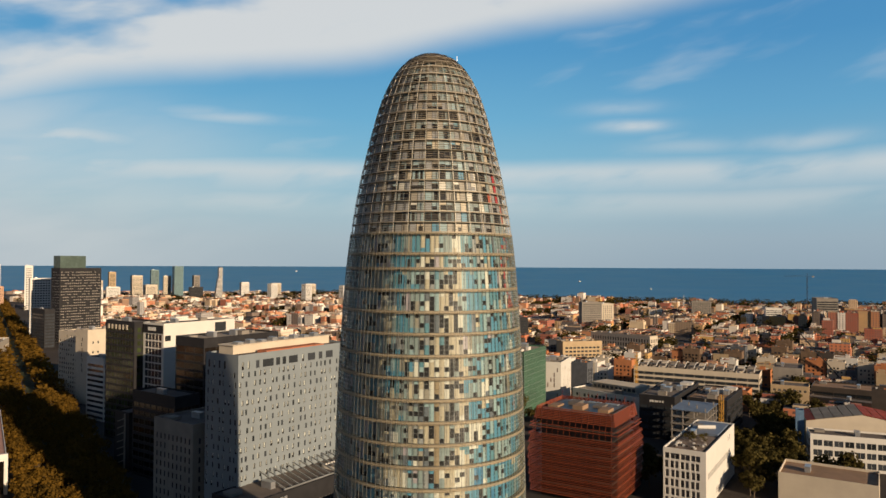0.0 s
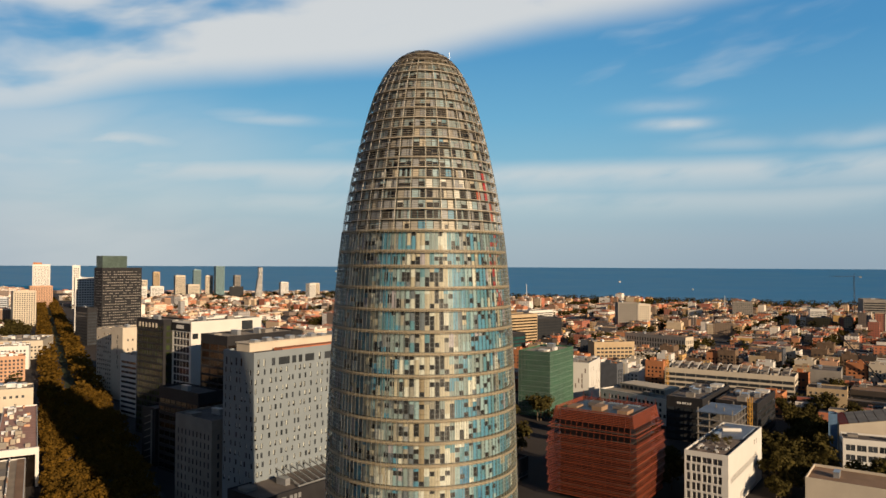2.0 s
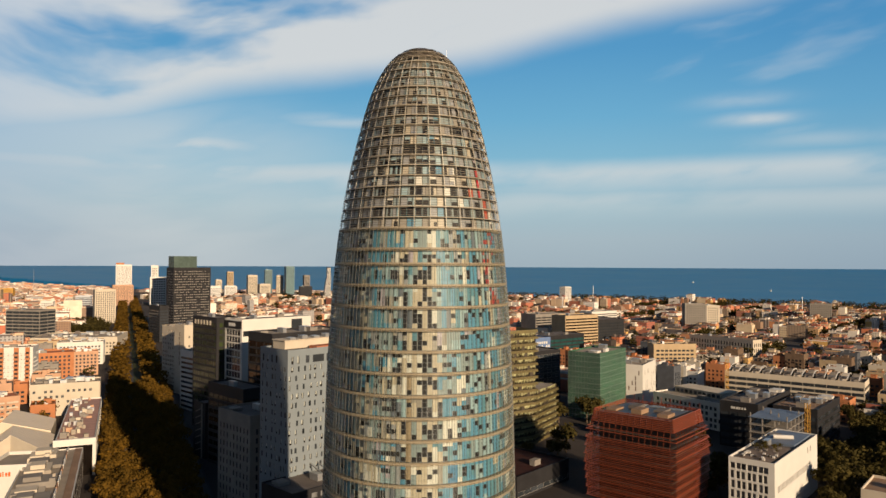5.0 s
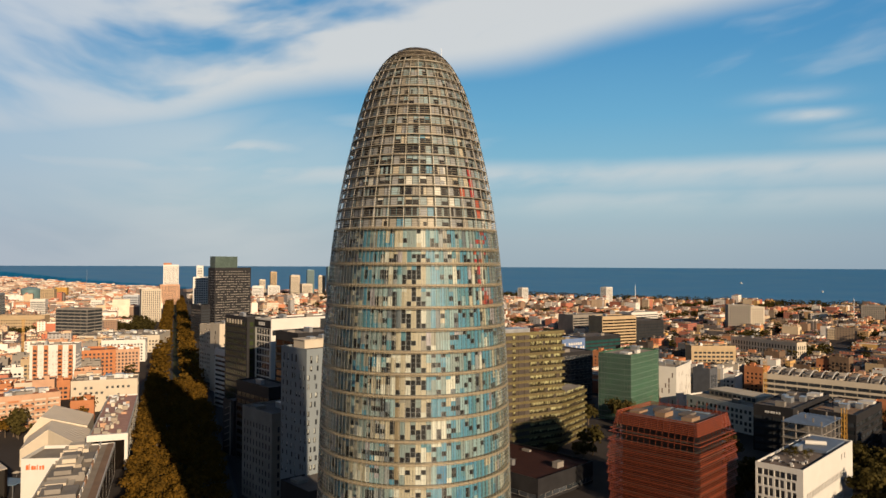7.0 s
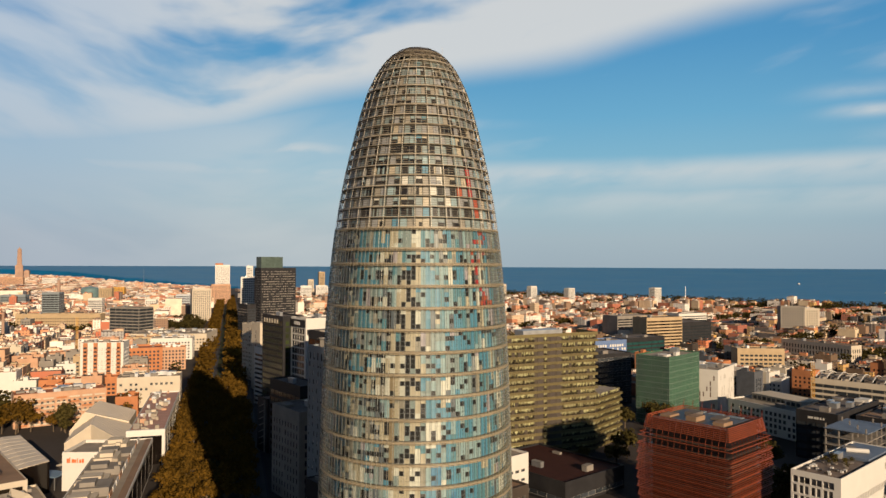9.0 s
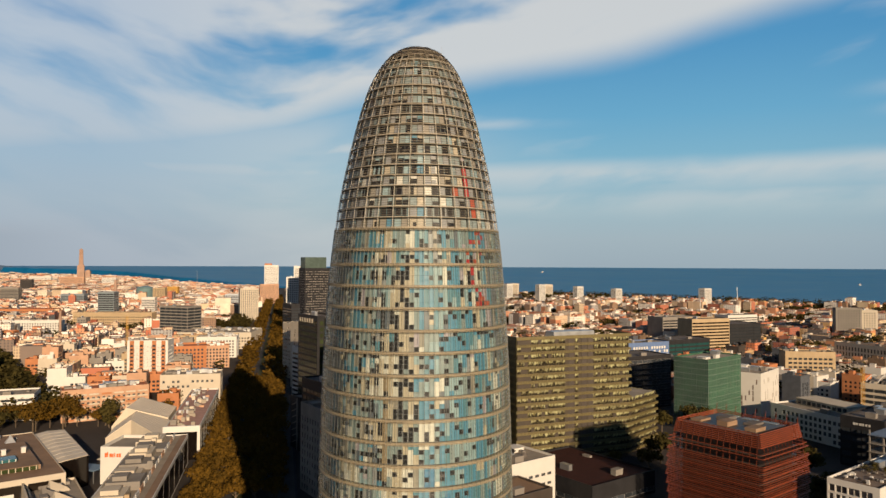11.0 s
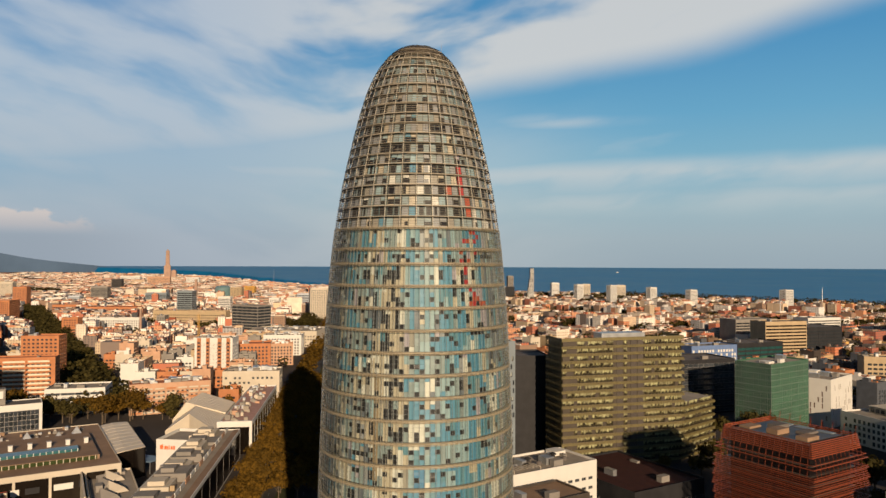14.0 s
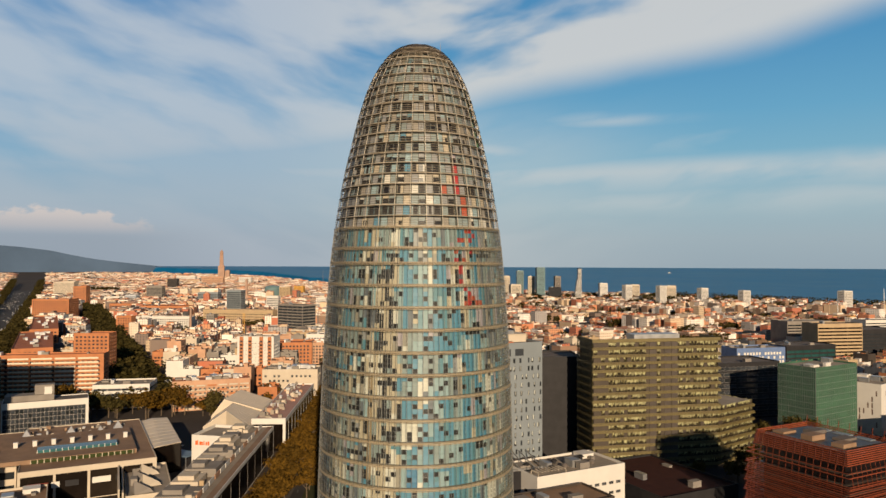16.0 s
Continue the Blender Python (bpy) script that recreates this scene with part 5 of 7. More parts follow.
known("white_brown_offices", "white block with brown slit windows", 270.2, 256.9, 35.5, 36, 26, 28.5, WHITE, faces="fl", bay=2.3, wide=0.9, high=3.1, sill=0.3, skip=0.7, storey=3.6, glass=mat("red_brown_panel", (0.12, 0.05, 0.03), 0.5), clutter=6, roof=ROOFPALE)
terr = known("grey_white_offices", "pale grey block with a busy roof terrace", 259, 233, -80, 55, 44, 15.5, WHITE, faces="fr", bay=3.0, wide=1.8, high=2.2, skip=0.12, clutter=9, roof=ROOFPALE)
b = Build()
b.box(6, 14, 15.5, 40, 30, 19.2)
b.box(5.8, 13.8, 19.2, 40.2, 30.2, 19.5)
part("upper_storey", b, PALE, terr, "cream set-back top storey")
for k in range(10):
    b = Build()
    b.box(7.2 + 3.3 * k, 13.7, 16.3, 9.4 + 3.3 * k, 13.98, 18.4)
    part("upper_window", b, GLASS, terr)
known("dark_offices", "black glass office block with a pale bar sign", 244, 162, -65, 20, 60, 23.6, BLACKMETAL, faces="fr", style="ribbon", storey=3.8, high=2.4, split=4, clutter=9, roof=ROOFGREY, frame_mat=BLACKMETAL)
known("dark_offices", "black glass office block with a cluttered roof", 267, 147, -65, 22, 50, 22, BLACKMETAL, faces="fr", style="ribbon", storey=3.8, high=2.2, split=4, clutter=11, roof=DARKROOF, frame_mat=BLACKMETAL)
dark_a = bpy.data.objects["dark_offices"]
for k, w in enumerate((1.2, 0.8, 1.2, 0.8, 0.8, 0.8)):
    b = Build()
    b.box(6 + 1.4 * k, -0.2, 20.6, 6 + 1.4 * k + w, -0.03, 21.7)
    part("sign_bar", b, WHITE, dark_a, "white bar for lettering")
def stagger_rows(key, width):
    """Tall narrow openings that step half a bay from storey to storey."""
    rows, n = [], int((width - 1.0) / 2.05)
    if key == "r":
        return [(2.0, 4.6, [(20 + 1.5 * j, 20.8 + 1.5 * j) for j in range(20)]), (11.6, 14.2, [(4 + 1.75 * j, 4.95 + 1.75 * j) for j in range(26)]), (18.6, 21.0, [(46, 47.2), (50, 51.2)])]
    for k in range(6):
        wide = 1.45 if k < 5 else 1.85
        off = 0.5 + (0.25 if k % 2 and k < 5 else 0.0)
        spans = [(off + 2.05 * j + (0.3 if j % 2 else 0.1), off + 2.05 * j + wide + (0.3 if j % 2 else 0.1)) for j in range(n)]
        rows.append((0.6 + 3.72 * k, 0.6 + 3.72 * k + (3.0 if k < 5 else 2.4), [q for q in spans if q[1] < width - 0.2]))
    return rows


BLUEROOF = mat("blue_grey_roof_sheet", (0.11, 0.14, 0.19), 0.6, var=0.3, scale=0.2, grain=2)
SHADEGLASS = mat("shaded_window", (0.10, 0.092, 0.088), 0.4, var=0.3, scale=0.4, rand=0.6, spec=0.2)
white_b = known("white_offices_block", "white framed office block with deep windows and a roof garden", 161.8, 76.4, -65, 17, 62, 22.8, WHITE, faces="fr", rowsf=stagger_rows, depth=0.6, clutter=2, roof=ROOFGREY, glass=SHADEGLASS, bars=0)
b = Build()
b.box(2, 3, 22.8, 15, 30, 23.2)
part("roof_terrace", b, mat("worn_timber_deck", (0.20, 0.155, 0.12), 0.85, var=0.35, scale=0.3, grain=3), white_b, "brown timber roof terrace")
b = Build()
b.box(0.6, 0.6, 22.82, 16.4, 2.4, 23.0)
part("glass_balustrade", b, TEALGLASS, white_b, "teal glass edge strip")
rr = random.Random(9)
for k in range(16):
    b = Build()
    x0, y0, hh = rr.uniform(3, 14), rr.uniform(16, 28), rr.uniform(1.2, 3.2)
    b.box(x0 - 0.4, y0 - 0.4, 23.2, x0 + 0.4, y0 + 0.4, 23.7, 1)
    for _ in range(46):
        v = Vector((rr.gauss(0, 1), rr.gauss(0, 1), rr.gauss(0, 1))).normalized() * rr.random() ** 0.5
        p = Vector((x0 + v.x * 1.1, y0 + v.y * 1.1, 23.9 + hh * 0.5 * (1 + v.z)))
        a = Vector((rr.uniform(-1, 1), rr.uniform(-1, 1), rr.uniform(-1, 1))) * 0.4
        c = Vector((rr.uniform(-1, 1), rr.uniform(-1, 1), rr.uniform(-1, 1))) * 0.4
        b.poly([p + a, p + c, p - a * 0.7])
    part("planter", b, [LEAF_GREEN, CONCRETE], white_b, "leafy roof planter", "stuff")
for k in range(22):
    b = Build()
    x0, y0 = rr.uniform(2.4, 14), rr.uniform(3.4, 14)
    b.box(x0, y0, 23.2, x0 + 0.9, y0 + 0.9, 23.95)
    part("terrace_table", b, WHITE if k % 3 else DARKBROWN, white_b)
b = Build()
b.box(2, 34, 22.8, 15, 59, 23.9)
part("metal_roof", b, BLUEROOF, white_b, "grey blue metal roof")
b = Build()
b.tube([(5, 40, 24.8), (12, 44, 24.8)], [0.9, 0.9], 10)
part("duct", b, WHITE, white_b)
# bare concrete frame under construction
fr = thing("concrete_frame", "bare concrete frame of a building under construction", "building", pose(222, 122, 0, 0, 0, -65))
keep(222, 122, -65, 18, 28)
for k in range(7):
    b = Build()
    b.box(0, 0, 3.6 * k + 3.2, 18, 28, 3.6 * k + 3.55)
    part("slab", b, CONCRETE if k < 6 else BLUEROOF, fr)
for i in range(4):
    for j in range(5):
        b = Build()
        b.box(0.4 + i * 5.5, 0.4 + j * 6.6, 0, 0.9 + i * 5.5, 0.9 + j * 6.6, 25 + (2 if (i + j) % 3 == 0 else 0))
        part("column", b, CONCRETE, fr)


# long building with arched roof ribs
def long_block():
    e = known("long_offices", "long cream office building with arched white roof ribs", 344, 256, -61, 88, 24, 21.0, PALE, faces="fr", style="ribbon", storey=3.7, high=2.2, split=12, clutter=0, roof=ROOFGREY)
    for k in range(13):
        b = Build()
        pts = [(3 + k * 6.8, 1 + 22 * t, 21.0 + 4.6 * math.sin(math.pi * (0.12 + 0.7 * t))) for t in [i / 8 for i in range(9)]]
        for p, q in zip(pts, pts[1:]):
            b.beam(p, q, 0.5, 0, 0.4)
        part("roof_rib", b, WHITE, e)
    for k in range(12):
        b = Build()
        b.box(4 + k * 6.8, 5, 21.0, 9 + k * 6.8, 18, 23.4)
        part("roof_house", b, ROOFGREY if k % 3 else CONCRETE, e)
        if k not in (4, 8):
            b = Build()
            for j in range(4):
                ya, yb = 2.5 + 4.6 * j, 2.5 + 4.6 * j + 4.2
                b.poly([(4.2 + k * 6.8, ya, 21.6 + 0.55 * j), (9.2 + k * 6.8, ya, 21.6 + 0.55 * j), (9.2 + k * 6.8, yb, 22.9 + 0.55 * j), (4.2 + k * 6.8, yb, 22.9 + 0.55 * j)])
                b.poly([(4.2 + k * 6.8, yb, 22.9 + 0.55 * j), (9.2 + k * 6.8, yb, 22.9 + 0.55 * j), (9.2 + k * 6.8, yb, 21.2), (4.2 + k * 6.8, yb, 21.2)])
            part("roof_panel", b, ROOFPALE if k % 2 else CREAMROOF, e, "sloping cream roof panel")
    return e


long_block()
known("tan_block", "tan stepped block at the end of the long offices", 389, 172, -61, 24, 20, 15, TAN, faces="fr", skip=0.3, clutter=2)
known("grey_gable_block", "grey concrete block with a blank gable", 430, 196, -61, 20, 30, 21, CONCRETE, faces="f", skip=0.7, clutter=2)
known("low_white_offices", "low white block with small square windows", 45.5, 117.5, 25, 41.6, 22, 19.5, WHITE, faces="flr", storey=3.8, bay=3.5, wide=2.3, high=1.2, sill=1.3, skip=0.12, clutter=6, roof=ROOFPALE)
lw = bpy.data.objects["low_white_offices"]
for k in range(5):
    for j in range(2):
        b = Build()
        x0, y0 = 5 + 6.6 * k, 7.5 + 7 * j
        b.tube([(x0, y0, 19.5), (x0, y0, 20.5), (x0, y0, 20.6), (x0, y0, 21.3)], [0.8, 0.8, 1.5, 0.5], 14)
        part("roof_vent", b, BLACKMETAL if (k + j) % 2 else ROOFGREY, lw, "dark round roof vent")
for k in range(9):
    b = Build()
    b.box(1.2 + 1.5 * k, 0.8, 21.4, 1.45 + 1.5 * k, 5.6, 21.65)
    part("pergola_slat", b, PALE, lw, "pale pergola slat")
for x0 in (1.0, 13.6):
    b = Build()
    b.box(x0, 0.8, 19.5, x0 + 0.2, 1.0, 21.4)
    b.box(x0, 5.4, 19.5, x0 + 0.2, 5.6, 21.4)
    b.box(x0, 0.8, 21.2, x0 + 0.2, 5.6, 21.4)
    part("pergola_frame", b, PALE, lw)
known("tiled_low_house", "low brown house with a brown sheet roof", 40, 92, 25, 34, 18, 16, DARKBROWN, faces="f", skip=0.2, clutter=3, roof=DARKROOF)
known("low_dark_hall", "low dark hall with a red roof", 95, 125, 24, 40, 50, 9, BLACKMETAL, faces="fl", roof=mat("dull_red_roof", (0.045, 0.017, 0.014), 0.85, var=0.3), clutter=4, style="ribbon", split=4, storey=4, high=2)
# further off, right of the tower
known("striped_offices_tower", "tan and brown horizontally striped office tower", 414.6, 565.4, 8, 52, 24, 37.5, TAN, faces="fr", style="ribbon", storey=3.5, high=1.6, split=3, glass=GLASS_BROWN, clutter=2)
known("black_box_offices", "plain black box-shaped office block", 470, 600, 8, 64, 40, 28, BLACKMETAL, faces="f", style="ribbon", storey=3.6, high=1.6, split=6, clutter=1)
known("grey_offices", "grey ribbon-windowed office block", 449.5, 688, 10, 62, 30, 30, CONCRETE, faces="fr", style="ribbon", storey=3.4, high=1.7, split=6, clutter=2, roof=ROOFPALE)
known("white_slab_block", "white slab block with ribbon windows", 600, 770, 10, 56, 26, 25, WHITE, faces="fr", style="ribbon", storey=3.2, high=1.5, split=5, clutter=2)
known("brown_slab_block", "brown-grey slab of seaside apartments", 716, 696, -28, 32, 18, 39, CONCRETE, faces="fr", style="grid", clutter=2)
known("white_slab_block", "cream apartment slab beside the brown one", 752, 690, -28, 20, 20, 36, PALE, faces="fr", style="grid", clutter=1)
known("window_slab", "tan block with rows of dark windows", 388, 383, -20, 40, 16, 25, TAN, faces="fr", storey=3.5, bay=4, wide=3.0, clutter=4)
known("long_window_block", "long pale block with tall narrow windows", 531, 490, -80, 78, 16, 19, PALE, faces="fr", storey=5.5, bay=3.4, wide=1.6, high=3.8, clutter=3, roof=DARKROOF)
known("tower_block", "pale tower block on the skyline", 1045, 745, -50, 34, 22, 30, CONCRETE, faces="fr", storey=3.2, clutter=1)
known("white_slab_block", "small white ribbon-windowed block", 1100, 630, -50, 26, 18, 22, WHITE, faces="fr", style="ribbon", storey=3.2, high=1.5, split=4, clutter=1)
known("elliptic_green_offices", "low green glass block", 330, 470, 15, 55, 30, 26, BLACKMETAL, faces="f", style="ribbon", glass=TEALGLASS, storey=3.8, high=2.4, split=6, clutter=3, roof=ROOFGREY)
known("dark_glass_block", "dark glass block behind the olive offices", 190, 300, 12, 50, 30, 35, BLACKMETAL, faces="fr", style="ribbon", storey=3.7, high=2.3, split=6, clutter=3)
known("black_slab", "plain black office slab behind the hotel", 56, 216, 0, 30, 26, 50.5, BLACKMETAL, faces="", clutter=1)
known("beige_hall", "low beige hall with a blank wall and brown flat roof", 204.6, 52.2, -65, 36, 24, 11.6, PALE, faces="", clutter=1, roof=DARKROOF, parapet=1.1)
known("white_red_block", "white block with dark windows in rows", 267, 74, -54, 80, 15, 15.5, WHITE, faces="fl", style="grid", storey=4.7, bay=4.6, wide=4.0, high=3.0, sill=1.0, clutter=5, roof=ROOFGREY, glass=GLASS, frame_mat=WHITE)
known("red_roof_hall", "cream gabled hall with a red sheet roof", 284, 86, -55, 80, 30, 17.5, PALE, faces="", clutter=0, roof=REDROOF)
rh = bpy.data.objects["red_roof_hall"]
GABLE = [(0, 18.5), (26, 23.4), (54, 18.5), (67, 21.0), (80, 18.5)]
b = Build()
for (x0, za), (x1, zb) in zip(GABLE, GABLE[1:]):
    for y in (0.0, 0.4, 29.6, 30.0):
        b.quad((x0, y, 18.3), (x1, y, 18.3), (x1, y, zb), (x0, y, za))
part("gable_wall", b, PALE, rh, "cream gable wall")
for n, ((x0, za), (x1, zb)) in enumerate(zip(GABLE, GABLE[1:])):
    for k in range(6):
        t0, t1 = k / 6 + 0.006, (k + 1) / 6 - 0.006
        b = Build()
        p, q = (x0 + (x1 - x0) * t0, za + (zb - za) * t0), (x0 + (x1 - x0) * t1, za + (zb - za) * t1)
        for d in (0.12, 0.3):
            b.quad((p[0], -0.3, p[1] + d), (q[0], -0.3, q[1] + d), (q[0], 30.3, q[1] + d), (p[0], 30.3, p[1] + d))
        b.quad((p[0], -0.3, p[1] + 0.12), (q[0], -0.3, q[1] + 0.12), (q[0], -0.3, q[1] + 0.3), (p[0], -0.3, p[1] + 0.3))
        part("roof_sheet", b, (ROOFPALE if n == 0 and k > 0 else REDROOF), rh, "red sheet roof bay")
known("blue_stair_tower", "blue painted stair tower", 283, 91, -58, 4, 6, 22.5, mat("blue_paint", (0.10, 0.18, 0.28), 0.6), faces="", clutter=0)
known("brown_depot", "long brown flat-roofed depot", 424, 163, -66, 110, 28, 12, DARKBROWN, faces="fl", style="ribbon", storey=5.4, high=2.6, split=8, clutter=3, roof=DARKROOF)
known("brown_depot", "brown flat-roofed depot with a long window band", 402, 153, -76, 90, 14, 8.5, DARKBROWN, faces="f", style="ribbon", storey=5, high=2, split=6, clutter=1, roof=ROOFGREY)
known("striped_tower", "grey tower with pale balcony bands", 1040, 470, 40, 40, 30, 47, CONCRETE, faces="fl", style="ribbon", storey=3.6, high=2.0, split=2, clutter=1)
for (x, y, h, w) in ((855, 1221.4, 46.7, 23), (743, 1411.2, 40, 21), (705, 1548, 41, 21), (604, 1550.9, 46, 20), (552, 1653.7, 45, 20)):
    known("tower_block", "pale seaside tower block", x, y, 20, w, 16, h, WHITE, faces="fl", clutter=1, storey=3.2, bay=3.0, wide=2.0, bars=0)

# left of the avenue: the shopping centre
mall_low = known("shopping_wing", "low shopping wing with a dark glass flank and stepped roof terraces", -92, 112, 0, 21.5, 117, 14.0, WHITE, faces="r", rowsf=lambda k, w: [(0.6, 13.0, [(0.2 + 14.5 * i, 14.5 + 14.5 * i) for i in range(8)])], glass=GLASS_BROWN, frame_mat=DARKBROWN, clutter=0, roof=ROOFPALE, parapet=0.5, bars=0, depth=0.13)
b = Build()
b.box(18.4, 0.3, 14.02, 21.2, 116.7, 14.3)
part("eaves_walk", b, DARKROOF, mall_low, "brown roof walk along the eaves")
for k in range(8):
    b = Build()
    y0 = 4 + 13.8 * k
    b.box(1 + (k % 3), y0, 14.0, 15 - (k % 2) * 3, y0 + 11.5, 15.4 + 0.9 * (k % 3))
    b.box(3 + (k % 3), y0 + 2, 15.4 + 0.9 * (k % 3), 10, y0 + 8, 17.0 + 0.9 * (k % 3))
    part("terrace_box", b, PALE if k % 2 else CONCRETE, mall_low, "pale stepped roof box")
for k in range(14):
    b = Build()
    b.box(15.6, 3 + 8 * k, 14.3, 16.0, 9.5 + 8 * k, 16.1)
    part("screen_wall", b, WHITE if k % 3 else PINK, mall_low)
for k in range(0, 40, 2):
    rr = random.Random(k)
    b = Build()
    x0, y0 = rr.uniform(1, 14), 3 + 2.8 * k
    b.box(x0, y0, 14.0, x0 + rr.uniform(0.8, 2.6), y0 + rr.uniform(0.8, 2.2), rr.uniform(15.6, 17.6))
    part("roof_unit", b, rr.choice([TAN, ROOFPALE, CONCRETE, PALE]), mall_low)
mall_hi = known("shopping_wing", "taller white shopping wing framed by a white portal", -82.5, 236, 0, 16.5, 112, 15.6, WHITE, faces="r", rowsf=lambda k, w: [(0.8, 14.4, [(0.6 + 11.0 * i, 11.3 + 11.0 * i) for i in range(10)])], glass=GLASS_BROWN, frame_mat=WHITE, clutter=0, roof=mat("rose_roof", (0.42, 0.25, 0.20), 0.9), parapet=0.8, bars=0, depth=0.13)
b = Build()
b.box(-0.6, -1.6, 14.2, 17.0, -0.05, 17.2)
b.box(15.6, -1.6, 0, 17.0, -0.05, 14.2)
part("portal", b, WHITE, mall_hi, "white portal frame")
b = Build()
b.box(0.2, -0.5, 0.1, 15.5, -0.06, 14.1)
part("portal_glazing", b, GLASS_BROWN, mall_hi, "dark glazing inside the portal")
for k in range(46):
    rr = random.Random(300 + k)
    b = Build()
    x0, y0 = rr.uniform(1, 12), 2 + 2.35 * k
    b.box(x0, y0, 15.6, x0 + rr.uniform(0.8, 3.0), y0 + rr.uniform(0.8, 2.4), rr.uniform(16.6, 18.4))
    part("roof_unit", b, rr.choice([STEEL, ROOFPALE, PINK, PALE, CONCRETE]), mall_hi)
sign = known("sign_block", "white gabled wall block carrying an orange sign", -104.2, 203, -14, 18, 22, 15.2, WHITE, faces="", clutter=0, roof=ROOFPALE, parapet=1.4)
ORANGE = mat("orange_sign", (0.75, 0.13, 0.02), 0.5)
for k, (w, h) in enumerate(((0.9, 1.9), (0.4, 2.3), (0.9, 1.6), (0.7, 1.5), (0.4, 1.9), (0.7, 1.5), (0.8, 1.7))):
    b = Build()
    b.box(2.0 + k * 1.06, -0.22, 12.0, 2.0 + k * 1.06 + w, -0.03, 12.0 + h)
    part("sign_bar", b, ORANGE, sign, "orange bar for lettering")


def folded_roof(name, label, pts, wall_mat):
    """A low hall under a folded metal roof; pts: two eaves and a ridge as pairs of points."""
    e = thing(name, label, "building", pose(0, 0, 0))
    (a0, a1), (r0, r1), (c0, c1) = pts
    for n, (p0, p1, q0, q1) in enumerate(((a0, a1, r0, r1), (r0, r1, c0, c1))):
        steps = 9
        for k in range(steps):
            t0, t1 = k / steps, (k + 0.94) / steps
            b = Build()
            A, B, C, D = (Vector(p0).lerp(Vector(p1), t0), Vector(p0).lerp(Vector(p1), t1), Vector(q0).lerp(Vector(q1), t1), Vector(q0).lerp(Vector(q1), t0))
            up = Vector((0, 0, 0.25))
            b.quad(A + up, B + up, C + up, D + up), b.quad(D, C, B, A), b.quad(A, B, B + up, A + up), b.quad(C, D, D + up, C + up), b.quad(B, C, C + up, B + up), b.quad(D, A, A + up, D + up)
            part("roof_sheet", b, CREAMROOF, e)
    b = Build()
    for p0, p1 in ((a0, a1), (c0, c1), (a0, r0), (r0, c0), (a1, r1), (r1, c1)):
        b.quad((p0[0], p0[1], 0), (p1[0], p1[1], 0), p1, p0)
    part("wall", b, wall_mat, e)
    return e


folded_roof("shopping_hall", "pale hall under a folded metal roof", (((-114, 256, 8), (-116, 300, 8)), ((-103, 262, 15.5), (-106, 302, 15.5)), ((-85, 244, 9.5), (-86, 284, 9.5))), PALE)
folded_roof("shopping_hall", "pale hall under a steep folded metal roof", (((-117, 283, 8), (-117, 318, 8)), ((-110, 285, 17.5), (-108, 318, 17.5)), ((-88, 286, 11), (-88, 318, 11))), PALE)
keep(-118, 255, 0, 36, 64)
folded_roof("shopping_canopy", "pale sloping canopy roof on columns", (((-146, 250, 12.6), (-121, 190, 12.6)), ((-140.5, 254, 13.4), (-115, 194, 13.4)), ((-134, 258, 12.9), (-109, 203, 12.9))), GLASS_BROWN)
hall = known("shopping_hall", "wide brown-roofed shopping hall with white shop fronts and rooflights", -157.5, 152, 25, 52, 86, 13.5, PALE, faces="fr", rowsf=lambda k, w: [(0.3, 11.6, [(1 + 12.6 * i, 12.6 + 12.6 * i) for i in range(int((w - 1) / 12.6))])], clutter=0, roof=DARKROOF, parapet=0.4, glass=GLASS_BROWN, frame_mat=BLACKMETAL, bars=0)
known("shopping_hall_wing", "lower wing of the shopping hall under a brown sheet roof", -202, 152, 25, 39, 66, 12.4, PALE, faces="f", style="ribbon", storey=5.6, high=3.0, split=4, clutter=2, roof=DARKROOF, parapet=0.3, frame_mat=BLACKMETAL)
b = Build()
b.box(-8, 13, 13.62, 45, 60, 15.4)
upper = part("upper_roof", b, DARKROOF, hall, "brown raised middle roof")
b = Build()
b.box(4, 12.6, 13.7, 44, 12.97, 15.2)
clere = part("clerestory", b, GLASS_GREEN, hall, "row of clerestory windows")
for k in range(17):
    b = Build()
    b.box(4 + 2.45 * k, 12.35, 13.6, 4.3 + 2.45 * k, 12.58, 15.3)
    part("clerestory_post", b, PALE, clere)
for k in range(7):
    b = Build()
    x0 = -3.6 + 7.45 * k
    b.box(x0, 37.4, 15.4, x0 + 1.7, 39.1, 17.6)
    b.box(x0 - 0.12, 37.28, 17.6, x0 + 1.82, 39.22, 17.8)
    part("vent_box", b, WHITE, upper, "pale vent box")
for k, (x0, y0) in enumerate(((-2.0, 64), (17.0, 64), (38.4, 67), (30, 58))):
    b = Build()
    b.v += [(x0, y0, 13.5), (x0 + 4.4, y0, 13.5), (x0 + 4.4, y0 + 4.4, 13.5), (x0, y0 + 4.4, 13.5), (x0 + 2.2, y0 + 2.2, 17.4)]
    for q in ((0, 1, 4), (1, 2, 4), (2, 3, 4), (3, 0, 4)):
        b.f.append(q), b.m.append(0), b.uv.append(None)
    part("rooflight_pyramid", b, STEEL, hall)
b = Build()
b.box(6, 23.5, 15.4, 37.8, 30.5, 16.5)
lantern = part("glazed_lantern", b, TEALGLASS, hall, "long low glazed lantern")
for k in range(14):
    b = Build()
    b.box(6 + 2.4 * k, 23.2, 15.4, 6.25 + 2.4 * k, 23.48, 16.7)
    part("lantern_post", b, WHITE, lantern)
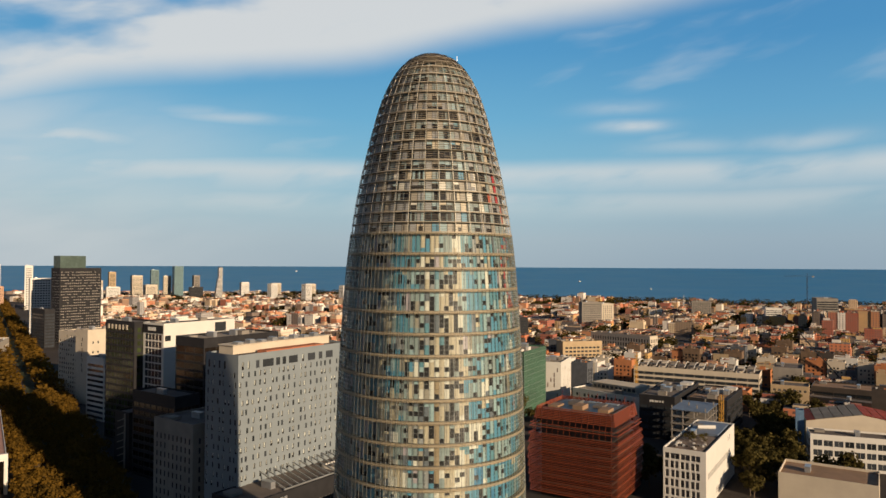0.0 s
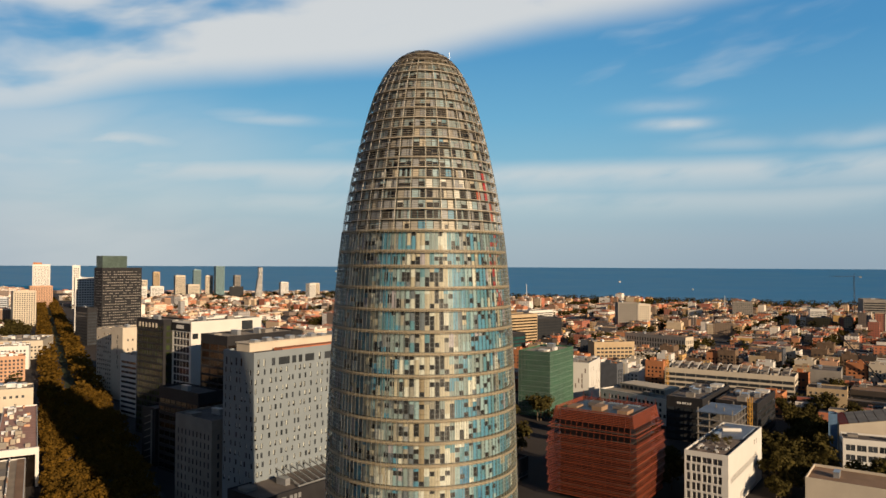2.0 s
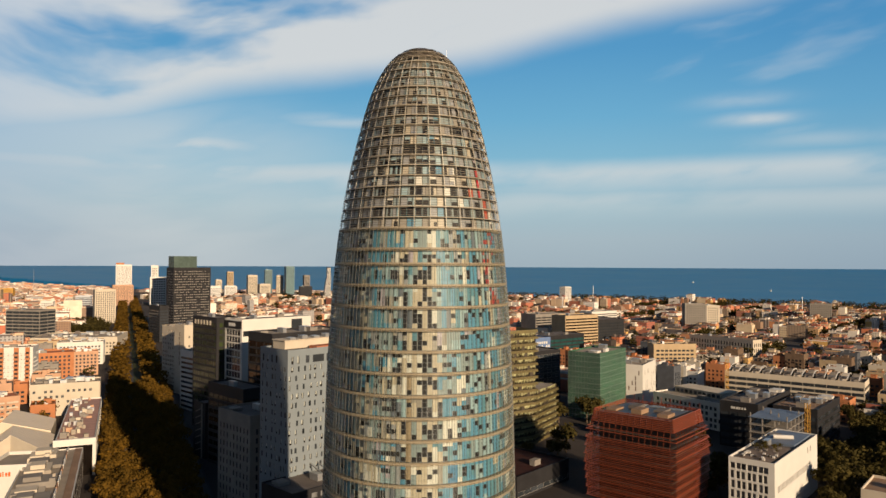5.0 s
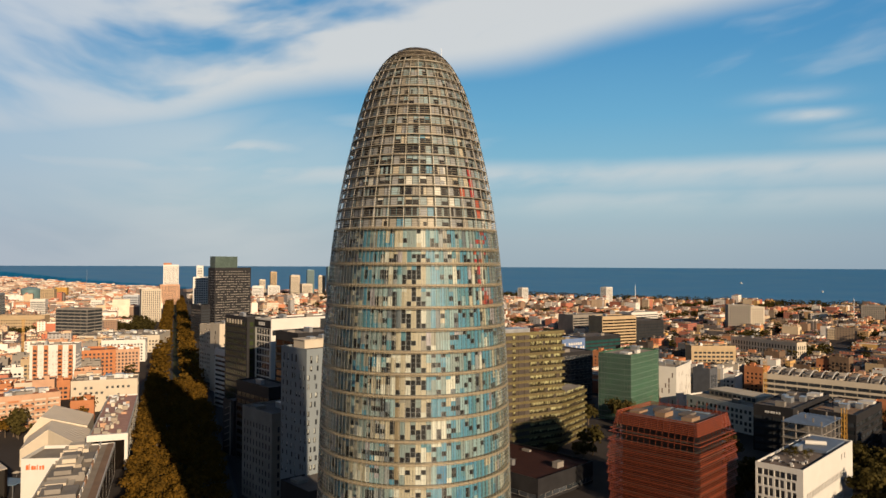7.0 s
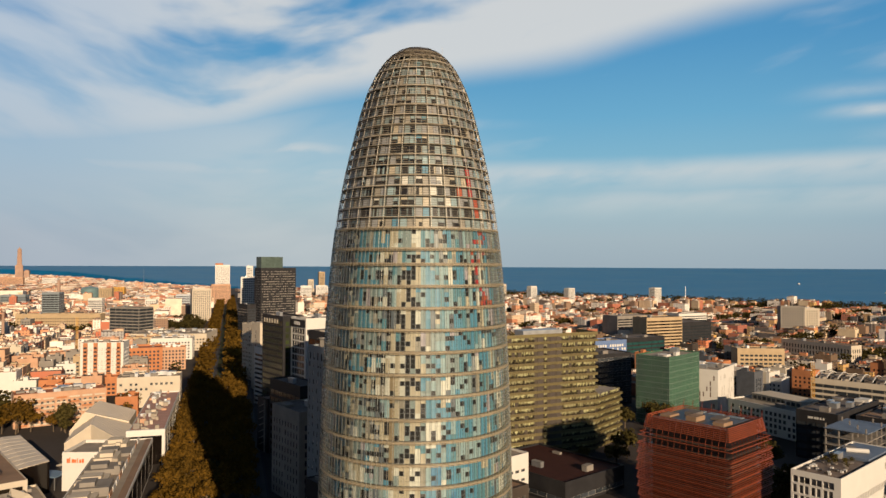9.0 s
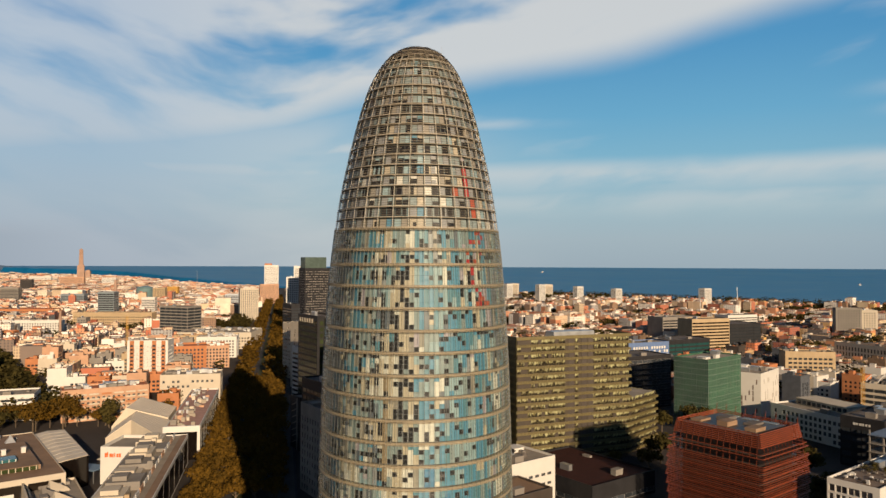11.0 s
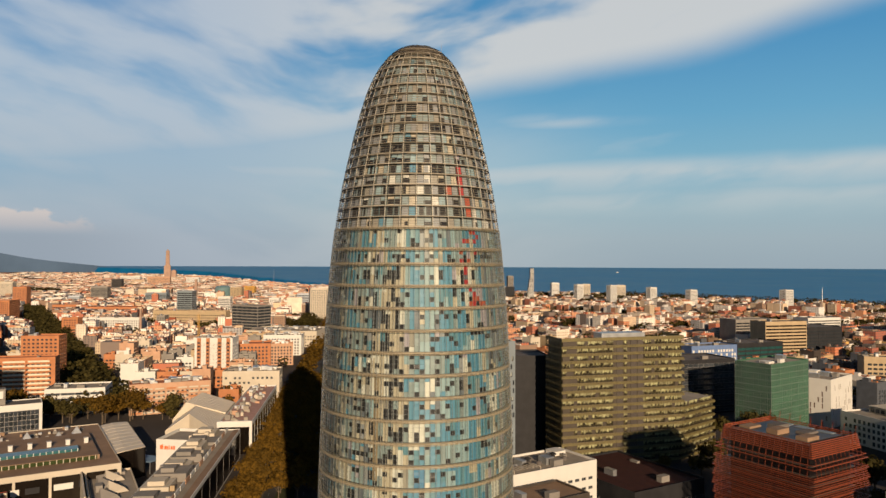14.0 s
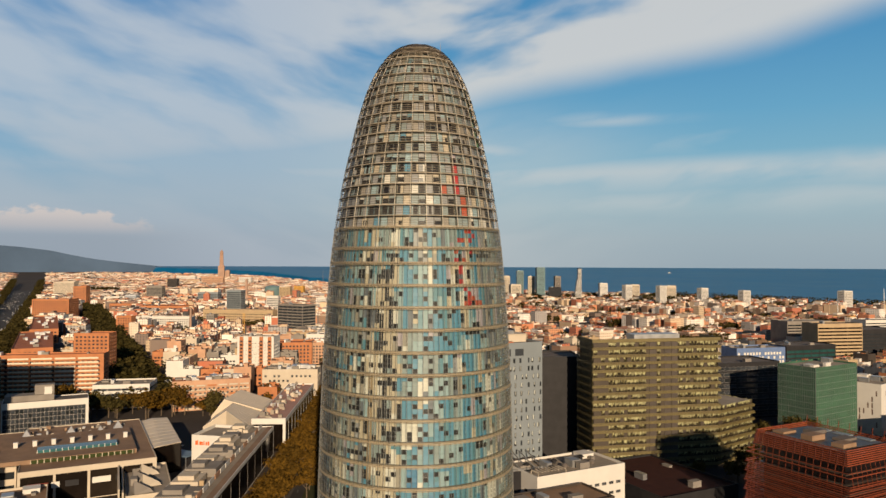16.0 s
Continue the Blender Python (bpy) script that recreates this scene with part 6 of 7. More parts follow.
for k, (x0, w, m) in enumerate(((3, 8, REDROOF), (12, 3, WHITE), (17, 5, BLACKMETAL), (27, 7, WHITE), (36, 9, BLACKMETAL))):
    b = Build()
    b.box(x0, -0.18, 6.2, x0 + w, -0.03, 8.6)
    part("shop_sign", b, m, hall, "plain bar for shop lettering")
for k in range(26):
    rr = random.Random(500 + k)
    b = Build()
    x0, y0 = rr.uniform(1, 44), rr.uniform(62, 82)
    b.box(x0, y0, 13.5, x0 + rr.uniform(0.7, 2.2), y0 + rr.uniform(0.7, 2.0), rr.uniform(14.0, 15.2))
    part("roof_unit", b, rr.choice([STEEL, CONCRETE, PALE, DARKROOF]), hall)
known("shopping_terrace_block", "low shopping front with terraces in shade", -160, 117, 25, 28, 24, 9, PALE, faces="fr", style="ribbon", storey=4.2, high=2.8, split=5, clutter=6, roof=DARKROOF, frame_mat=BLACKMETAL)
pav = known("terrace_pavilion", "pale shopping pavilion with sail-shaped roofs", -125, 176, -68, 44, 17, 8.6, PALE, faces="fl", style="ribbon", storey=4.2, high=2.6, split=6, clutter=3, roof=ROOFPALE, frame_mat=BLACKMETAL)
for k in range(5):
    b = Build()
    x0, y0 = 2 + 8.2 * k, 2.2 + 3.4 * (k % 2)
    b.v += [(x0, y0, 9), (x0 + 7, y0 + 1, 9), (x0 + 6, y0 + 8, 9), (x0 + 0.6, y0 + 7, 9), (x0 + 1.2, y0 + 1, 12.8), (x0 + 5, y0 + 6.6, 10.4)]
    for q in ((0, 1, 4), (1, 2, 5), (1, 5, 4), (2, 3, 5), (3, 4, 5), (3, 0, 4)):
        b.f.append(q), b.m.append(0), b.uv.append(None)
    part("roof_sail", b, PALE if k % 2 else CONCRETE, pav, "pale folded roof sail")
b = Build()
b.box(-1, -2.6, 0, 44, -2.0, 12.4)
b.box(-1, -1.2, 0, 44, -0.6, 11.0)
part("diagonal_wall", b, PALE, pav, "tall free-standing cream wall")
gb = known("glass_band_offices", "white office slab with dark gridded glazing", -230, 271, 25, 44, 17, 17.8, WHITE, faces="fr", rowsf=lambda k, w: [(1.0 + 2.75 * i, 3.70 + 2.75 * i, [(0.5 + 2.1 * j, 2.56 + 2.1 * j) for j in range(int((w - 0.6) / 2.1))]) for i in range(5)], clutter=0, roof=ROOFGREY, parapet=0.5, frame_mat=ROOFGREY, depth=0.2, bars=0)
b = Build()
b.box(1, 5, 17.8, 26, 15, 21.2)
b.box(16, 7, 21.2, 26, 14, 26.5)
part("plant_room", b, CONCRETE, gb, "grey roof plant rooms")
b = Build()
b.box(21, 6.4, 21.2, 25, 6.98, 25.4)
part("roof_unit", b, WHITE, gb)
known("cream_side_block", "plain cream block beside the glazed offices", -246, 277, 25, 13, 14, 16, TAN, faces="", clutter=1, roof=ROOFPALE)
brk = known("brick_apartments", "long orange-brick apartment block with white balconies", -318, 374, 9, 96, 14, 31.0, BRICK, faces="fr", bay=3.4, wide=2.3, high=1.5, storey=3.05, clutter=5, roof=TERRA)
for k in range(10):
    for j in range(6):
        b = Build()
        b.box(2 + 15.4 * j, -1.3, 1.0 + 3.05 * k, 15.6 + 15.4 * j, -0.02, 1.16 + 3.05 * k)
        b.box(2 + 15.4 * j, -1.3, 1.16 + 3.05 * k, 15.6 + 15.4 * j, -1.2, 2.2 + 3.05 * k)
        part("balcony", b, CREAMROOF, brk, "pale balcony band")
known("brick_apartments", "orange-brick apartment tower above the long block", -282, 470, 0, 29, 16, 38, BRICK, faces="fr", bay=3.4, wide=1.8, high=1.4, storey=3.05, clutter=2, roof=TERRA)
known("olive_glass_offices", "grey-green glass office tower", -306, 350, 2, 22, 18, 31, CONCRETE, faces="fr", style="ribbon", storey=3.4, high=2.0, split=4, glass=GLASS_GREEN, clutter=2)
known("white_curved_block", "white block with stepped terraces", -212, 345, 8, 36, 24, 15.5, WHITE, faces="fr", style="ribbon", storey=3.6, high=1.6, split=4, clutter=4, roof=ROOFPALE)
known("apartment_tower", "white apartment tower with orange-red brick bays", -144.9, 463, -6, 31, 18, 36, WHITE, faces="fr", storey=2.95, bay=2.6, wide=1.3, high=1.4, clutter=4, roof=ROOFPALE, skip=0.15)
apt = bpy.data.objects["apartment_tower"]
for x0, x1 in ((2.2, 5.2), (9.6, 12.4), (19.0, 22.0), (26.2, 29.0)):
    b = Build()
    b.box(x0, -0.9, 1.0, x1, -0.03, 36.6)
    part("brick_bay", b, BRICK, apt, "orange-red brick bay")
    for k in range(11):
        b = Build()
        b.box(x0 + 0.4, -1.0, 2.4 + 2.95 * k, x1 - 0.4, -0.92, 3.8 + 2.95 * k)
        part("bay_window", b, GLASS, apt)
for k in range(11):
    for x0, x1 in ((5.4, 9.4), (12.6, 18.8), (22.2, 26.0)):
        b = Build()
        b.box(x0, -1.1, 1.6 + 2.95 * k, x1, -0.03, 1.75 + 2.95 * k)
        b.box(x0, -1.1, 1.75 + 2.95 * k, x1, -1.02, 2.6 + 2.95 * k)
        part("balcony", b, WHITE, apt, "white balcony")
known("brick_roof_terraces", "long brick block with terracotta roof terraces", -336, 476, 26, 31, 170, 24, BRICK, faces="fr", storey=3.1, bay=3.6, wide=1.8, clutter=14, roof=TERRA)
known("brick_roof_terraces", "long brick block along a wide road", -414, 655, 26, 28, 220, 24, BRICK, faces="fr", storey=3.1, bay=3.6, wide=1.8, clutter=14, roof=TERRA)
known("brick_apartments", "orange-brick apartment block with pale balconies", -628, 1075, 0, 60, 36, 36, BRICK, faces="fr", storey=3.1, clutter=5, roof=ROOFPALE)
known("brick_apartments", "slim orange-brick apartment tower", -726, 1434, 0, 27, 20, 46, BRICK, faces="fr", storey=3.1, clutter=1)
known("tower_block", "pale apartment slab beside a wide road", -990, 1890, 0, 56, 16, 42, PALE, faces="f", storey=3.1, clutter=1)
known("salmon_apartments", "salmon apartment block with balconies and a cluttered roof", -157, 336, 18, 50, 18, 19, PINK, faces="flr", storey=3.0, bay=2.9, wide=1.5, high=1.5, clutter=24, roof=TERRA)
sal = bpy.data.objects["salmon_apartments"]
for k in range(6):
    for j in range(7):
        b = Build()
        b.box(1.2 + 7.0 * j, -1.25, 0.95 + 3.0 * k, 6.9 + 7.0 * j, -0.02, 1.1 + 3.0 * k)
        b.box(1.2 + 7.0 * j, -1.25, 1.1 + 3.0 * k, 6.9 + 7.0 * j, -1.15, 1.95 + 3.0 * k)
        part("balcony", b, PALE if (k + j) % 4 else BRICK, sal, "pale balcony")
known("beige_cube", "beige plain apartment block", -108, 384, 0, 40, 20, 19.8, PALE, faces="fr", skip=0.5, clutter=16, roof=ROOFPALE)
known("brick_offices", "low red-brick block with a tiled roof", -143, 520, 6, 52, 22, 24, BRICK, faces="f", storey=3.2, clutter=5, roof=TERRA)
known("red_brick_hall", "low red-brick block with a terracotta roof beside the avenue", -137, 592, 4, 56, 26, 17, BRICK, faces="fr", storey=3.3, clutter=9, roof=TERRA)
known("stepped_apartments", "salmon apartment row with a cluttered flat roof", -128, 556, 5, 54, 14, 20, PINK, faces="fr", storey=3.0, bay=2.9, wide=1.5, clutter=8, roof=TERRA)
known("stepped_apartments", "white apartment row with a flat roof", -112, 634, -3, 40, 22, 21, WHITE, faces="fr", storey=3.0, bay=3.0, wide=1.6, clutter=9, roof=ROOFPALE)
known("stepped_apartments", "tan apartment row with a flat roof", -140, 676, -5, 66, 16, 19, TAN, faces="fr", storey=3.1, bay=3.0, wide=1.6, clutter=8, roof=TERRA)
known("long_apartments", "long salmon apartment row", -233, 579, 32, 70, 14, 13, PINK, faces="f", storey=3.0, clutter=5, roof=TERRA)
known("unfinished_offices", "grey concrete office frame with dark glass bands", -182, 850, -35, 46, 26, 41, CONCRETE, faces="flr", style="ribbon", storey=4.0, high=2.7, split=5, clutter=2)
known("white_flat_block", "wide white low block", -143, 720, -10, 84, 60, 18, PALE, faces="fr", skip=0.2, clutter=44, roof=ROOFPALE)
known("white_long_apartments", "long white apartment row", -397, 900, -6, 86, 14, 20.5, WHITE, faces="f", storey=3.0, clutter=3)
known("yellow_long_block", "long cream building with rows of windows", -326, 1000, -12, 116, 18, 24, TAN, faces="f", storey=4, clutter=2)
known("apartment_tower", "cream apartment tower with balconies", -96.6, 1135.6, 10, 31, 20, 53.5, PALE, faces="fr", storey=3.0, clutter=2)
known("apartment_tower", "salmon apartment block at the avenue", -78, 1650, 5, 44, 26, 46, PINK, faces="fr", storey=3.1, clutter=2)
known("blue_grey_offices", "blue-grey glass office block", -324, 1137, -8, 26, 22, 49, GREY, faces="fr", style="ribbon", storey=3.6, high=2.0, split=4, clutter=1)
known("brown_hall", "brown flat-roofed industrial block", -489, 1182, -8, 90, 40, 19, BRICK, faces="f", clutter=2, roof=TERRA)
gas = thing("storage_drum", "pale round storage drum", "tank", pose(-350, 1700, 0))
b = Build()
b.tube([(0, 0, 0), (0, 0, 36), (0, 0, 40), (0, 0, 42)], [20, 20, 15, 4], 28)
part("drum", b, PALETEAL, gas)
keep(-375, 1675, 0, 50, 50)
# sea-front towers and the far power station
rnd = random.Random(21)
for x, y, w, top, m in ((8, 1581, 22, 91, WHITE), (228, 2006, 26, 72, TAN), (290, 1996, 40, 62, PALE), (329, 1960, 30, 78, PALETEAL), (366, 1982, 30, 61, PALE), (386, 1930, 36, 88, PALETEAL), (443, 1964, 26, 62, CONCRETE),
                        (571, 1928, 34, 42, WHITE), (657, 1899, 35, 39, PALE), (749, 1863, 39, 37, PALE), (400, 1800, 50, 34, BLACKMETAL), (215, 1900, 48, 34, WHITE), (196, 2009, 25, 49, PALE), (150, 1700, 40, 40, WHITE), (300, 1850, 44, 40, PALE)):
    known("seafront_tower", "far seafront tower of glass and pale concrete", x - w * 0.34, y, rnd.uniform(-8, 12), w * 0.68, w * 0.5, top, m, faces="fl", storey=3.6, bay=3.6, wide=2.6, high=1.7, clutter=1, bars=0)
sail = thing("sail_tower", "white curved seafront tower with rows of dark balconies", "tower", pose(496, 1935, 0))
for k in range(24):
    z = 3.6 * k
    lobe = 9.5 - 0.5 * k if k < 15 else 0.0
    b = Build()
    b.box(-lobe, 0, z, 11.0, 14, z + 1.5, 0)
    b.box(-lobe + 0.5, 0.5, z + 1.5, 10.5, 13.5, z + 3.6, 1)
    part("storey", b, [WHITE, GLASS], sail)
keep(484, 1930, 0, 30, 24)
st = thing("power_station", "three tall joined concrete chimneys of a power station", "chimney", pose(-1043, 3879, lift(-1043, 3879) - 30))
STACK = mat("weathered_concrete", (0.36, 0.235, 0.17), 0.9, var=0.25, scale=0.05)
for k in range(3):
    b = Build()
    b.tube([(-12 + 10 * k, 0, 0), (-12 + 10 * k, 0, 66), (-9 + 7 * k, 0, 72), (-8 + 6 * k, 0, 150 + 6 * (k == 1))], [7, 6.5, 4.4, 3.2], 12)
    part("chimney", b, STACK, st)
b = Build()
b.box(-19, -8, 0, 8, 10, 62)
b.box(8, -6, 0, 15, 8, 46)
b.box(-19, -7, 62, -3, 9, 66)
part("boiler_house", b, STACK, st)
b = Build()
b.box(20, -10, 0, 44, 10, 40)
b.box(24, -6, 40, 40, 6, 44)
part("turbine_hall", b, STACK, st)

# middle-distance blocks of the west town: x, y, width, depth, height, base, wall, storey
OCHRE = mat("ochre_plaster", (0.50, 0.27, 0.06), 0.8, var=0.15, scale=0.1)
for label, x, y, w, d, h, z, m, kind_ in (
        ("grey-beige apartment slab with balcony bands", -627, 1589, 39, 16, 42, 0, CONCRETE, "ribbon"),
        ("dark glass block among pale houses", -943, 2685, 39, 20, 36, 0, DARKBROWN, "ribbon"),
        ("pale apartment slab beside a wide road", -1081, 2136, 41, 18, 39, 0, PALE, "grid"),
        ("wide grey office block with window bands", -494, 1547, 49, 20, 29, 0, GREY, "ribbon"),
        ("beige apartment tower with small windows", -315, 1598, 27, 18, 40, 0, TAN, "grid"),
        ("white apartment slab with rows of balconies", -272, 1226, 23, 14, 35, 0, WHITE, "ribbon"),
        ("white apartment tower beside green trees", -189, 1309, 20, 14, 28, 0, WHITE, "grid"),
        ("grey-green glass apartment tower", -134, 1303, 25, 16, 37, 0, BLUEGREY, "ribbon"),
        ("slim beige apartment tower", -152, 1330, 13, 14, 34, 0, PALE, "grid"),
        ("ochre yellow painted block", -343, 1991, 29, 18, 30, 0, OCHRE, "grid"),
        ("small grey apartment block by a brick chimney", -303, 935, 12, 14, 21, 0, CONCRETE, "grid"),
        ("orange-brick apartment block with a flat roof", -404, 860, 22, 12, 24, 0, BRICK, "grid"),
        ("low orange-brick block with a flat roof", -377, 822, 34, 14, 14, 0, BRICK, "ribbon"),
        ("long rust-brown roofed hall", -574, 1250, 54, 24, 19, 0, BRICK, "ribbon"),
        ("long salmon apartment row near the shore", -946, 3159, 100, 18, 29, 6, PINK, "grid"),
        ("long white apartment row near the shore", -1187, 3553, 100, 18, 17, 14, WHITE, "grid"),
        ("long white apartment row near the shore", -800, 3246, 60, 18, 24, 7, WHITE, "grid"),
        ("white stepped apartment block", -712, 1556, 38, 16, 18, 0, WHITE, "grid"),
        ("grey-blue glass block beside white apartments", -665, 1560, 26, 16, 22, 0, BLUEGREY, "ribbon"),
        ("small red painted block", -307, 990, 17, 8, 14, 0, COPPER, "grid")):
    known("town_block", label, x, y, -9, w, d, h, m, faces="fr", style=kind_, storey=3.2, high=1.6, split=5, bay=3.6, wide=1.9, bars=0, clutter=1, z0=z, roof=ROOFPALE)
# small parks left free of houses: x, y, half width, half depth
PARKS = ((-679, 2320, 60, 14), (-1034, 2326, 45, 14), (-235, 930, 18, 14), (-120, 1088, 34, 16), (-411, 1172, 22, 14), (-300, 815, 12, 9), (-506, 1490, 26, 14), (-332, 1008, 12, 10), (-330, 1935, 40, 12), (-350, 1361, 20, 12))
for x, y, hw, hd in PARKS:
    keep(x - hw, y - hd, 0, 2 * hw, 2 * hd)
for label, x, y, h, r0 in (("tall tapering brick factory chimney", -418, 1709, 57, 4.6), ("slim brick factory chimney between apartments", -307, 873, 35, 2.0)):
    st = thing("factory_chimney", label, "chimney", pose(x, y, 0))
    keep(x - 5, y - 5, 0, 10, 10)
    b = Build()
    b.tube([(0, 0, 0), (0, 0, h - 2.5)], [r0, r0 * 0.72], 14)
    part("shaft", b, STACK, st)
    b = Build()
    b.tube([(0, 0, h - 2.5), (0, 0, h - 1.6), (0, 0, h)], [r0 * 0.72, r0 * 0.86, r0 * 0.82], 14)
    part("cap", b, STACK, st)

known("blue_white_block", "blue and white painted low block", 262, 420, 12, 46, 20, 30, mat("blue_paint_far", (0.10, 0.16, 0.30), 0.7), faces="fr", bay=2.8, wide=1.9, high=2.2, skip=0.3, glass=WHITE, frame_mat=WHITE, clutter=3, roof=ROOFPALE)

# shopping court: awnings, parasols and a blue canopy
for k, (x, y) in enumerate(((-122, 226), (-119, 232), (-112, 238), (-108, 246), (-121, 240))):
    pr = thing("parasol", "red market parasol over the court" if k % 2 else "cream market parasol over the court", "parasol", pose(x, y, 0), "court parasols")
    b = Build()
    b.tube([(0, 0, 0), (0, 0, 2.6)], [0.06, 0.05], 6)
    part("pole", b, STEEL, pr)
    b = Build()
    b.tube([(0, 0, 2.2), (0, 0, 2.9)], [2.0, 0.08], 8)
    part("canopy", b, REDROOF if k % 2 else PALE, pr)
cn = thing("court_canopy", "flat blue-grey canopy on posts over the court", "canopy", pose(-121, 212, 0, 0, 0, -30))
b = Build()
b.box(0, 0, 5.4, 16, 9, 5.8)
part("roof", b, mat("blue_canopy_sheet", (0.12, 0.18, 0.24), 0.5), cn)
for x in (0.5, 15.2):
    for y in (0.5, 8.2):
        b = Build()
        b.box(x, y, 0, x + 0.3, y + 0.3, 5.4)
        part("post", b, STEEL, cn)

# blocks by the square, known by their shade on the shopping hall and the brick apartments
known("square_tower", "plain grey office tower by the square", -263, 118, 0, 54, 20, 90, CONCRETE, faces="fr", style="ribbon", storey=4.5, high=2.2, split=6, clutter=1)
known("square_pavilion", "plain low pavilion by the square", -214, 62, 25, 60, 30, 33, CONCRETE, faces="f", style="ribbon", storey=5, high=2.4, split=6, clutter=2)

# ---- the town: house after house ----
AVENUE = (-67.0, -16.0)


def free(x, y, rad):
    if AVENUE[0] - rad < x < AVENUE[1] + rad and y < 1900:
        return False
    if math.hypot(x, y) < 62 or taken(x, y, rad):
        return False
    if x > 20 and y < 330 - 0.25 * x and x < 360:
        return False
    if -300 < x < -60 and y < 340 + 0.35 * (-100 - x) * (x < -100):
        return False
    if abs(x + 245 + 0.473 * (y - 495)) < 28 + rad * 0.7 and 300 < y < 1420:      # tree-lined street
        return False
    if -0.51 * (y - 928) - 640 - rad < x < -0.485 * (y - 928) - 566 + rad and y > 500:      # wide road out of town
        return False
    a, r = math.degrees(math.atan2(x - CX, y - CY)), math.hypot(x - CX, y - CY)
    return r < coast(a) - 60 and r < 4750


HOUSE_WALLS = [PINK, PALE, TAN, BRICK, WHITE, CONCRETE]
DARK_WALLS = [DARKBROWN, mat("umber_plaster", (0.15, 0.10, 0.065), 0.85, var=0.3), mat("slate_cladding", (0.075, 0.08, 0.09), 0.7, var=0.3)]


def house_template(k):
    """One terrace house with real window openings front and back, a flat tiled roof, a stair head and a parapet."""
    rnd = random.Random(100 + k)
    w, d, n = rnd.choice((11, 13, 15, 18)), rnd.choice((13, 15)), rnd.choice((4, 5, 5, 6, 7))
    h = n * 3.05 + 0.8
    wall = HOUSE_WALLS[k % 6] if k < 18 else DARK_WALLS[k % 3]
    e = thing("house", (["salmon", "cream", "tan", "orange brick", "white", "grey"][k % 6] if k < 18 else ["dark brown", "umber", "slate grey"][k % 3]) + " plaster town house with a flat roof and small windows", "house", pose(0, 0, 0))
    b, g = Build(), Build()
    b.box(-w / 2 + 0.3, -d / 2 + 0.3, 0, w / 2 - 0.3, d / 2 - 0.3, h - 0.3, 1)
    bay, wide = rnd.choice(((2.7, 1.2), (3.2, 1.6), (3.0, 2.0)))
    for m, width, open_ in ((pose(-w / 2, -d / 2, 0), w, True), (pose(w / 2, -d / 2, 0, 0, 0, 90), d, k % 2), (pose(w / 2, d / 2, 0, 0, 0, 180), w, True), (pose(-w / 2, d / 2, 0, 0, 0, -90), d, False)):
        rows = rows_grid(width, 0.3, h - 0.5, 3.05, bay, wide, 1.6, 0.85, skip=0.1, seed=k) if open_ else []
        side(b, m, width, 0, h, rows, 0.28)
        for zb, zt, spans in rows:
            for u0, u1 in spans:
                g.quad(*[tuple(m @ Vector(p)) for p in ((u0, 0.25, zb), (u1, 0.25, zb), (u1, 0.25, zt), (u0, 0.25, zt))])
        if open_ and k % 3:
            for zb, zt, spans in rows[1:]:
                for u0, u1 in spans[::2]:
                    c = [tuple(m @ Vector(p)) for p in ((u0 - 0.4, -0.9, zb - 0.8), (u1 + 0.4, -0.9, zb - 0.8), (u1 + 0.4, -0.002, zb - 0.8), (u0 - 0.4, -0.002, zb - 0.8))]
                    t = [(p[0], p[1], p[2] + 0.95) for p in c]
                    b.poly(c[::-1]), b.quad(c[0], c[1], t[1], t[0]), b.quad(c[1], c[2], t[2], t[1]), b.quad(c[3], c[0], t[0], t[3])
    for x0, y0, x1, y1 in ((-w / 2, -d / 2, w / 2, -d / 2 + 0.25), (-w / 2, d / 2 - 0.25, w / 2, d / 2), (-w / 2, -d / 2 + 0.25, -w / 2 + 0.25, d / 2 - 0.25), (w / 2 - 0.25, -d / 2 + 0.25, w / 2, d / 2 - 0.25)):
        b.box(x0, y0, h, x1, y1, h + 0.9, 0)
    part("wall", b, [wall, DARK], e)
    part("glazing", g, GLASS, e, "", "stuff")
    r = Build()
    r.box(-w / 2 + 0.25, -d / 2 + 0.25, h - 0.25, w / 2 - 0.25, d / 2 - 0.25, h + 0.03)
    roof_part = part("roof", r, rnd.choice([TERRA, ROOFPALE, TERRA, ROOFGREY] if k < 18 else [ROOFGREY, DARKROOF]), e)
    s = Build()
    x, y = rnd.uniform(-w / 4, w / 4), rnd.uniform(-d / 4, d / 4)
    s.box(x - 1.5, y - 2, h, x + 1.5, y + 2, h + 2.6)
    s.box(x - 1.7, y - 2.2, h + 2.6, x + 1.7, y + 2.2, h + 2.75)
    part("stair_head", s, wall, roof_part)
    for j in range(rnd.choice((2, 3, 4))):
        c = Build()
        x, y = rnd.uniform(-w / 2 + 1, w / 2 - 1), rnd.uniform(-d / 2 + 1, d / 2 - 1)
        a = rnd.uniform(0.3, 0.9)
        c.box(x - a, y - a, h, x + a, y + a, h + rnd.uniform(0.7, 1.7))
        part(rnd.choice(["chimney", "roof_unit"]), c, rnd.choice([WHITE, CONCRETE, BRICK]), roof_part)
    return e, w, d


TEMPLATES = [house_template(k) for k in range(24)]
EAST_KINDS = (2, 5, 8, 3, 1, 0, 7, 4, 10, 18, 19, 20, 21, 22, 23, 14, 9)
for e, w, d in TEMPLATES:
    e["group"] = "town houses"
used = set()
west_town, east_town = Build(), Build()
near_n = 0
gaps = []
rnd = random.Random(77)


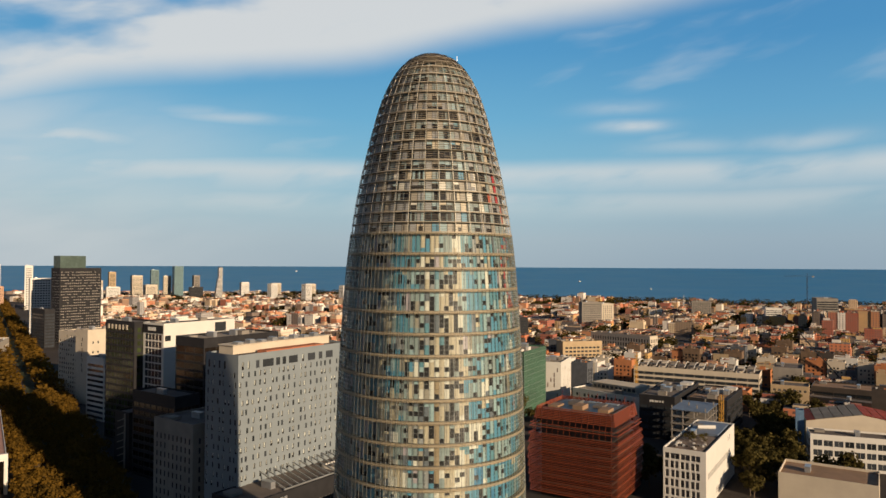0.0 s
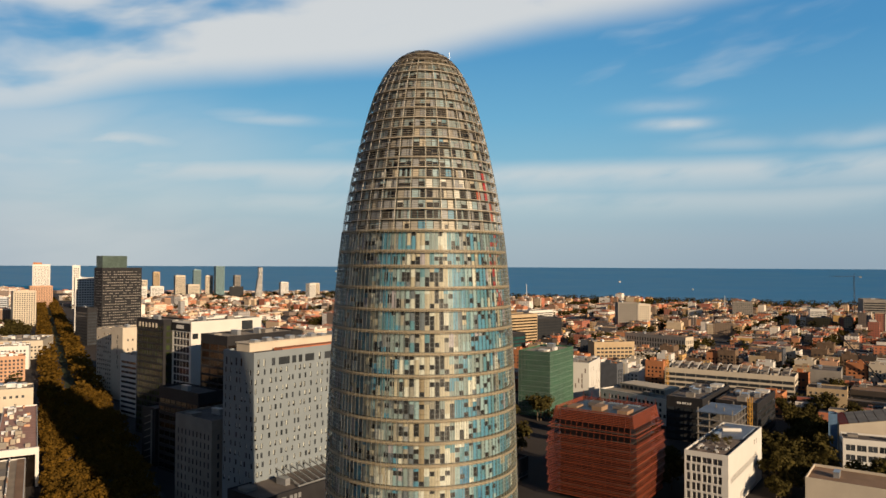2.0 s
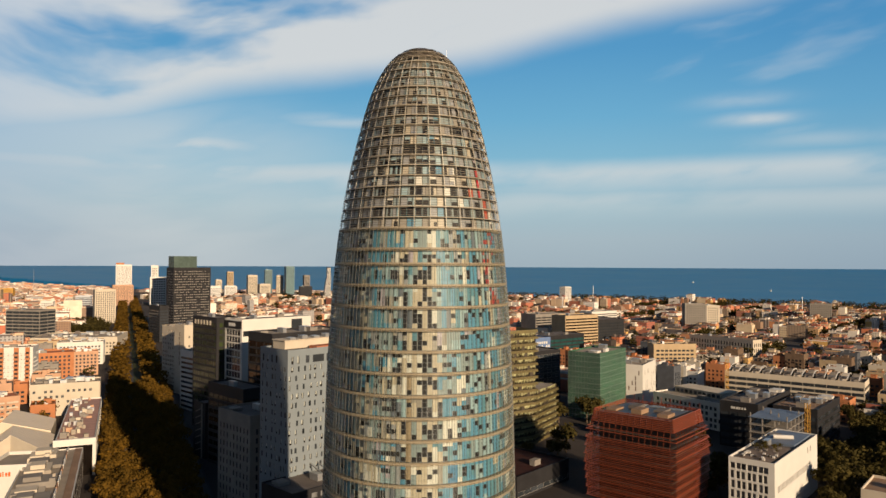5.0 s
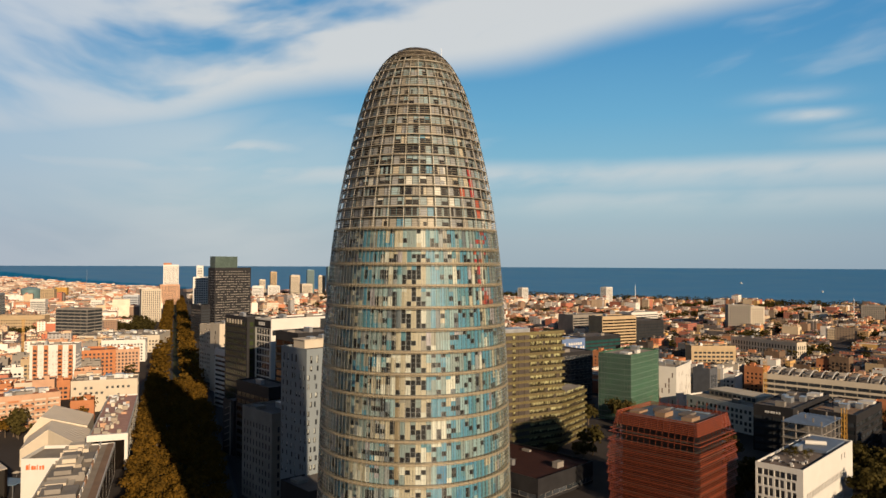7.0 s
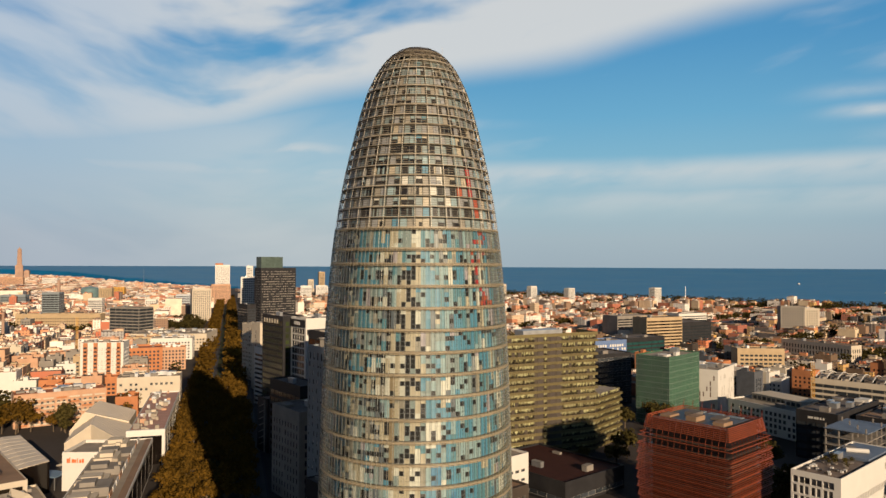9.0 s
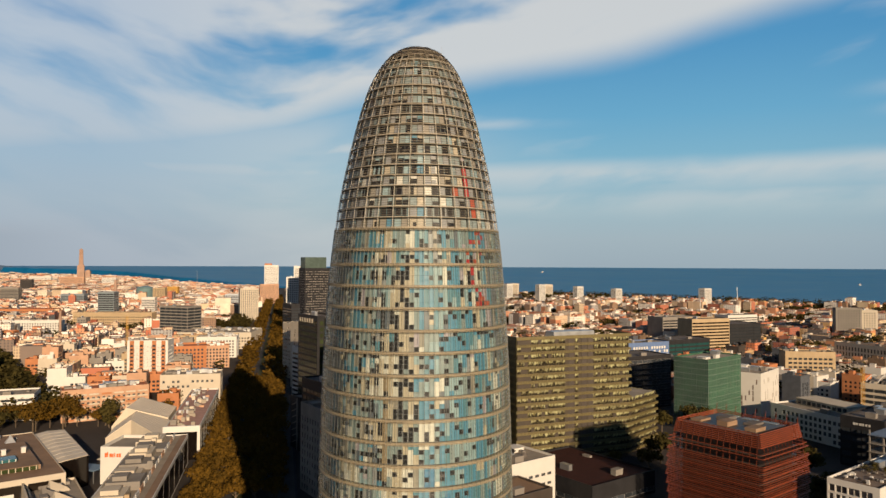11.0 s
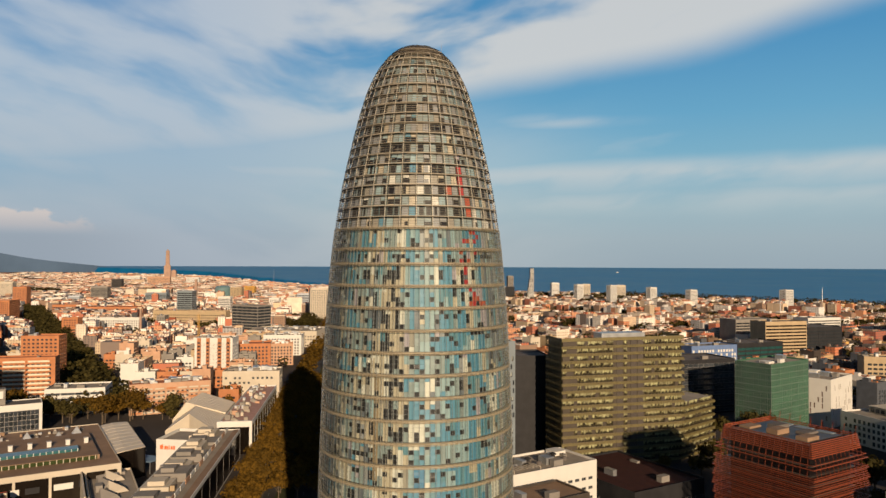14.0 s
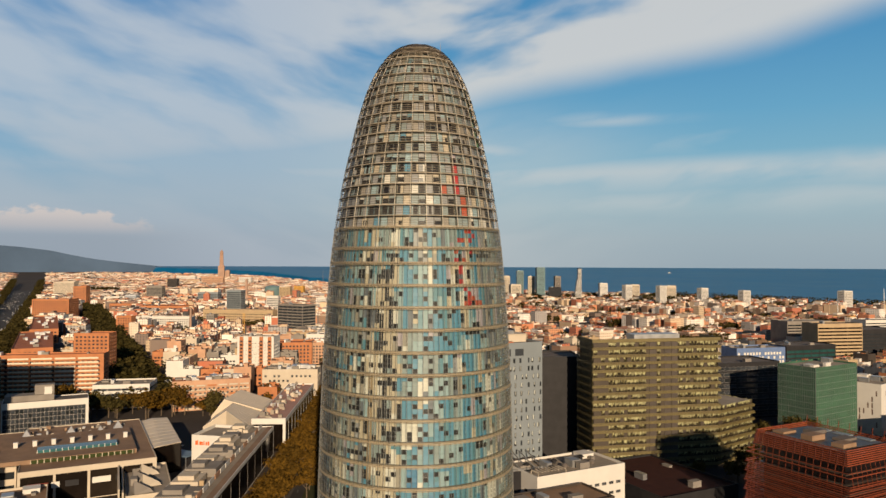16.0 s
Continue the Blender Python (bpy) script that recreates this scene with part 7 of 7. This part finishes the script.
def far_house(x, y, rot, w, d, h, z):
    town = west_town if math.atan2(x - CX, y - CY) + 0.12 * math.sin(x * 0.013) < 0.58 else east_town
    m = pose(x, y, z, 0, 0, rot)
    town.box(-w / 2, -d / 2, -2, w / 2, d / 2, h, 0, 1, m, False)
    for _ in range(rnd.choice((1, 1, 2, 3)) if math.hypot(x - CX, y - CY) < 1900 else rnd.choice((0, 0, 1))):
        a, c, t = rnd.uniform(1.2, w * 0.3), rnd.uniform(1.2, d * 0.3), rnd.uniform(1.2, 3.2)
        px, py = rnd.uniform(-w / 2 + a, w / 2 - a), rnd.uniform(-d / 2 + c, d / 2 - c)
        town.box(px - a, py - c, h - 0.1, px + a, py + c, h + t, 0, 1, m, False)
    for _ in range(rnd.choice((0, 1, 2, 4)) if math.hypot(x - CX, y - CY) < 1500 else rnd.choice((0, 1))):
        px, py = rnd.uniform(-w / 2 + 1, w / 2 - 1), rnd.uniform(-d / 2 + 1, d / 2 - 1)
        a = rnd.uniform(0.5, 1.3)
        town.box(px - a, py - a, h - 0.1, px + a, py + a, h + rnd.uniform(0.8, 2.2), 0, 1, m, False)
    if rnd.random() < 0.35:
        town.box(-w / 2 - 0.05, -d / 2 - 0.05, h, w / 2 + 0.05, -d / 2 + 0.3, h + 1.0, 0, 0, m, False)


def sunk(x, y, h):
    """Height and base of a far house: lower and deeper towards the shore."""
    r = math.hypot(x - CX, y - CY)
    if r > 1500:
        h *= max(0.25, 1 - (r - 1500) / 2200)
    return h, lift(x, y) - max(0, r - 2300) * 0.0135


def place_house(x, y, rot, w, d, h):
    global near_n
    if not free(x, y, max(w, d) * 0.45):
        return
    r = math.hypot(x - CX, y - CY)
    if near_n < 262 and r < 780 and (x < -70 or x > 150) and y > 100:
        e = TEMPLATES[rnd.randrange(18) if x < 0 else rnd.choice(EAST_KINDS)][0]
        m = pose(x, y, 0, 0, 0, rot + rnd.choice((0, 0, 180)))
        if e in used:
            copy_thing(e, m)
        else:
            e.matrix_world = m
            used.add(e)
        near_n += 1
        return
    far_house(x, y, rot, w, d, *sunk(x, y, h))


def district(rot, xr, yr, ox, oy, inside, tall, x_side=False):
    """City blocks of perimeter houses on a street grid."""
    P = 118.0
    c, s = math.cos(radians(rot)), math.sin(radians(rot))
    for i in range(*xr):
        for j in range(*yr):
            bx, by = i * P, j * P
            mx, my = ox + c * bx - s * by, oy + s * bx + c * by
            az, r = math.degrees(math.atan2(mx - CX, my - CY)), math.hypot(mx - CX, my - CY)
            if r < 240 or r > 4700 or az < -42 or az > 74 or not inside(mx, my):
                continue
            style = rnd.random()
            base_h = tall(rnd, r)
            if x_side and rnd.random() < 0.30:
                # a works yard: wide low sheds
                for _ in range(7):
                    lu, lv = rnd.uniform(-38, 38), rnd.uniform(-38, 38)
                    w, d = rnd.uniform(18, 48), rnd.uniform(14, 30)
                    x, y = mx + c * lu - s * lv, my + s * lu + c * lv
                    if free(x, y, max(w, d) * 0.5):
                        far_house(x, y, rot + rnd.choice((0, 90)), w, d, *sunk(x, y, rnd.uniform(4.5, 10)))
                continue
            if rnd.random() < 0.04:
                continue
            step = 1.9 if r > 2400 else 1.45 if r > 1150 and not x_side else 1.0
            S = 50.0
            for sidek in range(4):
                u = -S
                while u < S - 6:
                    w = rnd.choice((rnd.uniform(6, 11), rnd.uniform(8, 16), rnd.uniform(14, 28))) * step
                    d = rnd.uniform(11, 17) * step
                    h = base_h + rnd.choice((-3, 0, 0, 0, 3)) if rnd.random() < 0.85 else tall(rnd, r)
                    if x_side and rnd.random() < 0.27:
                        gaps.append((mx + c * u + s * S, my + s * u - c * S))
                        u += w
                        continue
                    v = -S + d / 2 + rnd.uniform(-1.0, 1.0)
                    lu, lv = u + w / 2, v
                    for _ in range(sidek):
                        lu, lv = -lv, lu
                    place_house(mx + c * lu - s * lv, my + s * lu + c * lv, rot + 90 * sidek, w - 0.2, d, h)
                    u += w
            for _ in range(int(9 / step) if style < 0.75 else 3):
                lu, lv = rnd.uniform(-28, 28), rnd.uniform(-28, 28)
                w, d = rnd.uniform(8, 24), rnd.uniform(8, 20)
                x, y = mx + c * lu - s * lv, my + s * lu + c * lv
                if free(x, y, max(w, d) * 0.5):
                    far_house(x, y, rot, w, d, *sunk(x, y, rnd.uniform(4, 11) if rnd.random() < 0.7 else tall(rnd, r)))


def tall_left(r_, dist):
    return r_.choice((10, 13, 13, 16, 16, 19, 19)) if r_.random() < 0.975 else r_.uniform(24, 38)


def tall_right(r_, dist):
    return r_.choice((4, 6, 8, 9, 11, 12, 14, 18)) if r_.random() < 0.965 else r_.uniform(20, 32)


district(3, (-40, 4), (1, 42), -130, 130, lambda x, y: x < -72, tall_left)
district(25, (0, 34), (-20, 40), 60, 250, lambda x, y: x > 30, tall_right, True)
tagged(put("town_houses", west_town.mesh("town_houses", [TOWNWALL, TOWNROOF])), "sea of pale and terracotta town houses with flat roofs", "houses", "", "stuff")
tagged(put("town_houses", east_town.mesh("town_houses", [EASTWALL, EASTROOF])), "cream, grey and brown town houses and low works", "houses", "", "stuff")
for e, w, d in TEMPLATES:
    if e not in used:
        e.matrix_world = pose(-420 - 22 * TEMPLATES.index((e, w, d)), 700, 0)

# ---- trees ----
def tree_meshes(seed, height, spread, leaves, leaf_size):
    rnd = random.Random(seed)
    t = Build()
    t.tube([(0, 0, 0), (0.1, 0, height * 0.25), (0.15, 0.1, height * 0.5), (0.1, 0.1, height * 0.8)], [0.32, 0.25, 0.18, 0.06], 7)
    tips = []
    for k in range(7):
        a = k * 2.4 + rnd.uniform(-0.4, 0.4)
        z0 = height * rnd.uniform(0.28, 0.5)
        L = spread * rnd.uniform(0.55, 0.9)
        p1 = (0.1 + L * 0.5 * math.cos(a), L * 0.5 * math.sin(a), z0 + height * 0.16)
        p2 = (0.1 + L * math.cos(a), L * math.sin(a), z0 + height * rnd.uniform(0.22, 0.36))
        t.tube([(0.1, 0, z0), p1, p2], [0.14, 0.09, 0.03], 5)
        tips.append(p2)
    tips += [(0.1, 0.1, height * 0.82), (0, 0, height * 0.62)]
    c = Build()
    for k in range(leaves):
        tx, ty, tz = rnd.choice(tips)
        rr = spread * 0.52
        v = Vector((rnd.gauss(0, 1), rnd.gauss(0, 1), rnd.gauss(0, 0.8))).normalized() * rr * rnd.random() ** 0.4
        p = Vector((tx, ty, tz)) + v
        p.z = max(p.z, height * 0.28)
        n = (v.normalized() + 0.7 * Vector((rnd.uniform(-1, 1), rnd.uniform(-1, 1), rnd.uniform(-0.4, 1)))).normalized()
        s = n.cross(Vector((rnd.uniform(-1, 1), rnd.uniform(-1, 1), 0.3))).normalized()
        u = n.cross(s)
        q = leaf_size * rnd.uniform(0.6, 1.3)
        c.poly([p + s * q, p + (s * 0.3 + u) * q, p - s * q * 0.8 + n * 0.1, p - u * q + s * 0.1])
    return t.mesh("trunk", [BARK]), c


TREES = []
for k in range(4):
    tm, cb = tree_meshes(k, 11 + k, 4.2 + 0.3 * k, 520, 0.55)
    TREES.append((tm, cb.mesh("crown", [LEAF_AUTUMN]), "plane tree with yellow-brown autumn leaves", "avenue plane trees"))
for k in range(3):
    tm, cb = tree_meshes(20 + k, 9 + 1.5 * k, 4.0, 480, 0.55)
    TREES.append((tm, cb.mesh("crown", [LEAF_GREEN]), "dark green broad-crowned street tree", "green trees"))


def tree(kind, x, y, z=0.0, s=1.0, rot=0.0):
    tm, cm, label, group = TREES[kind]
    e = thing("tree", label, "tree", pose(x, y, z, 0, 0, rot) @ Matrix.Scale(s, 4), group)
    put("trunk", tm, e)
    put("crown", cm, e)
    return e


rnd = random.Random(5)
n = 0
for col, x in enumerate((-60.0, -53.5, -44.5, -36, -28)):
    y = 118.0 if x < -50 else 160.0
    while y < 440:
        tree(rnd.randrange(4), x + rnd.uniform(-0.8, 0.8), y + rnd.uniform(-1, 1), 0.15, rnd.uniform(0.75, 1.12), rnd.uniform(0, 360))
        y += 10.2
# green clumps between buildings
WEST_SPOTS = [(-242, 335, 26, 20, 12), (-180, 325, 30, 14, 12), (-140, 322, 24, 5, 9), (-185, 325, 40, 12, 10), (-90, 335, 14, 50, 7)]
EAST_SPOTS = [(300, 118, 40, 14, 12), (345, 150, 30, 16, 12), (255, 74, 26, 8, 8), (225, 66, 14, 8, 6), (370, 165, 14, 20, 6), (130, 165, 30, 30, 10), (200, 235, 30, 12, 8), (262, 100, 14, 60, 9), (330, 110, 30, 20, 8), (100, 150, 10, 20, 4), (420, 190, 30, 22, 12), (378, 150, 14, 30, 8), (247, 92, 16, 12, 8), (205, 62, 10, 8, 4), (196, 150, 14, 30, 9), (182, 108, 12, 14, 7), (215, 185, 14, 20, 6)]
for cx, cy, wx, wy, num in WEST_SPOTS + EAST_SPOTS:
    for _ in range(num):
        x, y = cx + rnd.uniform(-wx, wx), cy + rnd.uniform(-wy, wy)
        if not taken(x, y, 1.0):
            tree(rnd.randrange(7) if x < 0 and cy < 350 else 4 + rnd.randrange(3), x, y, 0, rnd.uniform(0.8, 1.5), rnd.uniform(0, 360))


# far rows, parks and the wood by the shore: one mass of leaf clumps
def far_wood(name, label, spots, material, size):
    b = Build()
    for x, y, h in spots:
        z = lift(x, y)
        for _ in range(26):
            a, r = rnd.uniform(0, 6.283), rnd.random() ** 0.5 * h * 0.42
            p = Vector((x + r * math.cos(a), y + r * math.sin(a), z + h * rnd.uniform(0.25, 1.0)))
            s = Vector((rnd.uniform(-1, 1), rnd.uniform(-1, 1), rnd.uniform(-0.6, 0.6))).normalized()
            u = s.cross(Vector((rnd.uniform(-1, 1), rnd.uniform(-1, 1), 1))).normalized()
            q = size * rnd.uniform(0.6, 1.3)
            b.poly([p + s * q, p + u * q, p - s * q, p - u * q])
    return tagged(put(name, b.mesh(name, [material])), label, "trees", "", "stuff")


spots = [(x + rnd.uniform(-1.5, 1.5), y + rnd.uniform(-3, 3), rnd.uniform(10, 14)) for x in (-60, -53, -36, -28) for y in range(444, 1880, 9)]
far_wood("avenue_trees", "far rows of autumn plane trees along the avenue", spots, LEAF_AUTUMN, 1.4)
spots = []
for k in range(900):
    y = 345 + 1060 * rnd.random()
    spots.append((-245 - 0.473 * (y - 495) + rnd.uniform(-20, 20), y, rnd.uniform(9, 15)))
for k in range(1500):
    y = 560 + 2300 * rnd.random() ** 1.2
    spots.append((rnd.choice((-0.51 * (y - 928) - 636, -0.485 * (y - 928) - 572)) + rnd.uniform(-12, 12), y, rnd.uniform(8, 13)))
for x, y, hw, hd in PARKS:
    for _ in range(int(hw * hd / 9)):
        spots.append((x + rnd.uniform(-hw, hw), y + rnd.uniform(-hd, hd), rnd.uniform(8, 15)))
for x, y in gaps:
    for _ in range(5):
        px, py = x + rnd.uniform(-9, 9), y + rnd.uniform(-9, 9)
        if free(px, py, 3) and math.hypot(px - CX, py - CY) < 2300:
            spots.append((px, py, rnd.uniform(7, 13)))
for _ in range(900):
    az, back = rnd.uniform(21, 75), rnd.uniform(20, 120)
    r = coast(az) - back
    spots.append((CX + r * math.sin(radians(az)), CY + r * math.cos(radians(az)), rnd.uniform(11, 20)))
for _ in range(260):
    spots.append((rnd.uniform(-170, -75), rnd.uniform(930, 1060), rnd.uniform(8, 13)))
for _ in range(1700):
    az, r = rnd.uniform(-34, 66), 420 + 1900 * rnd.random() ** 0.8
    x, y = CX + r * math.sin(radians(az)), CY + r * math.cos(radians(az))
    if free(x, y, 6):
        spots.append((x, y, rnd.uniform(8, 14)))
far_wood("town_trees", "dark green trees between the houses and by the shore", spots, LEAF_GREEN, 1.6)

# ---- cranes, boats, small things ----
def tower_crane(x, y, h, jib, rot, material, label, z0=0.0):
    e = thing("tower_crane", label, "crane", pose(x, y, z0, 0, 0, rot))
    b = Build()
    n = int(h / 2.4)
    for sx, sy in ((-0.8, -0.8), (0.8, -0.8), (0.8, 0.8), (-0.8, 0.8)):
        b.beam((sx, sy, 0), (sx, sy, h), 0.2)
    for k in range(n):
        z = k * 2.4
        b.beam((-0.8, -0.8, z), (0.8, -0.8, z + 2.4), 0.12), b.beam((0.8, 0.8, z), (-0.8, 0.8, z + 2.4), 0.12)
        b.beam((0.8, -0.8, z), (0.8, 0.8, z + 2.4), 0.12), b.beam((-0.8, 0.8, z), (-0.8, -0.8, z + 2.4), 0.12)
    part("mast", b, material, e)
    if jib:
        b = Build()
        b.beam((-jib * 0.3, 0, h + 0.5), (jib, 0, h + 0.5), 0.35), b.beam((0, 0, h), (0, 0, h + 6), 0.4)
        b.beam((0, 0, h + 6), (jib * 0.7, 0, h + 0.7), 0.12), b.beam((0, 0, h + 6), (-jib * 0.28, 0, h + 0.7), 0.12)
        for k in range(int(jib / 3)):
            b.beam((k * 3, 0, h + 0.5), (k * 3 + 1.5, 0, h + 1.6), 0.12), b.beam((k * 3 + 1.5, 0, h + 1.6), (k * 3 + 3, 0, h + 0.5), 0.12)
        part("jib", b, material, e)
        b = Build()
        b.box(-jib * 0.3, -0.8, h - 1.4, -jib * 0.2, 0.8, h + 0.4)
        part("counterweight", b, CONCRETE, e)
    return e


tower_crane(250, 112, 31, 0, 0, YELLOW, "yellow lattice crane mast among the rooftops")
tower_crane(340, 250, 33, 0, 0, YELLOW, "yellow lattice crane mast beside the long offices")
tower_crane(1250, 640, 78, 46, 150, BLACKMETAL, "dark tower crane near the shore")
tower_crane(-180, 640, 44, 0, 0, YELLOW, "yellow lattice crane mast above the houses")
cr = thing("crawler_crane", "dark crawler crane with a long raised boom", "crane", pose(520, 190, 0))
b = Build()
b.box(-3, -2, 0, 3, 2, 3.2)
part("cab", b, BLACKMETAL, cr)
b = Build()
b.beam((0, 0, 3), (-22, 26, 44), 0.9)
part("boom", b, BLACKMETAL, cr)
# boats on the sea
for x, y, s in ((2300, 2350, 26), (1500, 3900, 40), (2100, 1750, 14)):
    e = thing("boat", "small white boat on the open sea", "boat", pose(x, y, lift(x, y) - 3.2, 0, 0, 60))
    b = Build()
    n = 8
    b.poly([(s * (0.5 - k / n), s * 0.13 * math.sin(math.pi * min(1, (k + 0.3) / 4)), 2.4) for k in range(n + 1)] + [(s * (k / n - 0.5), -s * 0.13, 2.4) for k in range(n)])
    b.box(-s / 2, -s * 0.12, 0, s * 0.4, s * 0.12, 2.4)
    part("hull", b, WHITE, e)
    b = Build()
    b.box(-s * 0.25, -s * 0.08, 2.4, s * 0.15, s * 0.08, 5.5)
    part("cabin", b, WHITE, e)
# tall thin masts on the far roofs and shore
for x, y, h in ((1180, 870, 36), (760, 1090, 32), (-330, 2600, 70), (1010, 1330, 48)):
    e = thing("mast", "thin pale steel mast above the roofs", "mast", pose(x, y, lift(x, y)))
    b = Build()
    b.tube([(0, 0, 0), (0, 0, h)], [0.9, 0.45], 6)
    part("pole", b, STEEL, e)
